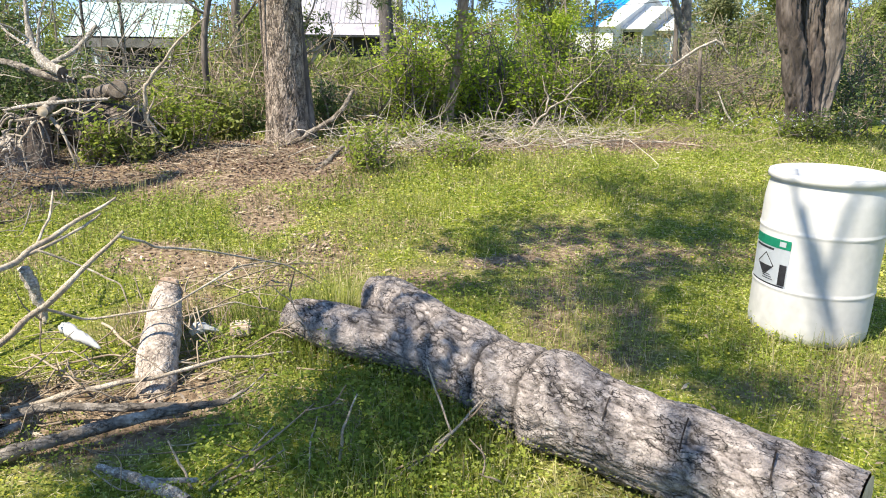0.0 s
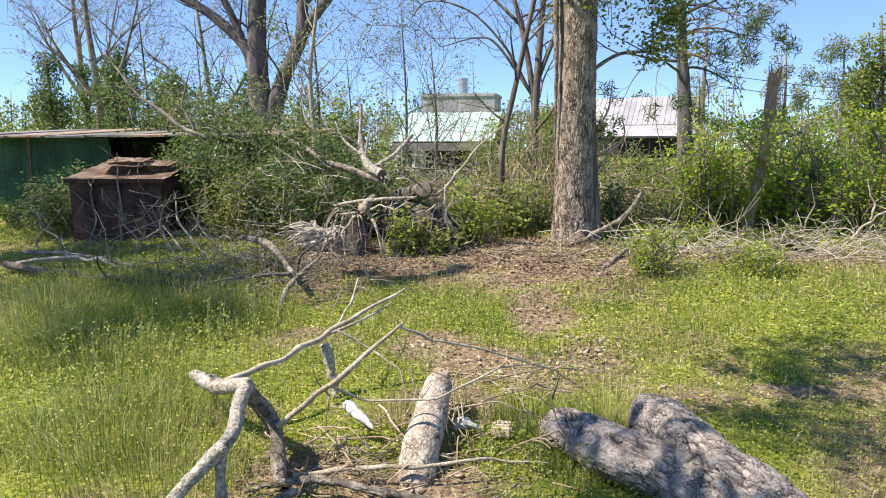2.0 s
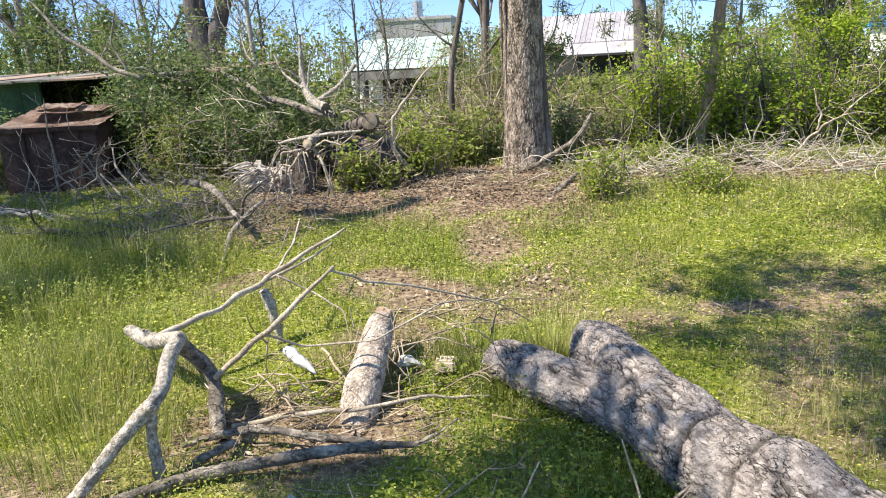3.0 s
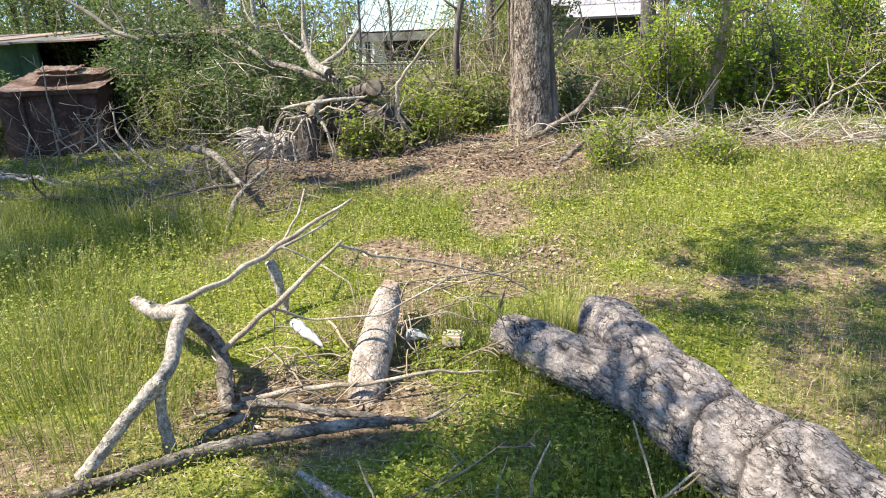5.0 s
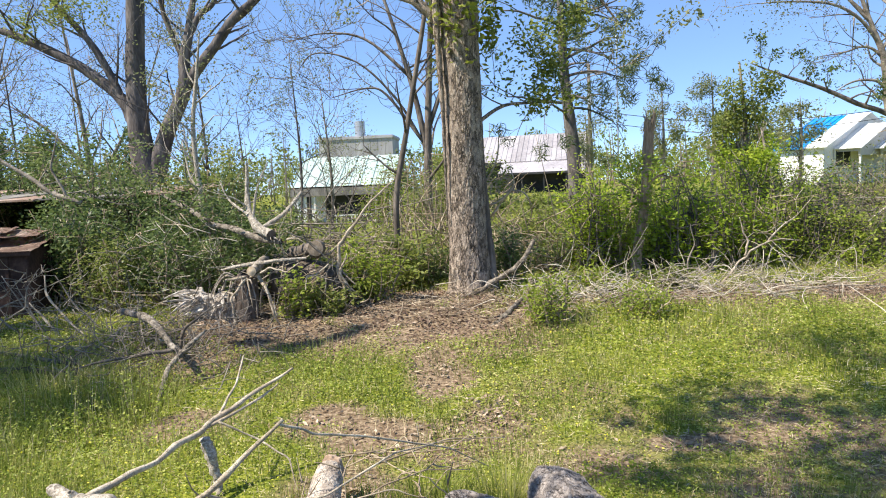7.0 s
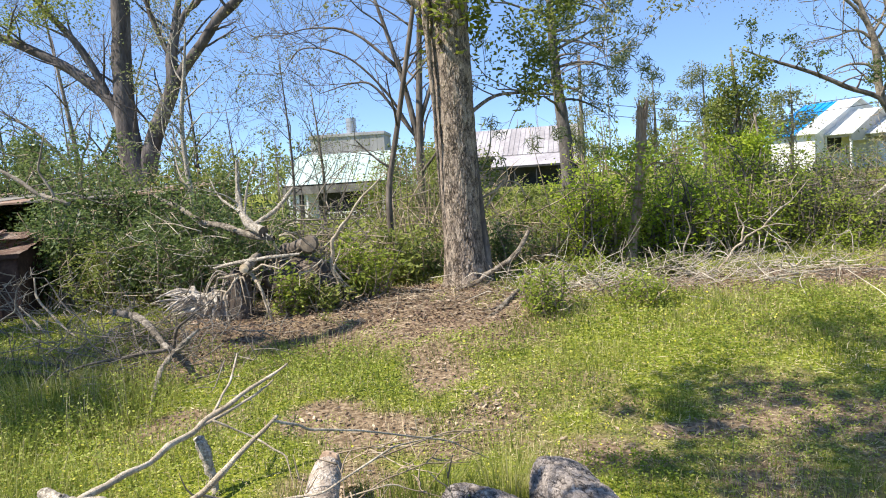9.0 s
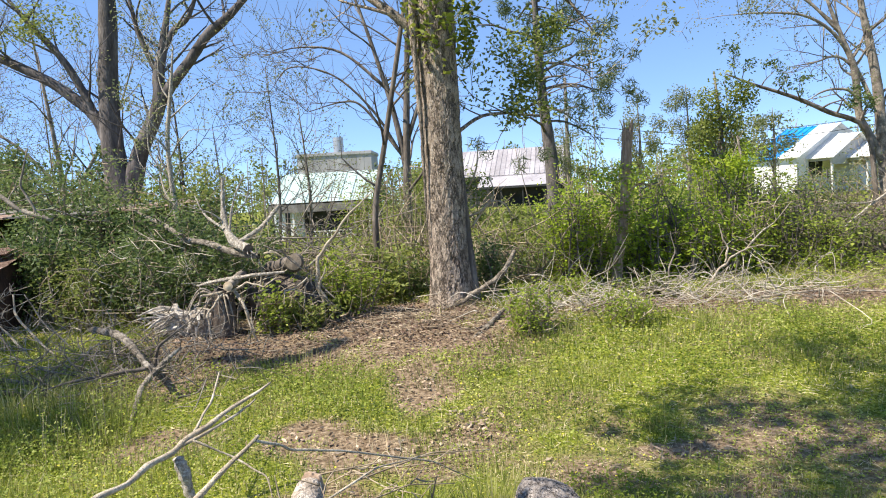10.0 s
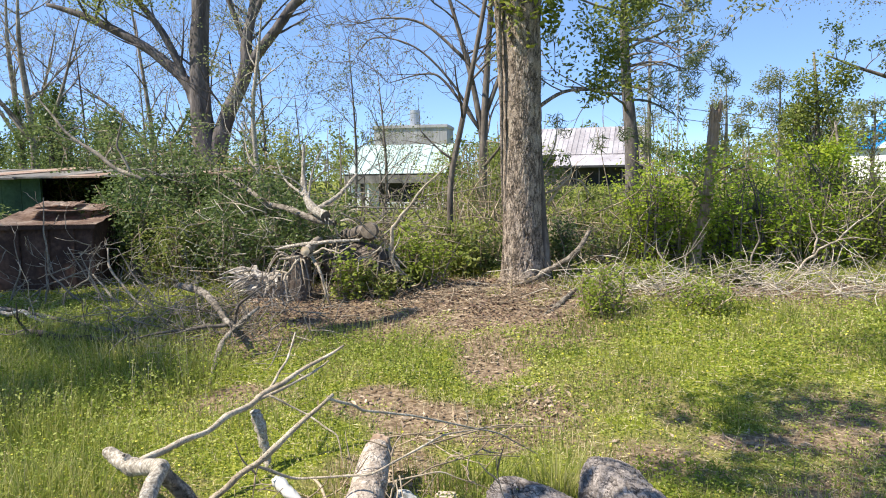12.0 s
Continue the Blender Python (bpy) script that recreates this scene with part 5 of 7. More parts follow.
# ---- plastic drum ----
def drum():
    t = thing("plastic_drum", "white plastic drum with hazard label standing in grass", "drum", at=(3.055, 3.66, -0.01))
    t.scale = (1.055, 1.055, 1.055)
    prof = [(0.0, 0.0), (0.24, 0.0), (0.27, 0.012), (0.284, 0.035), (0.2895, 0.06), (0.2905, 0.085), (0.2912, 0.27), (0.2915, 0.278), (0.295, 0.285), (0.295, 0.293), (0.2915, 0.3), (0.291, 0.308), (0.291, 0.57), (0.2915, 0.578), (0.295, 0.585), (0.295, 0.593), (0.2915, 0.6), (0.291, 0.608),
            (0.289, 0.72), (0.288, 0.74), (0.28, 0.8), (0.272, 0.825), (0.276, 0.835), (0.288, 0.842), (0.29, 0.86), (0.284, 0.875), (0.268, 0.878), (0.262, 0.862), (0.25, 0.85), (0.0, 0.848)]
    n = 64
    V = np.array([(r * math.cos(2 * math.pi * k / n), r * math.sin(2 * math.pi * k / n), z) for r, z in prof for k in range(n)])
    i, j = np.meshgrid(np.arange(len(prof) - 1), np.arange(n), indexing="ij")
    k = (j + 1) % n
    F = np.stack([i * n + j, i * n + k, (i + 1) * n + k, (i + 1) * n + j], -1).reshape(-1, 4)
    V[:, :2] = np.where(np.hypot(V[:, 0], V[:, 1])[:, None] < 1e-6, V[:, :2] + 1e-3 * np.stack([np.cos(np.arange(len(V)) * 2 * math.pi / n), np.sin(np.arange(len(V)) * 2 * math.pi / n)], 1), V[:, :2])
    raw("body", V, F, M_WHITEP, t)
    for x, y in ((0.16, -0.05), (-0.15, 0.1)):
        b = bmesh.new()
        bmesh.ops.create_cone(b, cap_ends=True, segments=20, radius1=0.035, radius2=0.03, depth=0.03)
        bmesh.ops.translate(b, vec=(x, y, 0.863), verts=b.verts)
        part("bung", b, M_WHITEP, t, "", False)

    def sticker(name, a0, a1, z0, z1, off, material, label="", par=None):
        b = bmesh.new()
        m = 10
        lo = [b.verts.new(((0.2915 + off) * math.cos(radians(a0 + (a1 - a0) * s / m)), (0.2915 + off) * math.sin(radians(a0 + (a1 - a0) * s / m)), z0)) for s in range(m + 1)]
        hi = [b.verts.new((v.co.x, v.co.y, z1)) for v in lo]
        for s in range(m):
            b.faces.new((lo[s], lo[s + 1], hi[s + 1], hi[s]))
        bmesh.ops.solidify(b, geom=b.faces[:], thickness=-0.0008)
        bmesh.ops.recalc_face_normals(b, faces=b.faces[:])
        return part(name, b, material, par or t, label)
    a, aw = 153, 53
    lab = sticker("label", a, a + aw, 0.3, 0.545, 0.0015, M_LABELW, "white paper hazard label")
    sticker("green_band", a, a + aw, 0.5, 0.548, 0.003, M_GREENL, "", lab)
    sticker("black_bar", a + aw - 9, a + aw - 1.5, 0.31, 0.42, 0.003, M_BLACK, "", lab)
    sticker("print_line", a + 4, a + aw - 18, 0.482, 0.493, 0.003, M_BLACK, "", lab)
    for k, (f0, f1) in enumerate(((24, 38), (26, 36), (24, 34))):
        sticker("print_line", a + f0, a + f1, 0.326 + 0.011 * k, 0.33 + 0.011 * k, 0.003, M_BLACK, "", lab)
    sticker("logo_patch", a + aw - 12, a + aw - 5, 0.512, 0.538, 0.0042, M_LABELW, "", lab)
    sticker("print_line", a + 2, a + aw - 2, 0.3, 0.307, 0.003, M_BLACK, "", lab)
    # hazard diamond: a turned square in outline, its lower half black
    b = bmesh.new()

    def on(a_deg, z, off):
        return ((0.2915 + off) * math.cos(radians(a_deg)), (0.2915 + off) * math.sin(radians(a_deg)), z)
    ca, cz, da, dz = a + 25, 0.4, 12.5, 0.064
    for w, off, low in ((1.0, 0.0035, False),):
        o = [on(ca, cz + dz, off), on(ca + da, cz, off), on(ca, cz - dz, off), on(ca - da, cz, off)]
        q = [on(ca, cz + dz * 0.88, off), on(ca + da * 0.88, cz, off), on(ca, cz - dz * 0.88, off), on(ca - da * 0.88, cz, off)]
        vo, vi = [b.verts.new(p) for p in o], [b.verts.new(p) for p in q]
        for s in range(4):
            b.faces.new((vo[s], vo[(s + 1) % 4], vi[(s + 1) % 4], vi[s]))
        tri = [b.verts.new(p) for p in (on(ca - da * 0.85, cz - 0.004, off), on(ca, cz - dz * 0.85, off), on(ca + da * 0.85, cz - 0.004, off), on(ca, cz - 0.004, off + 0.001))]
        b.faces.new((tri[0], tri[1], tri[3]))
        b.faces.new((tri[3], tri[1], tri[2]))
    bmesh.ops.solidify(b, geom=b.faces[:], thickness=-0.0006)
    bmesh.ops.recalc_face_normals(b, faces=b.faces[:])
    part("hazard_diamond", b, M_BLACK, lab)


drum()

# ---- thickets ----
for k, (x, y, w, d, h, lf) in enumerate((
        (1.0, 11.0, 1.0, 0.8, 0.55, M_LEAFD), (1.5, 11.6, 1.0, 0.9, 0.8, M_LEAFY), (2.0, 11.9, 0.9, 0.9, 0.95, M_LEAFM), (2.15, 11.4, 0.6, 0.6, 1.55, M_LEAFX), (2.9, 11.3, 0.8, 0.7, 1.45, M_LEAFX),
        (3.45, 12.0, 0.8, 0.8, 1.6, M_LEAFY), (3.5, 11.2, 0.8, 0.6, 1.05, M_LEAFX), (2.85, 10.8, 0.7, 0.4, 1.0, M_LEAFX), (4.2, 11.7, 0.8, 0.8, 1.5, M_LEAFY), (4.1, 11.0, 0.7, 0.5, 0.8, M_LEAFY), (4.9, 11.4, 0.8, 0.8, 1.4, M_LEAFY), (5.3, 11.9, 0.9, 0.8, 1.1, M_LEAFS), (6.0, 11.7, 0.8, 0.6, 0.7, M_LEAFS),
        (2.6, 11.2, 0.9, 0.6, 0.75, M_LEAFM), (3.2, 10.6, 0.8, 0.4, 1.35, M_LEAFX), (3.95, 10.7, 0.7, 0.4, 1.2, M_LEAFX), (1.85, 11.0, 0.5, 0.4, 1.35, M_LEAFX), (5.7, 11.1, 0.8, 0.6, 0.8, M_LEAFM), (6.5, 11.4, 0.8, 0.5, 0.5, M_LEAFD), (5.2, 10.8, 0.7, 0.4, 0.8, M_LEAFY), (7.3, 11.9, 0.8, 0.6, 0.6, M_LEAFM), (1.75, 12.4, 0.9, 0.7, 0.9, M_LEAFM),
        (6.6, 12.3, 1.0, 0.8, 0.55, M_LEAFD), (7.2, 12.8, 1.3, 1.0, 0.7, M_LEAFM), (8.8, 11.8, 1.6, 1.0, 1.1, M_LEAFD), (10.2, 11.5, 1.6, 1.0, 1.4, M_LEAFD),
        (9.6, 14.5, 2.0, 1.4, 1.7, M_LEAFM), (7.23, 18, 1.3, 0.8, 1.5, M_LEAFM), (8.15, 18.4, 1.3, 0.8, 1.35, M_LEAFD), (9.13, 18, 1.3, 0.8, 1.45, M_LEAFM), (12.2, 15.0, 2.2, 1.4, 2.0, M_LEAFM), (7.4, 16.5, 2.0, 1.4, 1.3, M_LEAFM), (14.5, 16.0, 2.4, 1.6, 2.4, M_LEAFM), (11.5, 19.0, 3.0, 1.6, 2.2, M_LEAFS),
        (6.3, 9.7, 1.1, 0.9, 0.35, M_LEAFY), (7.2, 9.2, 1.0, 0.6, 0.35, M_LEAFY), (8.2, 9.2, 1.2, 0.7, 0.55, M_LEAFD), (9.0, 8.6, 1.2, 0.8, 0.6, M_LEAFD), (7.4, 9.0, 0.9, 0.5, 0.35, M_LEAFM), (6.95, 10.7, 0.6, 0.4, 0.45, M_LEAFD), (8.8, 10.4, 0.9, 0.6, 1.1, M_LEAFD), (5.4, 10.4, 1.0, 0.6, 0.3, M_LEAFY), (1.7, 9.3, 0.5, 0.3, 0.3, M_LEAFY), (2.5, 9.25, 0.6, 0.3, 0.28, M_LEAFM))):
    shrub("shrub", "tangled leafy shrub of the yard-edge thicket", x, y, w, d, h, lf, int(800 + 950 * h), 0.042 + 0.013 * h, 100 + k, group="thicket shrubs", stems=14 + int(8 * h), lean=0.5, low=1.0, bark=M_BARKM if k % 3 else M_TWIG)
for k, (x, y, w, d, h, lf, n, s) in enumerate((
        (-0.85, 12.8, 1.0, 0.8, 1.9, M_LEAFS, 1100, 0.06), (-0.3, 12.6, 0.8, 0.6, 1.3, M_LEAFM, 1100, 0.06), (-1.0, 10.0, 1.0, 0.8, 0.75, M_LEAFM, 2600, 0.08), (-1.7, 9.2, 0.8, 0.6, 0.5, M_LEAFM, 1500, 0.08), (-0.5, 10.2, 0.7, 0.7, 0.55, M_LEAFD, 1300, 0.07), (-3.9, 9.7, 1.2, 1.0, 1.25, M_LEAFD, 3200, 0.08), (-4.6, 10.2, 1.2, 1.0, 1.4, M_LEAFD, 3200, 0.08),
        (-3.3, 10.3, 1.3, 1.0, 1.2, M_LEAFD, 3000, 0.08), (-5.7, 10.6, 1.4, 1.2, 1.6, M_LEAFD, 3000, 0.08), (-4.3, 8.9, 0.9, 0.6, 0.95, M_LEAFM, 1700, 0.06), (-3.5, 8.9, 0.8, 0.5, 0.9, M_LEAFD, 2000, 0.07), (-2.75, 9.0, 0.6, 0.4, 1.0, M_LEAFD, 1600, 0.07), (-3.1, 9.4, 0.9, 0.5, 1.35, M_LEAFD, 2200, 0.075), (-2.2, 9.4, 0.7, 0.5, 0.7, M_LEAFD, 1200, 0.075), (-7.1, 8.9, 0.9, 0.8, 0.9, M_LEAFD, 2000, 0.075), (-7.9, 9.4, 1.2, 0.8, 0.55, M_LEAFD, 2000, 0.075), (0.6, 13.0, 1.3, 0.8, 0.75, M_LEAFM, 1600, 0.085), (1.5, 13.6, 1.3, 0.8, 0.95, M_LEAFM, 1700, 0.085), (0.3, 12.0, 0.9, 0.6, 0.6, M_LEAFD, 1100, 0.08), (0.6, 9.95, 0.5, 0.4, 0.75, M_LEAFD, 1100, 0.07), (-5.2, 9.4, 0.5, 0.4, 1.3, M_LEAFD, 1500, 0.075), (-1.15, 9.0, 0.7, 0.4, 0.7, M_LEAFY, 1700, 0.065),
        (-5.9, 10.9, 1.2, 0.8, 2.0, M_LEAFD, 2400, 0.085), (-3.7, 11.6, 1.0, 1.0, 1.2, M_LEAFD, 2000, 0.085), (-4.2, 11.9, 1.4, 1.0, 1.6, M_LEAFD, 2600, 0.085), (-2.0, 11.0, 1.1, 0.8, 0.45, M_LEAFD, 1100, 0.08), (-5.3, 9.5, 0.9, 0.7, 1.1, M_LEAFD, 1600, 0.08), (-6.4, 13.0, 2.2, 1.4, 2.3, M_LEAFD, 3500, 0.1), (-8.8, 13.8, 2.2, 1.4, 2.6, M_LEAFD, 3500, 0.1), (-4.8, 13.0, 1.8, 1.2, 1.9, M_LEAFM, 3000, 0.1), (-0.3, 15.5, 1.6, 1.2, 1.9, M_LEAFM, 2200, 0.1), (-2.6, 13.5, 1.4, 1.0, 0.5, M_LEAFM, 1100, 0.09),
        (0.9, 29.0, 1.9, 1.2, 0.75, M_LEAFD, 1500, 0.14), (2.3, 28.0, 1.9, 1.2, 0.8, M_LEAFM, 1500, 0.14), (3.7, 29.0, 1.9, 1.2, 0.8, M_LEAFD, 1500, 0.14), (5.2, 28.5, 1.9, 1.2, 0.85, M_LEAFD, 1500, 0.14),
        (-2.75, 20.0, 0.9, 0.8, 1.9, M_LEAFY, 1300, 0.1), (5.55, 13.0, 1.2, 0.8, 1.4, M_LEAFD, 1500, 0.075), (6.3, 13.2, 0.8, 0.6, 1.1, M_LEAFD, 1000, 0.075), (0.95, 7.9, 0.5, 0.4, 0.5, M_LEAFY, 1000, 0.055), (2.0, 8.1, 0.6, 0.4, 0.3, M_LEAFY, 900, 0.05), (-1.9, 8.42, 0.4, 0.25, 0.5, M_LEAFY, 520, 0.07), (-1.6, 8.5, 0.5, 0.3, 0.4, M_LEAFM, 800, 0.07))):
    shrub("shrub", "dark overgrown shrub with tangled stems", x, y, w, d, h, lf, int(n * 1.5), s * 0.76, 150 + k, group="hedge shrubs", stems=18)


# ---- houses ----
def gable_house(name, label, at, turn, length, width, wall_h, rise, wall_m, roof_m, panels=14, over=0.4, wall_label="", roof_label="", second=None):
    """A house with its ridge along local x: four walls, two pitched roof slopes of ribbed sheets."""
    t = thing(name, label, "house", at=at, turn=turn)
    for nm, b in (("wall", box(0, -width / 2, wall_h / 2, length, 0.15, wall_h)), ("wall", box(0, width / 2, wall_h / 2, length, 0.15, wall_h))):
        part(nm, b, wall_m, t, wall_label)
    for s in (-1, 1):
        b = bmesh.new()
        x = s * (length / 2 - 0.08)
        pr = [(-width / 2, -0.3), (width / 2, -0.3), (width / 2, wall_h), (0, wall_h + rise), (-width / 2, wall_h)]
        v0 = [b.verts.new((x - 0.07, p, q)) for p, q in pr]
        v1 = [b.verts.new((x + 0.07, p, q)) for p, q in pr]
        b.faces.new(v0), b.faces.new(v1[::-1])
        for k in range(5):
            b.faces.new((v0[k], v0[(k + 1) % 5], v1[(k + 1) % 5], v1[k]))
        bmesh.ops.recalc_face_normals(b, faces=b.faces[:])
        part("gable_wall", b, wall_m, t, wall_label)
    run = width / 2 + over
    drop = rise * run / (width / 2)
    slope = math.hypot(run, drop)
    ang = math.atan2(drop, run)
    pw = (length + 2 * over) / panels
    for s in (-1, 1):
        roof = new("roof")
        roof.parent = t
        if roof_label:
            roof["label"] = roof_label
        me = None
        for k in range(panels):
            m = second if (second and s == -1 and k < panels * 0.62) else roof_m
            b = box(0, 0, 0, pw * 0.98, slope, 0.05)
            r = box(-pw * 0.49, 0, 0.05, 0.06, slope, 0.06)
            tmp = bpy.data.meshes.new("tmp")
            r.to_mesh(tmp)
            r.free()
            b.from_mesh(tmp)
            bpy.data.meshes.remove(tmp)
            bmesh.ops.rotate(b, cent=(0, 0, 0), matrix=Matrix.Rotation(-s * ang, 3, 'X'), verts=b.verts)
            bmesh.ops.translate(b, vec=(-length / 2 - over + pw * (k + 0.5), s * run / 2, wall_h + rise - drop / 2 + 0.06), verts=b.verts)
            part("roof_sheet", b, m, roof)
    return t


# walls, porch fascia and posts carry the porch shade in their colour
h2 = gable_house("house", "long house under a ribbed tin roof with deep dark porch", (4.1, 77.42, 0.3), -9, 12.7, 9.0, 3.75, 2.75, M_WALLSHADE, M_TIN, 26)
part("porch_roof", box(2.15, -6.3, 2.95, 9.0, 3.5, 0.12, rot=Matrix.Rotation(radians(20), 4, "X")), M_TIN, h2, "pale tin porch roof")
part("porch_fascia", box(2.15, -7.95, 2.3, 9.0, 0.08, 0.2), M_WALLSHADE, h2)
# dark strip put in for the shadow under the main eave
part("eave_shade_strip", box(0, -4.98, 3.35, 13.4, 0.06, 0.3), M_WALLSHADE, h2)
for k in range(5):
    part("porch_post", box(-2.2 + 2.18 * k, -7.8, 1.0, 0.1, 0.1, 2.6), M_WALLSHADE, h2)
part("chimney_pipe", box(4.6, 0.5, 6.9, 0.3, 0.3, 0.7, 0.02), M_STEEL, h2)

h3 = gable_house("house", "low house with a pale green metal roof and dark porch", (-9.7, 49, -0.72), 0, 5.9, 7.0, 2.8, 1.9, M_WALLSHADE, M_MINT, 9)
part("porch_roof", box(0.2, -4.4, 2.66, 6.4, 2.2, 0.1), M_OLDTIN, h3)
part("porch_fascia", box(0.2, -5.46, 2.4, 6.4, 0.08, 0.58), M_OLDTIN, h3, "weathered brown-grey fascia")
for x in (-1.5, 2.45, 3.35):
    part("porch_post", box(x, -5.3, 1.25, 0.12, 0.12, 2.6), M_WALLW, h3)
for k in range(15):
    part("baluster", box(-0.15 + 0.25 * k, -5.3, 0.5, 0.06, 0.05, 0.66), M_WALLW, h3)
part("handrail", box(1.6, -5.3, 0.85, 3.7, 0.08, 0.07), M_WALLW, h3)
part("porch_wall", box(-2.45, -5.2, 0.95, 0.8, 0.1, 2.3), M_WALLW, h3, "white boarded porch side")
part("door", box(-1.7, -3.6, 1.1, 0.95, 0.08, 2.1, 0.02), M_WALLW, h3, "white front door")

h4 = thing("industrial_building", "distant flat brown clad building with rooftop vent", "building", at=(-15.2, 95, 0))
for k in range(10):
    part("cladding_panel", box(-7.6 + k * 1.0, 0, 4.0, 0.97, 6.0, 8.6), M_BROWNB, h4)
part("roof", box(-3.1, 0, 8.55, 10.3, 6.3, 0.5, 0.1), M_BROWNB, h4)
b = bmesh.new()
bmesh.ops.create_cone(b, cap_ends=True, segments=20, radius1=0.7, radius2=0.7, depth=2.4)
bmesh.ops.translate(b, vec=(-3.0, 0, 9.8), verts=b.verts)
part("vent", b, M_STEEL, h4)

h5 = gable_house("house", "white house with blue tarpaulin over its storm-damaged roof", (26.76, 55.87, 0.2), -60, 3.6, 9.0, 3.25, 2.25, M_WALLW, M_WALLW, 8, over=0.42, second=M_TARP)
win = part("window", box(1.85, -2.6, 2.3, 0.06, 1.9, 1.3, 0.01), M_WALLW, h5)
for y in (-3.02, -2.18):
    part("pane", box(1.9, y, 2.3, 0.03, 0.72, 1.1), M_GLASS, win)
h6 = gable_house("porch", "open porch wing with a white gabled roof", (27.7, 53.4, 2.95), -60, 2.0, 5.7, 0.3, 1.58, M_WALLG, M_WALLW, 5, over=0.3)
h7 = gable_house("porch", "small lower porch gable with a white roof", (29.47, 52.3, 2.85), -60, 1.2, 4.0, 0.3, 1.0, M_WALLG, M_WALLW, 3, over=0.3)
for hh, px, py, ln in ((h6, 0.9, 2.7, 2.85), (h7, 0.5, 1.9, 2.75)):
    for y in (-py, 0, py):
        part("post", box(px, y, -ln / 2 + 0.05, 0.13, 0.13, ln), M_WALLW, hh)


# brick chimney of a house hidden behind the hedge
ch = thing("chimney", "distant red brick chimney with a white cap", "chimney", at=(-27.5, 40, 0))
for k in range(9):
    part("brick_course", box(0, 0, 1.5 + 0.21 * k, 1.0, 0.8, 0.19, 0.015), M_BRICKR, ch)
part("shaft_base", box(0, 0, 0.65, 1.1, 0.9, 1.5, 0.02), M_BRICKR, ch)
part("cap", box(0, 0, 3.4, 1.35, 1.1, 0.2, 0.03), M_WALLW, ch, "white painted cap")

# utility pole, mast and wires
pl = thing("utility_pole", "wooden utility pole with transformer can", "pole", at=(6.75, 48, 0.5))
V, F = tube([(0, 0, -0.3), (0, 0, 4.5), (0, 0, 8.9)], [0.15, 0.13, 0.11], 10, 2)
raw("shaft", V, F, M_POLE, pl)
b = bmesh.new()
bmesh.ops.create_cone(b, cap_ends=True, segments=16, radius1=0.22, radius2=0.22, depth=0.75)
bmesh.ops.translate(b, vec=(0.05, -0.3, 6.55), verts=b.verts)
part("transformer", b, M_STEEL, pl)
part("cross_arm", box(0, -0.12, 8.3, 1.6, 0.09, 0.11, 0.01), M_POLE, pl)
ms = thing("radio_mast", "thin distant lattice radio mast", "mast", at=(21, 120, 0.5))
V, F = tube([(0, 0, 0), (0, 0, 14), (0, 0, 27)], [0.16, 0.13, 0.06], 6, 2)
raw("shaft", V, F, M_STEEL, ms)
for k, (z0, z1) in enumerate(((7.9, 6.8), (7.2, 6.3))):
    w = thing("overhead_cable", "thin sagging overhead cable", "cable", "overhead cables")
    V, F = tube([(6.75, 48, z0 - 1.6), (15, 46, z0 - 2.9), (24, 44, z1 - 1.6), (34, 42, z1)], [0.02] * 4, 4, 6)
    raw("wire", V, F, M_WIRE, w)


# ---- shed and rusted bin on the left ----
sh = thing("shed", "low open-fronted dark shed with a patched sheet roof", "shed", at=(-8.9, 13.0, 0.25))
for k in range(10):
    part("board", box(-3.6 + k * 0.4, -1.0, 0.75, 0.39, 0.05, 1.6), M_GREENW, sh)
for x in (-1.6, 2.2, 3.6):
    part("post", box(x, -1.0, 0.75, 0.1, 0.1, 1.6), M_BARKD, sh)
part("back_wall", box(0, 1.9, 0.75, 7.4, 0.08, 1.6), M_WALLD, sh)
for x in (-3.7, 3.7):
    part("side_wall", box(x, 0.45, 0.75, 0.08, 2.9, 1.55), M_WALLD, sh)
rs = np.random.default_rng(5)
for k in range(10):
    part("roof_sheet", box(-3.7 + k * 0.82, 0.3 + 0.12 * rs.random(), 1.62 + 0.02 * (k % 2), 0.9, 3.4 + 0.2 * rs.random(), 0.03,
                           rot=Matrix.Rotation(radians(3 + rs.random()), 4, 'X') @ Matrix.Rotation(radians(2 * rs.normal()), 4, 'Z')), M_OLDTIN if k % 3 else M_RUST, sh)

rb = thing("rusted_bin", "rusted sheet-metal bin with a caved lid", "bin", at=(-6.0, 8.95, 0.22), turn=15)
# panels take rust darkened for shade; the lid keeps the lighter sheet
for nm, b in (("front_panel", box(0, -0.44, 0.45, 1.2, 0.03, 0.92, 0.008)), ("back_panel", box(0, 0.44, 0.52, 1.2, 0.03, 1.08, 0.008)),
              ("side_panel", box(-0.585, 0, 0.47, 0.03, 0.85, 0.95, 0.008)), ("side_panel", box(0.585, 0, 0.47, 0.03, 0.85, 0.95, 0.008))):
    part(nm, b, M_RUSTSHADE, rb)
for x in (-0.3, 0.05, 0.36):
    part("stiffener", box(x, -0.47, 0.45, 0.05, 0.03, 0.88, 0.008), M_RUSTSHADE, rb)


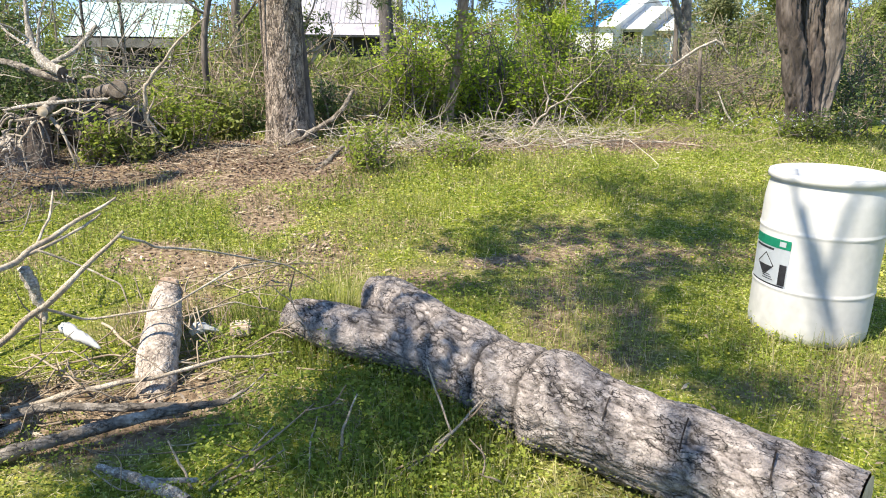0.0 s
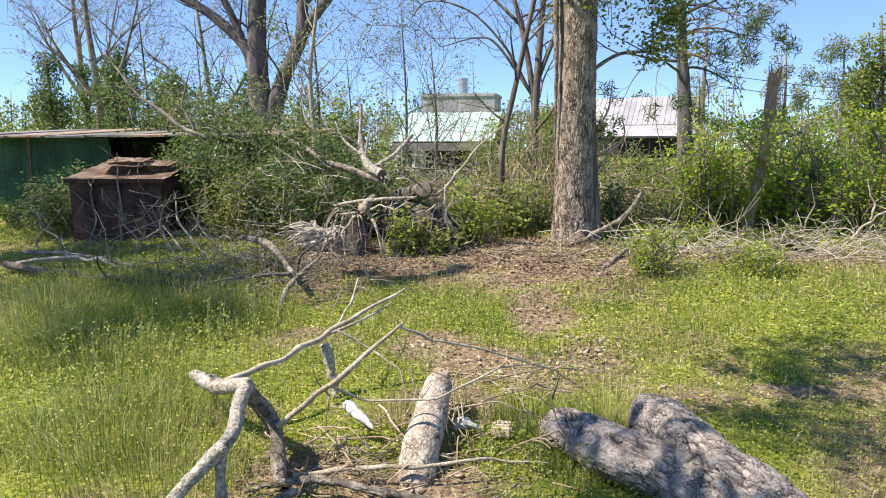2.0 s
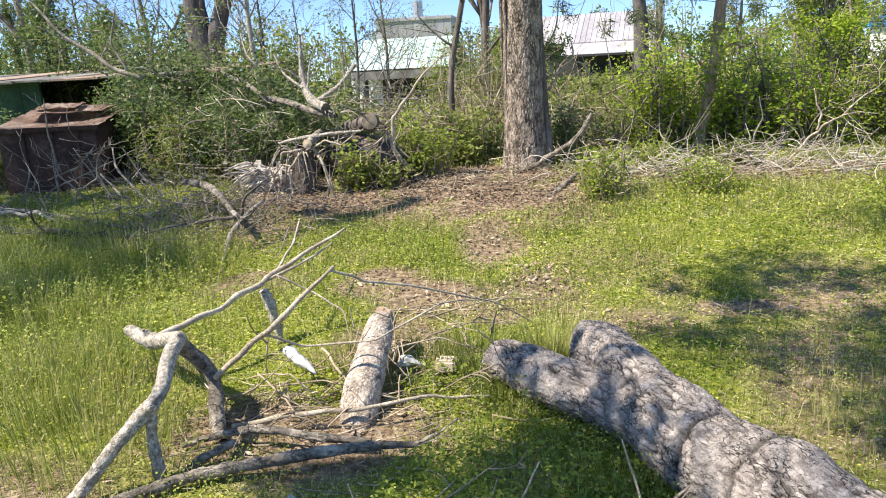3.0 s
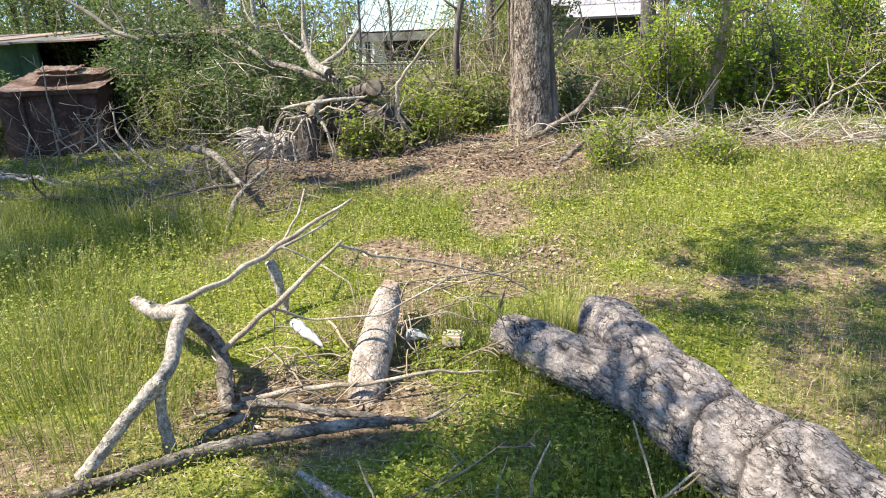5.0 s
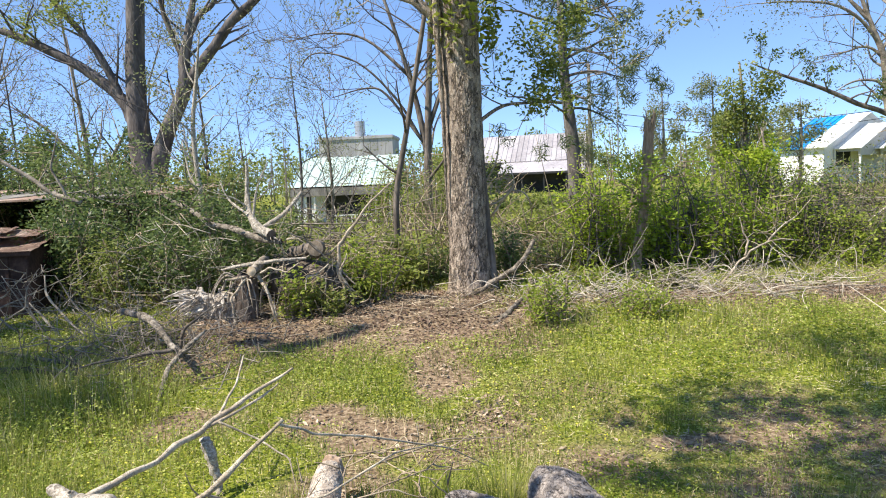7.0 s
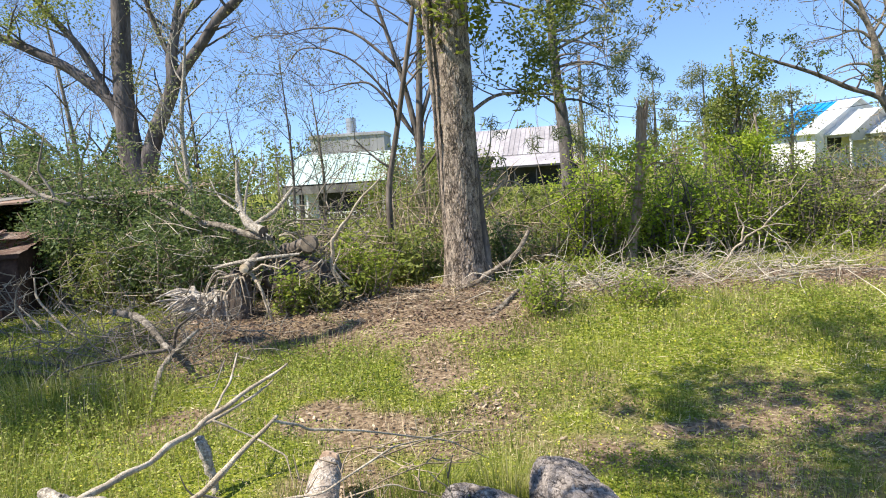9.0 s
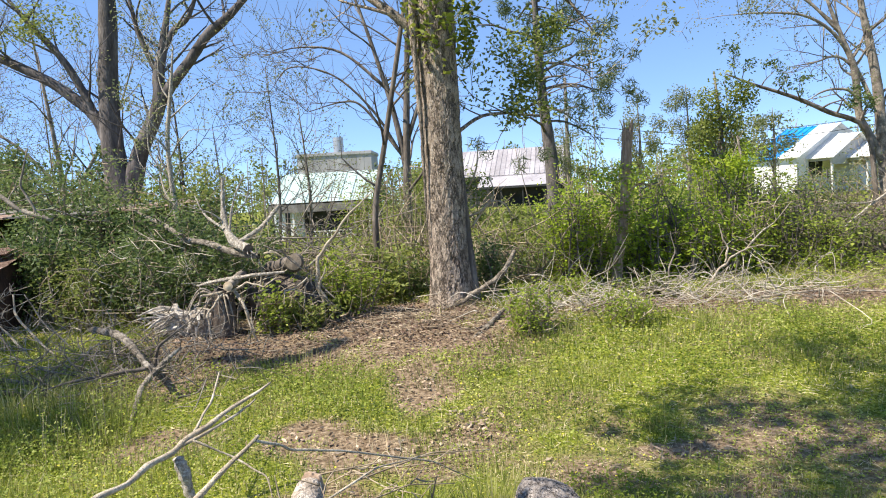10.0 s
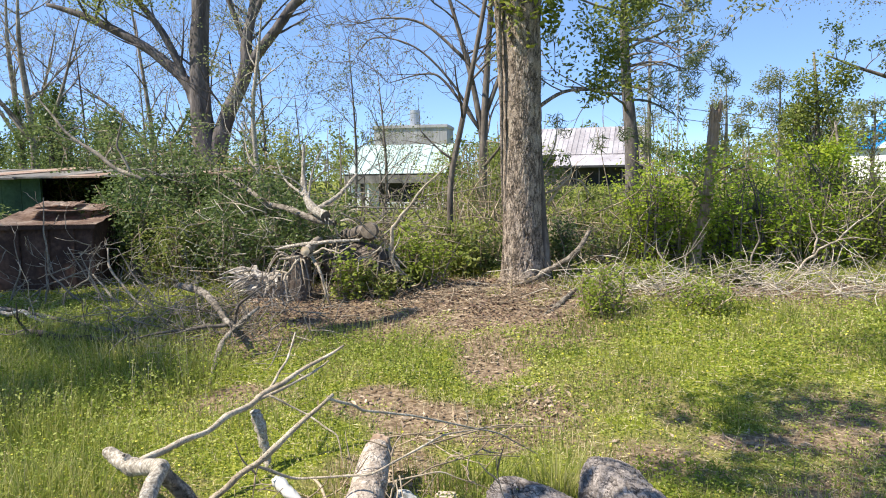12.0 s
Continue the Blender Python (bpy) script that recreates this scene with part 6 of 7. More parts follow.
def bent_sheet(w, d, thick, sag, seed):
    """A thin sheet with dents and a ragged edge."""
    rnd = np.random.default_rng(seed)
    b = bmesh.new()
    nx, ny = 14, 8
    g = [[b.verts.new((w * (i / nx - 0.5) + (rnd.normal() * 0.012 if j in (0, ny) else 0), d * (j / ny - 0.5) + (rnd.normal() * 0.014 if i in (0, nx) else 0),
                       -sag * math.sin(math.pi * i / nx) * math.sin(math.pi * j / ny) + rnd.normal() * 0.006)) for j in range(ny + 1)] for i in range(nx + 1)]
    for i in range(nx):
        for j in range(ny):
            b.faces.new((g[i][j], g[i + 1][j], g[i + 1][j + 1], g[i][j + 1]))
    bmesh.ops.solidify(b, geom=b.faces[:], thickness=thick)
    return b


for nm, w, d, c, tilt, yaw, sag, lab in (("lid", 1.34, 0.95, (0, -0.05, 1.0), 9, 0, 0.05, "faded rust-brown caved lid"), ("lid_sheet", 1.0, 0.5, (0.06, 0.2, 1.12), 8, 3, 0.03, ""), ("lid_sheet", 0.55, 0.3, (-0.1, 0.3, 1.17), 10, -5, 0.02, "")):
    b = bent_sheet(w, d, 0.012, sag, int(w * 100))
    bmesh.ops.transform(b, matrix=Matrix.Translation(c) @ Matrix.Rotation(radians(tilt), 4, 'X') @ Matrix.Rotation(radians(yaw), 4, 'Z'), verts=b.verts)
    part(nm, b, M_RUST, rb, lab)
part("lid_edge", box(0.0, -0.5, 0.9, 1.3, 0.02, 0.06, 0.006), M_RUSTSHADE, rb)


# ---- cut wood pile on the left ----
branch("cut_limb", "pale sawn limb leaning up out of the pile", [
    ([(-2.22, 8.6, 1.24), (-2.45, 8.75, 1.36), (-2.58, 8.9, 1.6), (-2.6, 9.0, 2.1)], [0.062, 0.048, 0.032, 0.012]),
    ([(-2.35, 8.7, 1.32), (-2.1, 8.8, 1.48), (-1.9, 8.9, 1.72)], [0.028, 0.026, 0.022]),
    ([(-2.55, 8.8, 1.48), (-2.85, 9.0, 1.66), (-3.0, 9.1, 1.9)], [0.018, 0.013, 0.005]),
    # cut face in dark bark: shade painted onto the sawn end
    ([(-2.5, 8.8, 1.4), (-2.45, 8.9, 1.8), (-2.3, 8.9, 2.1)], [0.018, 0.012, 0.005])], M_LICHEN, twigs=3, reach=0.35, bark=0.03, face=M_BARKD, cut=[((-2.205, 8.58, 1.23), (0.6, -0.7, -0.4), 0.06)])
branch("cut_limb", "long grey limb slanting over the pile", [
    ([(-2.1, 8.6, 1.15), (-2.45, 8.75, 1.2), (-2.8, 8.9, 1.32), (-3.2, 9.2, 1.37), (-3.6, 9.5, 1.56), (-4.0, 9.9, 1.66), (-4.4, 10.2, 1.84)], [0.034, 0.042, 0.034, 0.036, 0.03, 0.028, 0.012])], M_GREYW, twigs=5, reach=0.3, bark=0.03)
branch("sawn_log", "sawn log with a pale round end", [
    ([(-1.66, 8.5, 1.07), (-1.72, 8.8, 1.04), (-2.2, 9.3, 0.95)], [0.088, 0.09, 0.08])], M_BARKM, "log", face=M_CUTSHADE, cut=[((-1.66, 8.482, 1.07), (0.1, -1, 0.08), 0.09)])
branch("cut_limb", "pale debarked limb lying across the pile", [
    ([(-1.72, 8.3, 0.98), (-2.1, 8.25, 0.96), (-2.45, 8.35, 0.92), (-2.8, 8.5, 0.85)], [0.017, 0.021, 0.022, 0.015])], M_LICHEN, bark=0.02)
branch("cut_limb", "limb stub with a round sawn end", [
    ([(-2.3, 8.13, 0.87), (-2.32, 8.4, 0.90), (-2.40, 8.9, 0.92)], [0.05, 0.05, 0.045])], M_BARKG, cut=[((-2.3, 8.115, 0.87), (0.1, -1, 0.05), 0.052)])
dst = thing("stump", "dark rotten stump with bleached exposed roots", "stump", at=(-2.5, 8.42, 0.28))
bark_tube("stem", [(0, 0, -0.08), (0, 0, 0.12), (0.02, 0, 0.35), (0.0, 0.02, 0.5), (0, 0.02, 0.52)], [0.2, 0.15, 0.13, 0.12, 0.02], dst, M_BARKD, 60, 80, 0.04, 0.014)
rr = np.random.default_rng(64)
for k in range(9):
    a = math.pi + math.pi * (k + rr.random()) / 9
    ca, sa = math.cos(a), math.sin(a)
    L = 0.22 + 0.2 * rr.random()
    h = 0.5 - 0.15 * rr.random()
    V, F = tube([(0.08 * ca, 0.08 * sa, h), (L * ca * 0.7, L * sa * 0.6, h + 0.04 + 0.06 * rr.random()), (L * ca * 1.1, L * sa * 0.8, h - 0.12), (L * ca * (1.0 + 0.3 * rr.random()), L * sa * 0.8, h - 0.2 - 0.15 * rr.random())], [0.012, 0.011, 0.009, 0.004], 6, 4, 0.15)
    raw("root", V, F, M_DEAD if k % 2 else M_BARKG, dst)
for pts, rad in (([(-2.3, 8.3, 0.8), (-2.15, 8.1, 0.7), (-2.05, 8.05, 0.4), (-2.0, 8.1, 0.25)], [0.018, 0.017, 0.013, 0.007]), ([(-2.4, 8.2, 0.78), (-2.5, 8.0, 0.6), (-2.45, 7.95, 0.3)], [0.015, 0.012, 0.007]),
                 ([(-2.4, 8.2, 0.8), (-2.6, 8.1, 0.78), (-2.65, 8.1, 0.65), (-2.45, 8.05, 0.62)], [0.015, 0.014, 0.012, 0.007]), ([(-2.3, 8.2, 0.8), (-2.1, 8.15, 0.9), (-1.9, 8.1, 0.85), (-1.75, 8.1, 0.95)], [0.012, 0.011, 0.009, 0.005]),
                 ([(-1.37, 8.6, 0.32), (-1.37, 8.6, 0.6), (-1.44, 8.6, 0.84), (-1.41, 8.6, 1.09), (-1.29, 8.6, 1.25), (-1.02, 8.6, 1.57), (-0.72, 8.6, 1.82)], [0.02, 0.021, 0.022, 0.022, 0.018, 0.013, 0.006]), ([(-1.25, 8.6, 0.45), (-1.4, 8.55, 0.75), (-1.3, 8.5, 1.0)], [0.018, 0.015, 0.006])):
    branch("crooked_branch", "crooked bleached branch in the wood pile", [(pts, rad)], M_DEAD, group="pile branches")
dk = thing("rotting_log", "thick dark rotting log half hidden by leaves", "log", at=(-1.9, 9.05, 0.28))
bark_tube("stem", [(0.42, -0.28, 0.2), (0.36, -0.24, 0.24), (0.2, -0.12, 0.28), (-0.5, 0.4, 0.32), (-1.2, 0.95, 0.36)], [0.05, 0.2, 0.3, 0.31, 0.28], dk, M_BARKD, 60, 60, 0.06, 0.015)
rc = thing("rotten_wood_heap", "torn bleached stump of fibrous rotten wood", "wood heap", at=(-3.0, 8.4, 0.28))
rw = np.random.default_rng(61)
# shredded fibres fanning out of a torn butt
for k in range(90):
    f = rw.random()
    a = np.array([0.3 - 0.3 * rw.random(), 0.05 * rw.normal(), 0.06 + 0.2 * rw.random()])
    e = np.array([-0.4 + 0.75 * f, -0.1 + 0.12 * rw.normal(), 0.02 + 0.32 * rw.random()])
    m = (a + e) / 2 + np.array([0, 0, 0.1 * rw.random()])
    V, F = tube([a, m, e], [0.016, 0.014 + 0.012 * rw.random(), 0.004], 5, 3, 0.3)
    raw("splinter", V, F, M_RUBBLE, rc, smooth=False)
V, F = tube([(0.42, 0.02, 0.1), (0.2, 0.02, 0.16), (-0.15, 0.02, 0.14), (-0.3, 0, 0.08)], [0.1, 0.15, 0.13, 0.03], 14, 5, 0.2)
raw("torn_butt", V, F, M_RUBBLE, rc, smooth=False)

# pale bent sticks over the pile
rp = np.random.default_rng(62)
for k in range(11):
    x, z = rp.uniform(-2.75, -1.2), rp.uniform(0.5, 1.2)
    x = x if k % 3 else -0.3 + 0.7 * x
    p = np.array([x, 8.3 + 0.5 * rp.random(), z])
    d = np.array([rp.normal() * 0.25, rp.normal() * 0.1, rp.normal() * 0.18])
    pts = [tuple(p - d), tuple(p - d * 0.3 + rp.normal(size=3) * 0.05), tuple(p + d * 0.4 + rp.normal(size=3) * 0.06), tuple(p + d + rp.normal(size=3) * 0.05)]
    branch("crooked_branch", "crooked bleached branch in the wood pile", [(pts, [0.009, 0.008, 0.007, 0.003])], M_DEAD if k % 2 else M_BARKG, group="pile branches", sides=6, twigs=1, reach=0.2)

# branch on the ground, dead branch at the trunk
branch("dead_branch", "thick pale dead branch propped against the trunk", [
    ([(0.3, 9.2, 0.5), (0.5, 9.15, 0.6), (0.7, 9.1, 0.75), (0.88, 9.1, 1.03)], [0.032, 0.032, 0.03, 0.022]),
    ([(0.32, 9.2, 0.5), (0.2, 9.1, 0.42), (-0.05, 9.05, 0.36)], [0.032, 0.022, 0.012])], M_GREYW, bark=0.025)
branch("dead_branch", "pale dead branch lying on leaf litter", [
    ([(0.72, 8.75, 0.39), (0.58, 8.4, 0.33), (0.47, 8.1, 0.28), (0.3, 7.76, 0.21)], [0.022, 0.028, 0.03, 0.024]),
    ([(0.5, 8.2, 0.3), (0.1, 8.0, 0.22), (-0.3, 7.85, 0.18)], [0.016, 0.012, 0.006])], M_GREYW, bark=0.03)
branch("dead_branch", "crooked pale dead limb lying over tall grass", [
    ([(-3.75, 7.9, 0.5), (-3.45, 7.5, 0.56), (-3.0, 7.1, 0.57), (-2.72, 6.8, 0.5), (-2.55, 6.65, 0.4)], [0.025, 0.032, 0.036, 0.034, 0.028]),
    ([(-2.25, 6.75, 0.5), (-2.32, 6.6, 0.42), (-2.42, 6.4, 0.28), (-2.42, 6.25, 0.19), (-2.3, 5.85, 0.03)], [0.01, 0.025, 0.025, 0.023, 0.018], M_GREYW),
    ([(-2.55, 6.65, 0.4), (-2.42, 6.55, 0.36), (-2.36, 6.5, 0.34)], [0.026, 0.022, 0.016], M_GREYW)], M_GREYW, bark=0.03)
branch("dead_branch", "bushy dead twig lying over tall grass", [
    ([(-2.5, 6.6, 0.36), (-2.75, 6.5, 0.34), (-3.1, 6.45, 0.3), (-3.5, 6.5, 0.2)], [0.02, 0.016, 0.012, 0.005])], M_BARKM, twigs=7, reach=0.4)
branch("dead_branch", "bushy dead twig standing in tall grass", [
    ([(-2.6, 6.8, 0.2), (-2.5, 6.85, 0.5), (-2.2, 6.9, 0.72)], [0.018, 0.014, 0.005])], M_BARKM, twigs=7, reach=0.4)
# dark bark chosen so the shade over this limb sits in its colour
branch("dead_branch", "dark rotting limb in tall grass, shade kept in its bark", [
    ([(-6.2, 7.0, 0.24), (-5.2, 6.9, 0.18), (-4.3, 6.75, 0.16), (-3.4, 6.7, 0.1)], [0.045, 0.042, 0.034, 0.018])], M_BARKD, twigs=5, reach=0.35)
branch("dead_branch", "long thin branch lying in tall grass", [
    ([(-6.4, 7.5, 0.3), (-5.5, 7.4, 0.3), (-4.3, 7.07, 0.22), (-3.0, 6.7, 0.15), (-2.4, 6.5, 0.1)], [0.03, 0.026, 0.02, 0.015, 0.008])], M_BARKM, twigs=7, reach=0.4)


branch("dead_branch", "forked pale dead branch rising from the brush pile", [
    ([(3.05, 9.25, 0.3), (3.2, 9.3, 0.46), (3.32, 9.3, 0.62), (3.48, 9.3, 0.78), (3.7, 9.35, 0.88), (3.92, 9.4, 1.09), (4.1, 9.45, 1.2), (4.31, 9.5, 1.42)], [0.014, 0.015, 0.014, 0.013, 0.011, 0.008, 0.006, 0.003]),
    ([(3.42, 9.3, 0.73), (3.46, 9.3, 0.9), (3.4, 9.3, 1.02), (3.36, 9.3, 1.2)], [0.013, 0.012, 0.009, 0.004]),
    ([(3.7, 9.35, 0.88), (3.85, 9.3, 0.92), (4.05, 9.25, 0.9)], [0.009, 0.007, 0.003])], M_DEAD, twigs=5, reach=0.3)
branch("dead_branch", "thin dead branch standing in the brush pile", [
    ([(2.7, 9.2, 0.4), (2.72, 9.2, 0.7), (2.8, 9.2, 0.9), (2.75, 9.2, 1.15)], [0.012, 0.011, 0.008, 0.004])], M_BARKG)
branch("dead_branch", "long pale stick lying along the brush pile", [
    ([(1.55, 8.35, 0.38), (2.1, 8.6, 0.5), (2.5, 8.9, 0.55)], [0.013, 0.011, 0.006])], M_BARKG)
branch("dead_branch", "long thin branch lying on the grass", [
    ([(3.3, 8.6, 0.36), (4.3, 8.9, 0.4), (5.0, 8.9, 0.36), (5.7, 8.5, 0.3)], [0.014, 0.013, 0.01, 0.005])], M_DEAD)
branch("dead_branch", "broken pale branch arching over the brush", [
    ([(5.7, 11.0, 0.95), (6.18, 11.0, 1.33), (6.58, 11.0, 1.59), (6.87, 11.0, 1.7), (7.11, 11.0, 1.5)], [0.014, 0.017, 0.02, 0.022, 0.018]),
    ([(6.18, 11.0, 1.33), (5.9, 10.9, 1.3), (5.5, 10.9, 1.32)], [0.01, 0.008, 0.004])], M_LICHEN, twigs=4, reach=0.35)
post = thing("fence_post", "thin old wooden post standing in the brush", "post", at=(6.66, 11.0, 0.4))
raw("shaft", *tube([(0.01, 0, -0.1), (0, 0, 0.4), (-0.05, 0, 1.14)], [0.035, 0.032, 0.03], 8, 4, 0.12), M_BARKM, post)
branch("dead_branch", "pale stick leaning in front of the old post", [
    ([(6.5, 10.2, 0.95), (6.62, 10.1, 0.62), (6.8, 10.0, 0.36)], [0.01, 0.016, 0.014])], M_LICHEN)
for pts, rad in (([(-3.95, 8.0, 0.2), (-4.3, 8.0, 0.55), (-4.55, 8.05, 0.9)], [0.012, 0.01, 0.005]), ([(-5.0, 8.0, 0.25), (-5.4, 8.0, 0.6), (-5.45, 8.0, 1.1), (-5.5, 8.1, 1.5)], [0.014, 0.012, 0.009, 0.005]), ([(-5.9, 7.95, 0.3), (-5.75, 7.95, 0.65), (-5.85, 8.0, 1.0)], [0.012, 0.009, 0.004]), ([(-5.4, 7.95, 0.6), (-5.1, 7.95, 0.7), (-4.85, 8.0, 0.95)], [0.009, 0.007, 0.004]), ([(-4.6, 7.9, 0.2), (-4.85, 7.95, 0.6), (-5.0, 8.0, 0.85)], [0.011, 0.009, 0.004])):
    branch("bare_twig", "bare forked grey twig before the rusted bin", [(pts, rad)], M_BARKG, "twig", "twigs by the bin", sides=6, twigs=4, reach=0.28)
rk = np.random.default_rng(65)
for k in range(6):
    x = -6.6 + 0.4 * k + 0.1 * rk.normal()
    p = np.array([x, 8.0 + 0.1 * rk.normal(), 0.22])
    pts = [tuple(p)]
    lean = 0.12 * rk.normal()
    for q in range(4):
        p = p + np.array([lean + 0.1 * rk.normal(), 0.03 * rk.normal(), 0.13 + 0.1 * rk.random()])
        pts.append(tuple(p))
    branch("bare_twig", "bare forked grey twig before the rusted bin", [(pts, [0.011, 0.01, 0.009, 0.007, 0.004])], M_BARKG, "twig", "twigs by the bin", sides=6, twigs=2, reach=0.28)
branch("dead_branch", "pale crooked limb lying before the rusted bin", [
    ([(-6.1, 7.0, 0.24), (-5.6, 7.25, 0.3), (-5.2, 7.3, 0.3), (-4.8, 7.15, 0.2)], [0.022, 0.026, 0.024, 0.012])], M_LICHEN, twigs=3, reach=0.35)
for pts in ([(-4.85, 8.3, 0.88), (-4.78, 8.2, 0.68), (-4.44, 8.0, 0.43), (-4.06, 7.8, 0.2)], [(-4.78, 7.9, 0.62), (-4.6, 7.9, 0.41), (-4.42, 7.88, 0.17)]):
    branch("pale_stick", "straight pale dead stick leaning in the weeds", [(pts, [0.01, 0.014, 0.015, 0.012][:len(pts)])], M_DEAD, sides=7)
branch("hanging_limb", "broken pale limb hanging over the shed roof", [
    ([(-5.4, 10.0, 1.7), (-5.9, 10.0, 1.9), (-6.6, 10.0, 2.4), (-7.1, 10.0, 3.0)], [0.035, 0.03, 0.022, 0.01]),
    ([(-5.6, 10.0, 1.78), (-5.8, 10.0, 2.2), (-5.65, 10.0, 2.7)], [0.02, 0.016, 0.008])], M_BARKG, twigs=8, reach=0.8)


# ---- brush: thin twigs in heaps ----
def twig_heap(name, label, n, centre, size, height, thick, length, seed, material=None, upright=0.25):
    rnd = np.random.default_rng(seed)
    items = []
    for k in range(n):
        x, y = centre[0] + rnd.normal() * size[0] * 0.5, centre[1] + rnd.normal() * size[1] * 0.5
        p = np.array([x, y, float(gz(x, y)) + rnd.random() ** 1.5 * height])
        a = rnd.random() * 6.283
        L = length * (0.4 + rnd.random())
        d = np.array([math.cos(a), math.sin(a) * 0.6, rnd.normal() * upright])
        d *= L / np.linalg.norm(d)
        q = p + d * 0.5 + rnd.normal(size=3) * L * 0.16
        e = p + d + np.array([0, 0, rnd.random() * upright * L * 0.6])
        for s in (q, e):
            s[2] = max(s[2], float(gz(s[0], s[1])) + 0.01)
        r = thick * (0.4 + rnd.random())
        items.append(tube([p, q, e], [r, r * 0.8, r * 0.3], 4, 3))
        if rnd.random() < 0.6:
            f = q + (e - q) * 0.5 + rnd.normal(size=3) * L * 0.25
            items.append(tube([q, (q + f) / 2 + rnd.normal(size=3) * 0.02, f], [r * 0.6, r * 0.5, r * 0.2], 4, 2))
    ob = raw(name, *merge(items), material or M_TWIG)
    return tagged(ob, label, "brush pile", kind="stuff")


twig_heap("brush_pile", "heap of dry grey-brown cut twigs", 190, (1.4, 8.85), (1.1, 0.65), 0.22, 0.0048, 0.46, 60, M_BLEACH, upright=0.35)
twig_heap("brush_pile", "heap of dry grey-brown cut twigs", 290, (3.0, 8.9), (1.8, 0.7), 0.26, 0.0048, 0.48, 61, M_BLEACH, upright=0.42)
twig_heap("brush_pile", "low scatter of dry twigs", 130, (5.2, 9.1), (1.6, 0.7), 0.12, 0.0045, 0.45, 62, M_TWIG)
twig_heap("brush_pile", "tangle of bare twigs before the rusted bin", 45, (-5.2, 8.05), (1.5, 0.4), 0.4, 0.005, 0.5, 63, M_BARKG, upright=0.8)
twig_heap("brush_pile", "tangle of bare pale twigs over the wood pile", 170, (-1.55, 9.3), (0.8, 0.7), 0.75, 0.006, 0.5, 64, upright=0.5)
twig_heap("brush_pile", "scattered dead twigs among tall weeds", 330, (-3.1, 7.2), (1.3, 0.9), 0.34, 0.0048, 0.42, 65, M_BARKG, upright=0.5)
twig_heap("brush_pile", "brown heap of storm brush beside the thicket", 420, (6.6, 11.3), (1.5, 0.7), 0.95, 0.006, 0.5, 71, M_BARKM, upright=0.35)
twig_heap("brush_pile", "grey heap of brush beyond the thicket", 420, (7.6, 13.3), (2.5, 1.0), 0.85, 0.008, 0.6, 66, upright=0.35)
twig_heap("brush_pile", "small twigs and bark bits round the stump", 150, (-0.6, 3.6), (0.8, 0.5), 0.08, 0.004, 0.3, 67)
twig_heap("brush_pile", "small twigs strewn over leaf litter", 480, (-0.9, 8.6), (2.2, 0.9), 0.04, 0.005, 0.3, 68, upright=0.1)
twig_heap("brush_pile", "tangle of bare twigs behind the trunk", 260, (0.3, 11.0), (1.6, 0.8), 0.8, 0.008, 0.8, 69, upright=0.6)
twig_heap("brush_pile", "grey tangle of bare branches behind the wood pile", 170, (-2.2, 11.4), (1.3, 0.9), 1.1, 0.009, 0.9, 72, M_BARKG, upright=0.6)
twig_heap("brush_pile", "thin pale twigs caught in the leafy heap", 120, (-3.3, 8.65), (1.3, 0.2), 1.1, 0.0045, 0.42, 73, M_BLEACH, upright=0.5)


# ---- far woods ----
def far_woods():
    rnd = np.random.default_rng(70)
    items, C = [], []
    for k in range(800):
        a = radians(-75 + 150 * rnd.random())
        r = 100 + 80 * rnd.random()
        x, y = r * math.sin(a), r * math.cos(a)
        h = 5.5 + 5.5 * rnd.random()
        items.append(tube([(x, y, -0.5), (x + rnd.normal() * 0.3, y, h * 0.5), (x, y, h)], [0.16, 0.12, 0.03], 5, 2))
        for m in range(10):
            C.append((x + rnd.normal() * 1.6, y + rnd.normal() * 1.6, h * (0.1 + 0.85 * rnd.random())))
    C = np.array(C)
    raw_t = raw("far_tree_trunks", *merge(items), M_BARKG)
    tagged(raw_t, "distant grey tree trunks along the skyline", "trees", kind="stuff")
    n = 150000
    pts = C[rnd.integers(0, len(C), n)] + ball(rnd, n, 1.2)
    tagged(raw("far_tree_crowns", *leaf_quads(pts, 0.56), M_LEAFM, smooth=False), "distant green tree crowns along the skyline", "trees", kind="stuff")
    # undergrowth between yard and houses
    n = 30000
    x, y = rnd.uniform(-22, 30, n), 15 + 30 * rnd.random(n) ** 1.4
    keep = np.sin(x * 0.8 + 2) * np.sin(y * 0.6) + 0.3 * rnd.normal(size=n) > 0.1
    x, y = x[keep], y[keep]
    pts = np.stack([x, y, gz(x, y) + np.abs(rnd.normal(size=len(x))) * 0.35], 1)
    tagged(raw("undergrowth", *leaf_quads(pts, 0.16), M_LEAFM, smooth=False), "weedy undergrowth in the field beyond the yard", "undergrowth", kind="stuff")


far_woods()


# ---- turf ----
def scatter(n, rmax=11.5, rnd=None, power=1.0):
    """Places over the yard, denser towards the near ground."""
    r = 1.0 + rmax * rnd.random(n) ** power
    a = rnd.uniform(-62, 62, n) * math.pi / 180
    return 0.4 + r * np.sin(a), 0.4 + r * np.cos(a)


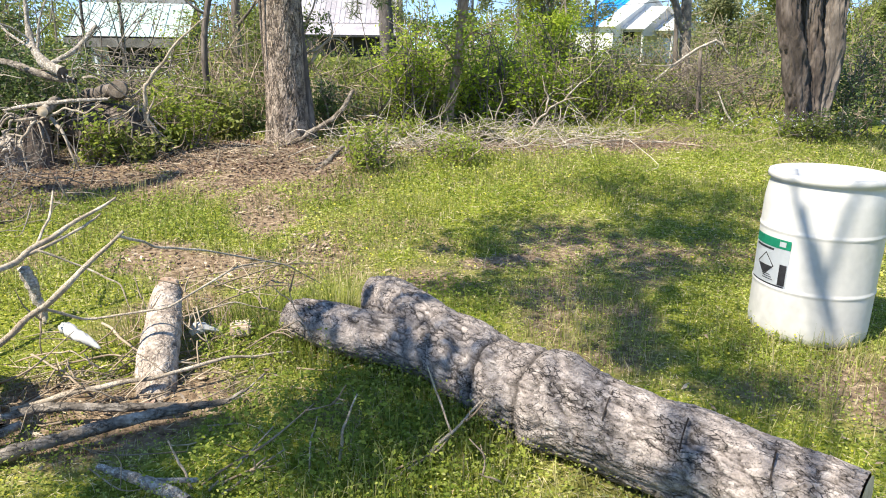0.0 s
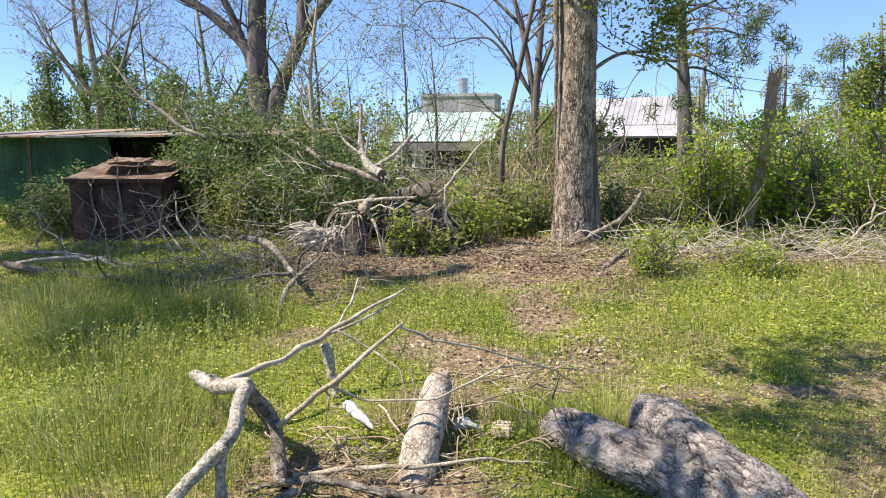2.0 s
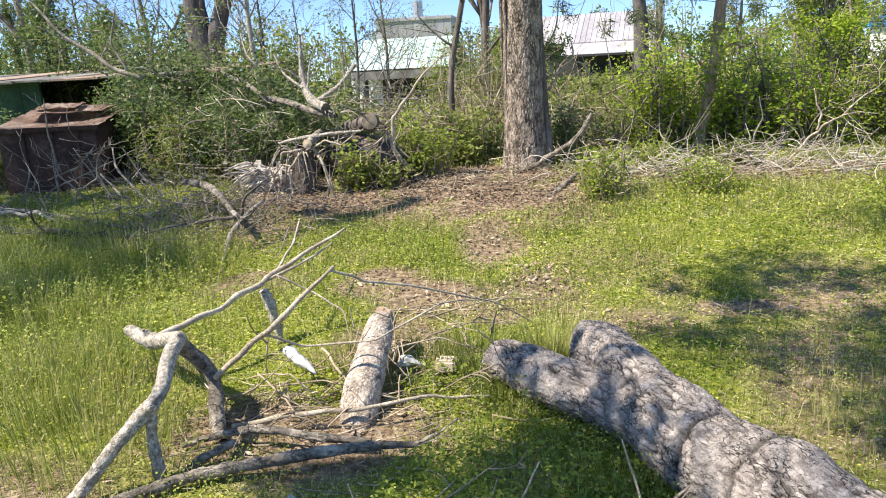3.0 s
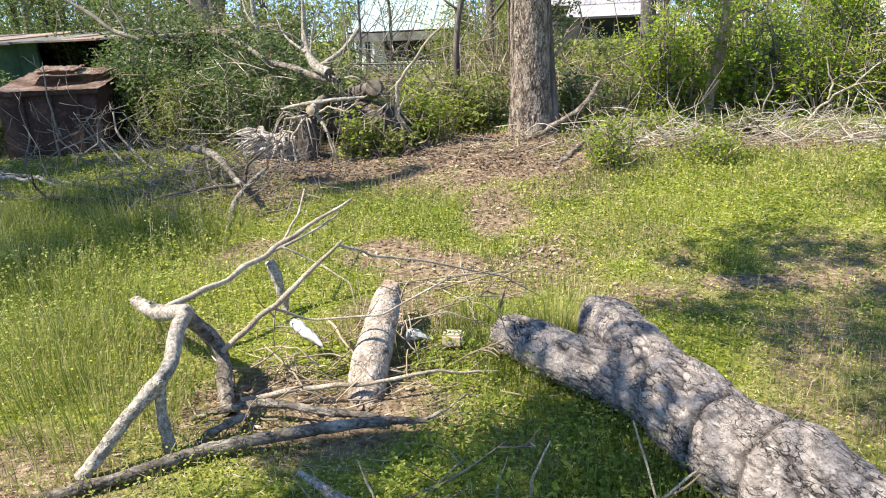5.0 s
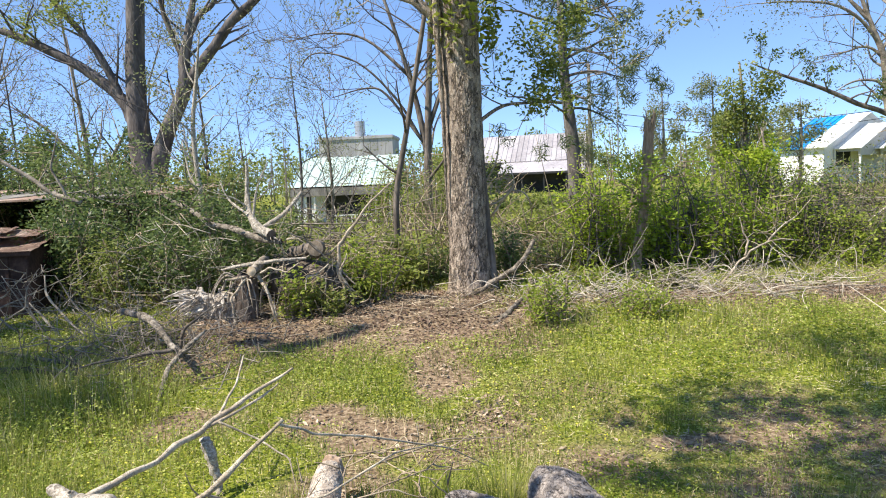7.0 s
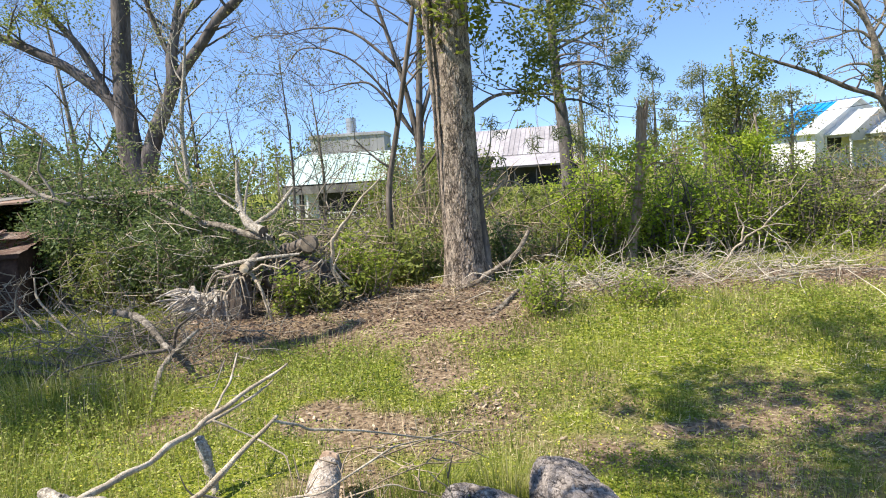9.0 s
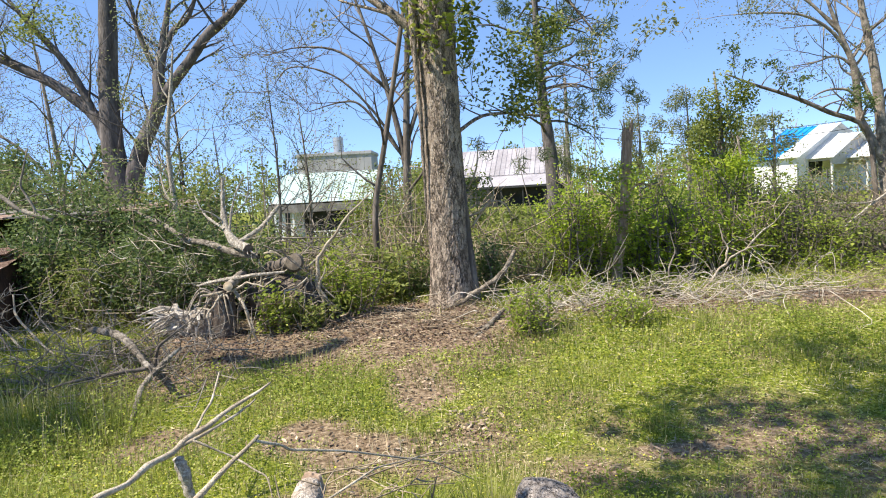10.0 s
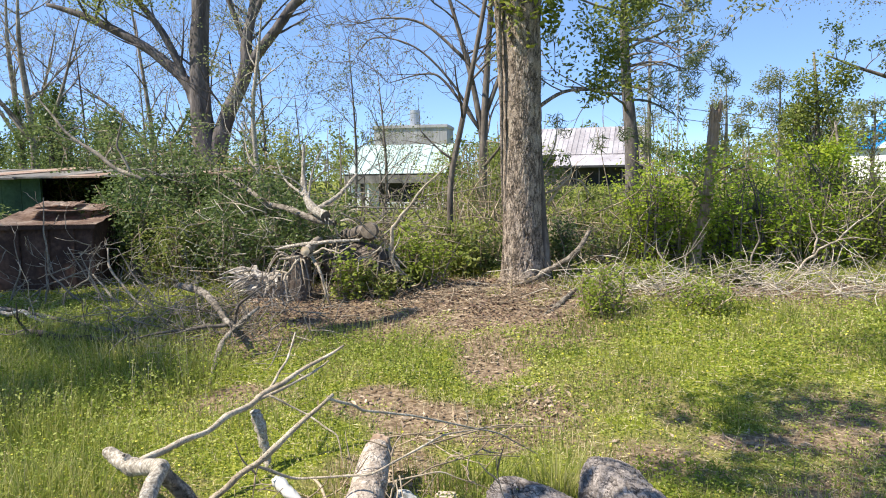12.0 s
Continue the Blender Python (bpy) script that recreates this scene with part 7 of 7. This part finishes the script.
def blades(name, n, h0, h1, wid, material, label, seed, power=1.0, tall=None, thr=0.55):
    rnd = np.random.default_rng(seed)
    x, y = scatter(n, rnd=rnd, power=power)
    clump = np.sin(3.1 * x + 1.7 * np.sin(1.3 * y)) * np.sin(2.7 * y + 1.1 * np.sin(1.9 * x)) * 0.5 + 0.5
    keep = (bare(x, y) < thr * rnd.random(n) ** 0.5 + 0.05) & (rnd.random(n) < 0.35 + 0.65 * clump)
    x, y, clump = x[keep], y[keep], clump[keep]
    n = len(x)
    h = (h0 + (h1 - h0) * rnd.random(n) ** 2) * (0.6 + 0.7 * clump)
    if tall is not None:
        h *= tall(x, y)
    a = rnd.random(n) * 6.283
    lean = rnd.random(n) * 0.7
    dx, dy = np.cos(a), np.sin(a)
    z = gz(x, y)
    r = np.hypot(x - 0.4, y - 0.4)
    w = wid * (0.7 + 0.6 * rnd.random(n)) * np.clip(r / 4, 1, 2.2)
    b = np.stack([x, y, z - 0.005], 1)
    m = b + np.stack([dx * h * lean * 0.3, dy * h * lean * 0.3, h * 0.6], 1)
    t = b + np.stack([dx * h * lean, dy * h * lean, h * (1 - 0.3 * lean)], 1)
    c = rnd.random(n) * 6.283
    s = np.stack([np.cos(c), np.sin(c), 0 * c], 1) * (w / 2)[:, None]
    V = np.stack([b - s, b + s, m - s * 0.8, m + s * 0.8, t - s * 0.1, t + s * 0.1], 1).reshape(-1, 3)
    k = np.arange(n)[:, None] * 6
    F = np.concatenate([k + np.array([0, 1, 3, 2]), k + np.array([2, 3, 5, 4])], 0)
    return tagged(raw(name, V, F, material, smooth=False), label, "grass", kind="stuff")


def tallness(x, y):
    """Uncut weeds stand taller on the left and round the log."""
    return 0.75 + 0.5 * np.sin(1.1 * x + 2.3) * np.sin(1.4 * y) + 1.7 * np.exp(-(((x + 3.6) / 1.6) ** 2 + ((y - 5.2) / 1.6) ** 2)) + 1.0 * np.exp(-(((x + 2.1) / 1.0) ** 2 + ((y - 3.4) / 1.1) ** 2)) + 0.7 * np.exp(-(((x - 0.5) / 0.7) ** 2 + ((y - 3.0) / 0.8) ** 2))


blades("grass", 190000, 0.02, 0.15, 0.0038, M_GRASS, "uneven yellow-green grass blades of the yard", 80, 0.8, tallness)
blades("dry_grass", 30000, 0.03, 0.14, 0.003, M_STRAW, "dry straw-coloured grass stalks in the turf", 81, 0.8, tallness, 1.3)


def thatch(n, seed):
    """Dead straw lying flat between the weeds."""
    rnd = np.random.default_rng(seed)
    x, y = scatter(n, rnd=rnd, power=0.8)
    keep = bare(x, y) < 0.25 + 0.5 * rnd.random(n)
    x, y = x[keep], y[keep]
    n = len(x)
    pts = np.stack([x, y, gz(x, y) + 0.004 + 0.03 * rnd.random(n) ** 2], 1)
    V, F = leaf_quads(pts, 0.05, 0.85, 0.07)
    c = np.repeat(pts, 4, 0)
    r = np.hypot(x - 0.4, y - 0.4)
    V = c + (V - c) * np.repeat(np.clip(r / 4.5, 0.8, 1.8), 4)[:, None]
    tagged(raw("thatch", V, F, M_STRAW, smooth=False), "dead straw lying flat between the weeds", "dry grass", kind="stuff")


def broadleaf(spots, seed):
    """Taller leafy weeds in clumps."""
    rnd = np.random.default_rng(seed)
    out = []
    for cx, cy, rr, hh, n in spots:
        a, q = rnd.random(n) * 6.283, rr * np.sqrt(rnd.random(n))
        x, y = cx + q * np.cos(a), cy + q * np.sin(a)
        out.append(np.stack([x, y, gz(x, y) + 0.01 + hh * rnd.random(n) * (1 - 0.6 * (q / rr) ** 2)], 1))
    tagged(raw("leafy_weeds", *leaf_quads(np.vstack(out), 0.024, 0.5, 0.55), M_LEAFY, smooth=False), "leafy green weeds in low clumps", "weeds", kind="stuff")


def weeds(n, seed):
    rnd = np.random.default_rng(seed)
    x, y = scatter(n, rnd=rnd, power=0.8)
    clump = np.sin(2.3 * x + 1.1 * np.sin(2.1 * y)) * np.sin(2.0 * y + 1.6 * np.sin(1.4 * x)) * 0.5 + 0.5
    keep = (bare(x, y) < 0.5 * rnd.random(n) ** 0.5 + 0.05) & (rnd.random(n) < 0.3 + 0.7 * clump)
    x, y, clump = x[keep], y[keep], clump[keep]
    h = (0.01 + 0.1 * rnd.random(len(x)) ** 1.6) * (0.5 + 0.8 * clump) * tallness(x, y)
    pts = np.stack([x, y, gz(x, y) + h], 1)
    r = np.hypot(x - 0.4, y - 0.4)
    V, F = leaf_quads(pts, 0.016, 0.6, 0.7)
    c = np.repeat(pts, 4, 0)
    V = c + (V - c) * np.repeat(np.clip(r / 4.5, 0.8, 1.6), 4)[:, None]
    tagged(raw("weeds", V, F, M_WEED, smooth=False), "low yellow-green clover-like weeds covering the yard", "weeds", kind="stuff")


weeds(420000, 82)
thatch(80000, 84)
broadleaf(((0.35, 3.0, 0.55, 0.16, 2600), (0.75, 2.75, 0.35, 0.14, 1200), (0.0, 3.9, 0.3, 0.16, 700), (1.1, 4.4, 0.4, 0.1, 800), (-2.6, 5.6, 0.8, 0.22, 2200), (-3.6, 5.4, 0.8, 0.25, 2200), (2.0, 6.6, 0.5, 0.1, 900), (1.5, 2.1, 0.25, 0.1, 500),
           (3.4, 7.6, 0.9, 0.14, 1800), (5.5, 7.4, 1.0, 0.16, 1800), (-1.2, 6.6, 0.6, 0.12, 900), (1.6, 5.6, 0.25, 0.12, 260), (-2.0, 4.2, 0.5, 0.12, 900), (2.6, 3.4, 0.4, 0.08, 700), (-4.8, 6.8, 0.8, 0.22, 1600)), 85)


def flowers(n, seed):
    """Tiny yellow blossoms on the weeds."""
    rnd = np.random.default_rng(seed)
    x, y = scatter(n, rnd=rnd, power=0.8)
    clump = np.sin(1.7 * x + 0.8) * np.sin(1.3 * y + 0.4 * x) + 0.5 * np.sin(4.1 * x) * np.sin(3.3 * y)
    keep = (bare(x, y) < 0.3) & (rnd.random(n) < 0.35 + 0.6 * clump)
    x, y = x[keep], y[keep]
    pts = np.stack([x, y, gz(x, y) + (0.05 + 0.05 * rnd.random(len(x))) * tallness(x, y)], 1)
    V, F = leaf_quads(pts, 0.014, 0.8, 0.9)
    c = np.repeat(pts, 4, 0)
    V = c + (V - c) * np.repeat(np.clip(np.hypot(x - 0.4, y - 0.4) / 4.5, 0.8, 1.5), 4)[:, None]
    tagged(raw("wildflowers", V, F, M_FLOWER, smooth=False), "tiny yellow blossoms scattered through the weeds", "flowers", kind="stuff")


flowers(15000, 89)


def blossoms(spots, seed):
    """Small white flowers in the weeds under the old trunk."""
    rnd = np.random.default_rng(seed)
    out = []
    for cx, cy, rx, ry, n in spots:
        x, y = cx + rx * rnd.normal(size=n), cy + ry * rnd.normal(size=n)
        out.append(np.stack([x, y, gz(x, y) + 0.2 + 0.16 * rnd.random(n)], 1))
    P = np.repeat(np.vstack(out), 4, 0) + rnd.normal(size=(4 * sum(len(o) for o in out), 3)) * 0.012
    tagged(raw("white_flowers", *leaf_quads(P, 0.018, 0.7, 0.9), M_PETAL, smooth=False), "small white blossoms in the weeds under the old trunk", "flowers", kind="stuff")


blossoms(((6.2, 9.2, 0.5, 0.3, 45), (7.0, 8.9, 0.7, 0.3, 50), (8.2, 8.8, 0.6, 0.3, 30)), 90)


def litter(n, seed):
    rnd = np.random.default_rng(seed)
    x, y = scatter(n, rnd=rnd, power=0.7)
    keep = bare(x, y) * (0.3 + 0.7 * sm(y, 6.8, 7.6)) > 0.15 + 0.75 * rnd.random(n)
    x, y = x[keep], y[keep]
    pts = np.stack([x, y, gz(x, y) + 0.008 + 0.02 * rnd.random(len(x))], 1)
    tagged(raw("leaf_litter", *leaf_quads(pts, 0.038, 0.7, 0.45), M_LITTER, smooth=False), "brown fallen leaves and bark chips on bare soil", "leaf litter", kind="stuff")


litter(190000, 83)

def chips(spots, seed):
    rnd = np.random.default_rng(seed)
    out = []
    for cx, cy, rx, ry, n in spots:
        x, y = cx + rx * rnd.normal(size=n), cy + ry * rnd.normal(size=n)
        out.append(np.stack([x, y, gz(x, y) + 0.012 + 0.015 * rnd.random(n)], 1))
    tagged(raw("wood_chips", *leaf_quads(np.vstack(out), 0.055, 0.75, 0.35), M_CHIP, smooth=False), "pale saw chips and bark flakes on bare soil", "wood chips", kind="stuff")


chips(((0.35, 5.75, 0.13, 0.25, 260), (-0.35, 5.3, 0.35, 0.2, 100), (-0.1, 6.6, 0.12, 0.25, 60), (-0.8, 5.7, 0.2, 0.2, 30), (-0.6, 3.5, 0.5, 0.2, 90), (-0.5, 4.4, 0.12, 0.1, 160), (-0.8, 8.2, 1.0, 0.5, 200), (0.3, 8.0, 0.5, 0.4, 110), (1.7, 5.2, 0.2, 0.1, 40), (2.6, 3.1, 0.5, 0.4, 60), (-1.7, 5.5, 0.3, 0.2, 50)), 86)


def tufts(spots, seed):
    """Tall tussocks of mixed green and dry blades."""
    rnd = np.random.default_rng(seed)
    V, n = [], 0
    for cx, cy, rr, h, k in spots:
        a, q = rnd.random(k) * 6.283, rr * np.sqrt(rnd.random(k))
        x, y = cx + q * np.cos(a), cy + q * np.sin(a)
        hh = h * (0.35 + 0.65 * rnd.random(k))
        b = np.stack([x, y, gz(x, y) - 0.005], 1)
        d = np.stack([np.cos(a), np.sin(a), 0 * a], 1) * (hh * rnd.random(k) * 0.6)[:, None]
        up = np.stack([0 * hh, 0 * hh, hh], 1)
        c = rnd.random(k) * 6.283
        s = np.stack([np.cos(c), np.sin(c), 0 * c], 1) * 0.0022
        V.append(np.stack([b - s, b + s, b + d * 0.35 + up * 0.6 - s * 0.8, b + d * 0.35 + up * 0.6 + s * 0.8, b + d + up * 0.95 - s * 0.1, b + d + up * 0.95 + s * 0.1], 1).reshape(-1, 3))
        n += k
    i = np.arange(n)[:, None] * 6
    F = np.concatenate([i + np.array([0, 1, 3, 2]), i + np.array([2, 3, 5, 4])], 0)
    tagged(raw("tall_grass", np.vstack(V), F, M_GRASS, smooth=False), "tall uncut grass in tussocks round the wood", "grass", kind="stuff")


tufts(((0.2, 3.86, 0.14, 0.2, 170), (0.1, 4.0, 0.1, 0.22, 150), (0.58, 4.12, 0.1, 0.2, 120), (0.9, 2.75, 0.2, 0.16, 160), (0.45, 4.3, 0.2, 0.24, 420), (0.05, 4.25, 0.22, 0.22, 380), (-0.25, 4.3, 0.2, 0.16, 200), (0.3, 3.75, 0.2, 0.16, 220), (0.75, 3.1, 0.25, 0.14, 220), (-0.7, 4.2, 0.25, 0.16, 240), (-1.6, 3.2, 0.4, 0.24, 500), (-2.2, 3.6, 0.5, 0.28, 800), (-2.6, 4.4, 0.5, 0.26, 700),
       (-3.3, 4.9, 0.6, 0.34, 1000), (-4.1, 5.2, 0.7, 0.4, 1200), (-2.6, 5.9, 0.5, 0.32, 700), (-3.4, 6.2, 0.6, 0.34, 900), (-4.6, 6.4, 0.7, 0.36, 900), (1.65, 5.55, 0.2, 0.16, 140), (2.0, 2.6, 0.3, 0.12, 240), (3.05, 3.3, 0.3, 0.1, 260), (2.75, 3.7, 0.2, 0.1, 160), (1.3, 6.6, 0.4, 0.14, 300),
       (0.2, 6.9, 0.5, 0.14, 300), (3.8, 6.6, 0.8, 0.16, 500), (-1.3, 6.9, 0.6, 0.18, 400), (1.0, 7.6, 0.5, 0.2, 300), (2.2, 7.9, 0.6, 0.2, 300)), 87)

def stalks(spots, seed):
    """Upright flowering weeds: a thin stem with small leaves all the way up."""
    rnd = np.random.default_rng(seed)
    items, C = [], []
    for cx, cy, rx, ry, h, n in spots:
        for k in range(n):
            x, y = cx + rx * rnd.normal(), cy + ry * rnd.normal()
            b = np.array([x, y, float(gz(x, y))])
            e = b + np.array([0.04 * rnd.normal(), 0.04 * rnd.normal(), h * (0.6 + 0.5 * rnd.random())])
            items.append(tube([b, (b + e) / 2 + rnd.normal(size=3) * 0.008, e], [0.0025, 0.002, 0.001], 4, 2))
            f = 0.2 + 0.8 * rnd.random((26, 1))
            C.append(b + (e - b) * f + rnd.normal(size=(26, 3)) * np.array([0.014, 0.014, 0.006]))
    tagged(raw("weed_stalks", *merge(items), M_STRAW), "thin upright stems of tall weeds", "weeds", kind="stuff")
    tagged(raw("stalk_leaves", *leaf_quads(np.vstack(C), 0.022, 0.5, 0.5), M_WEED, smooth=False), "small pale leaves along the tall weed stems", "weeds", kind="stuff")


stalks(((-2.75, 5.6, 0.35, 0.3, 0.42, 26), (-3.6, 5.2, 0.5, 0.4, 0.36, 20), (1.9, 4.7, 0.3, 0.25, 0.2, 10), (1.75, 3.55, 0.15, 0.15, 0.22, 7), (-1.9, 4.9, 0.3, 0.3, 0.25, 12), (0.1, 3.8, 0.2, 0.15, 0.24, 9)), 91)

# small loose things by the stump
cp = thing("plastic_cup", "crushed white plastic cup lying in twigs", "cup", at=(-0.85, 3.9, 0.12))
V, F = tube([(-0.1, 0.04, 0.05), (-0.07, 0.03, 0.052), (-0.02, 0.0, 0.03), (0.04, -0.02, 0.0), (0.1, -0.05, -0.035)], [0.012, 0.032, 0.031, 0.023, 0.005], 14, 4, 0.22)
raw("body", V, F, M_WHITEP, cp)
rg = thing("plastic_scrap", "torn pale green-white plastic scrap", "plastic scrap", at=(-0.3, 4.02, 0.05))
V, F = tube([(-0.05, 0, 0.01), (0.0, 0.01, 0.04), (0.09, 0.02, 0.015)], [0.016, 0.034, 0.006], 10, 4, 0.3)
V[:, 1] *= 0.6
raw("sheet", V, F, M_WHITEP, rg, smooth=False)
bk = thing("brick", "half-buried pale broken brick", "brick", at=(-0.1, 4.08, 0.02))
part("body", box(0, 0, 0.03, 0.11, 0.09, 0.07, 0.012), M_BRICK, bk)
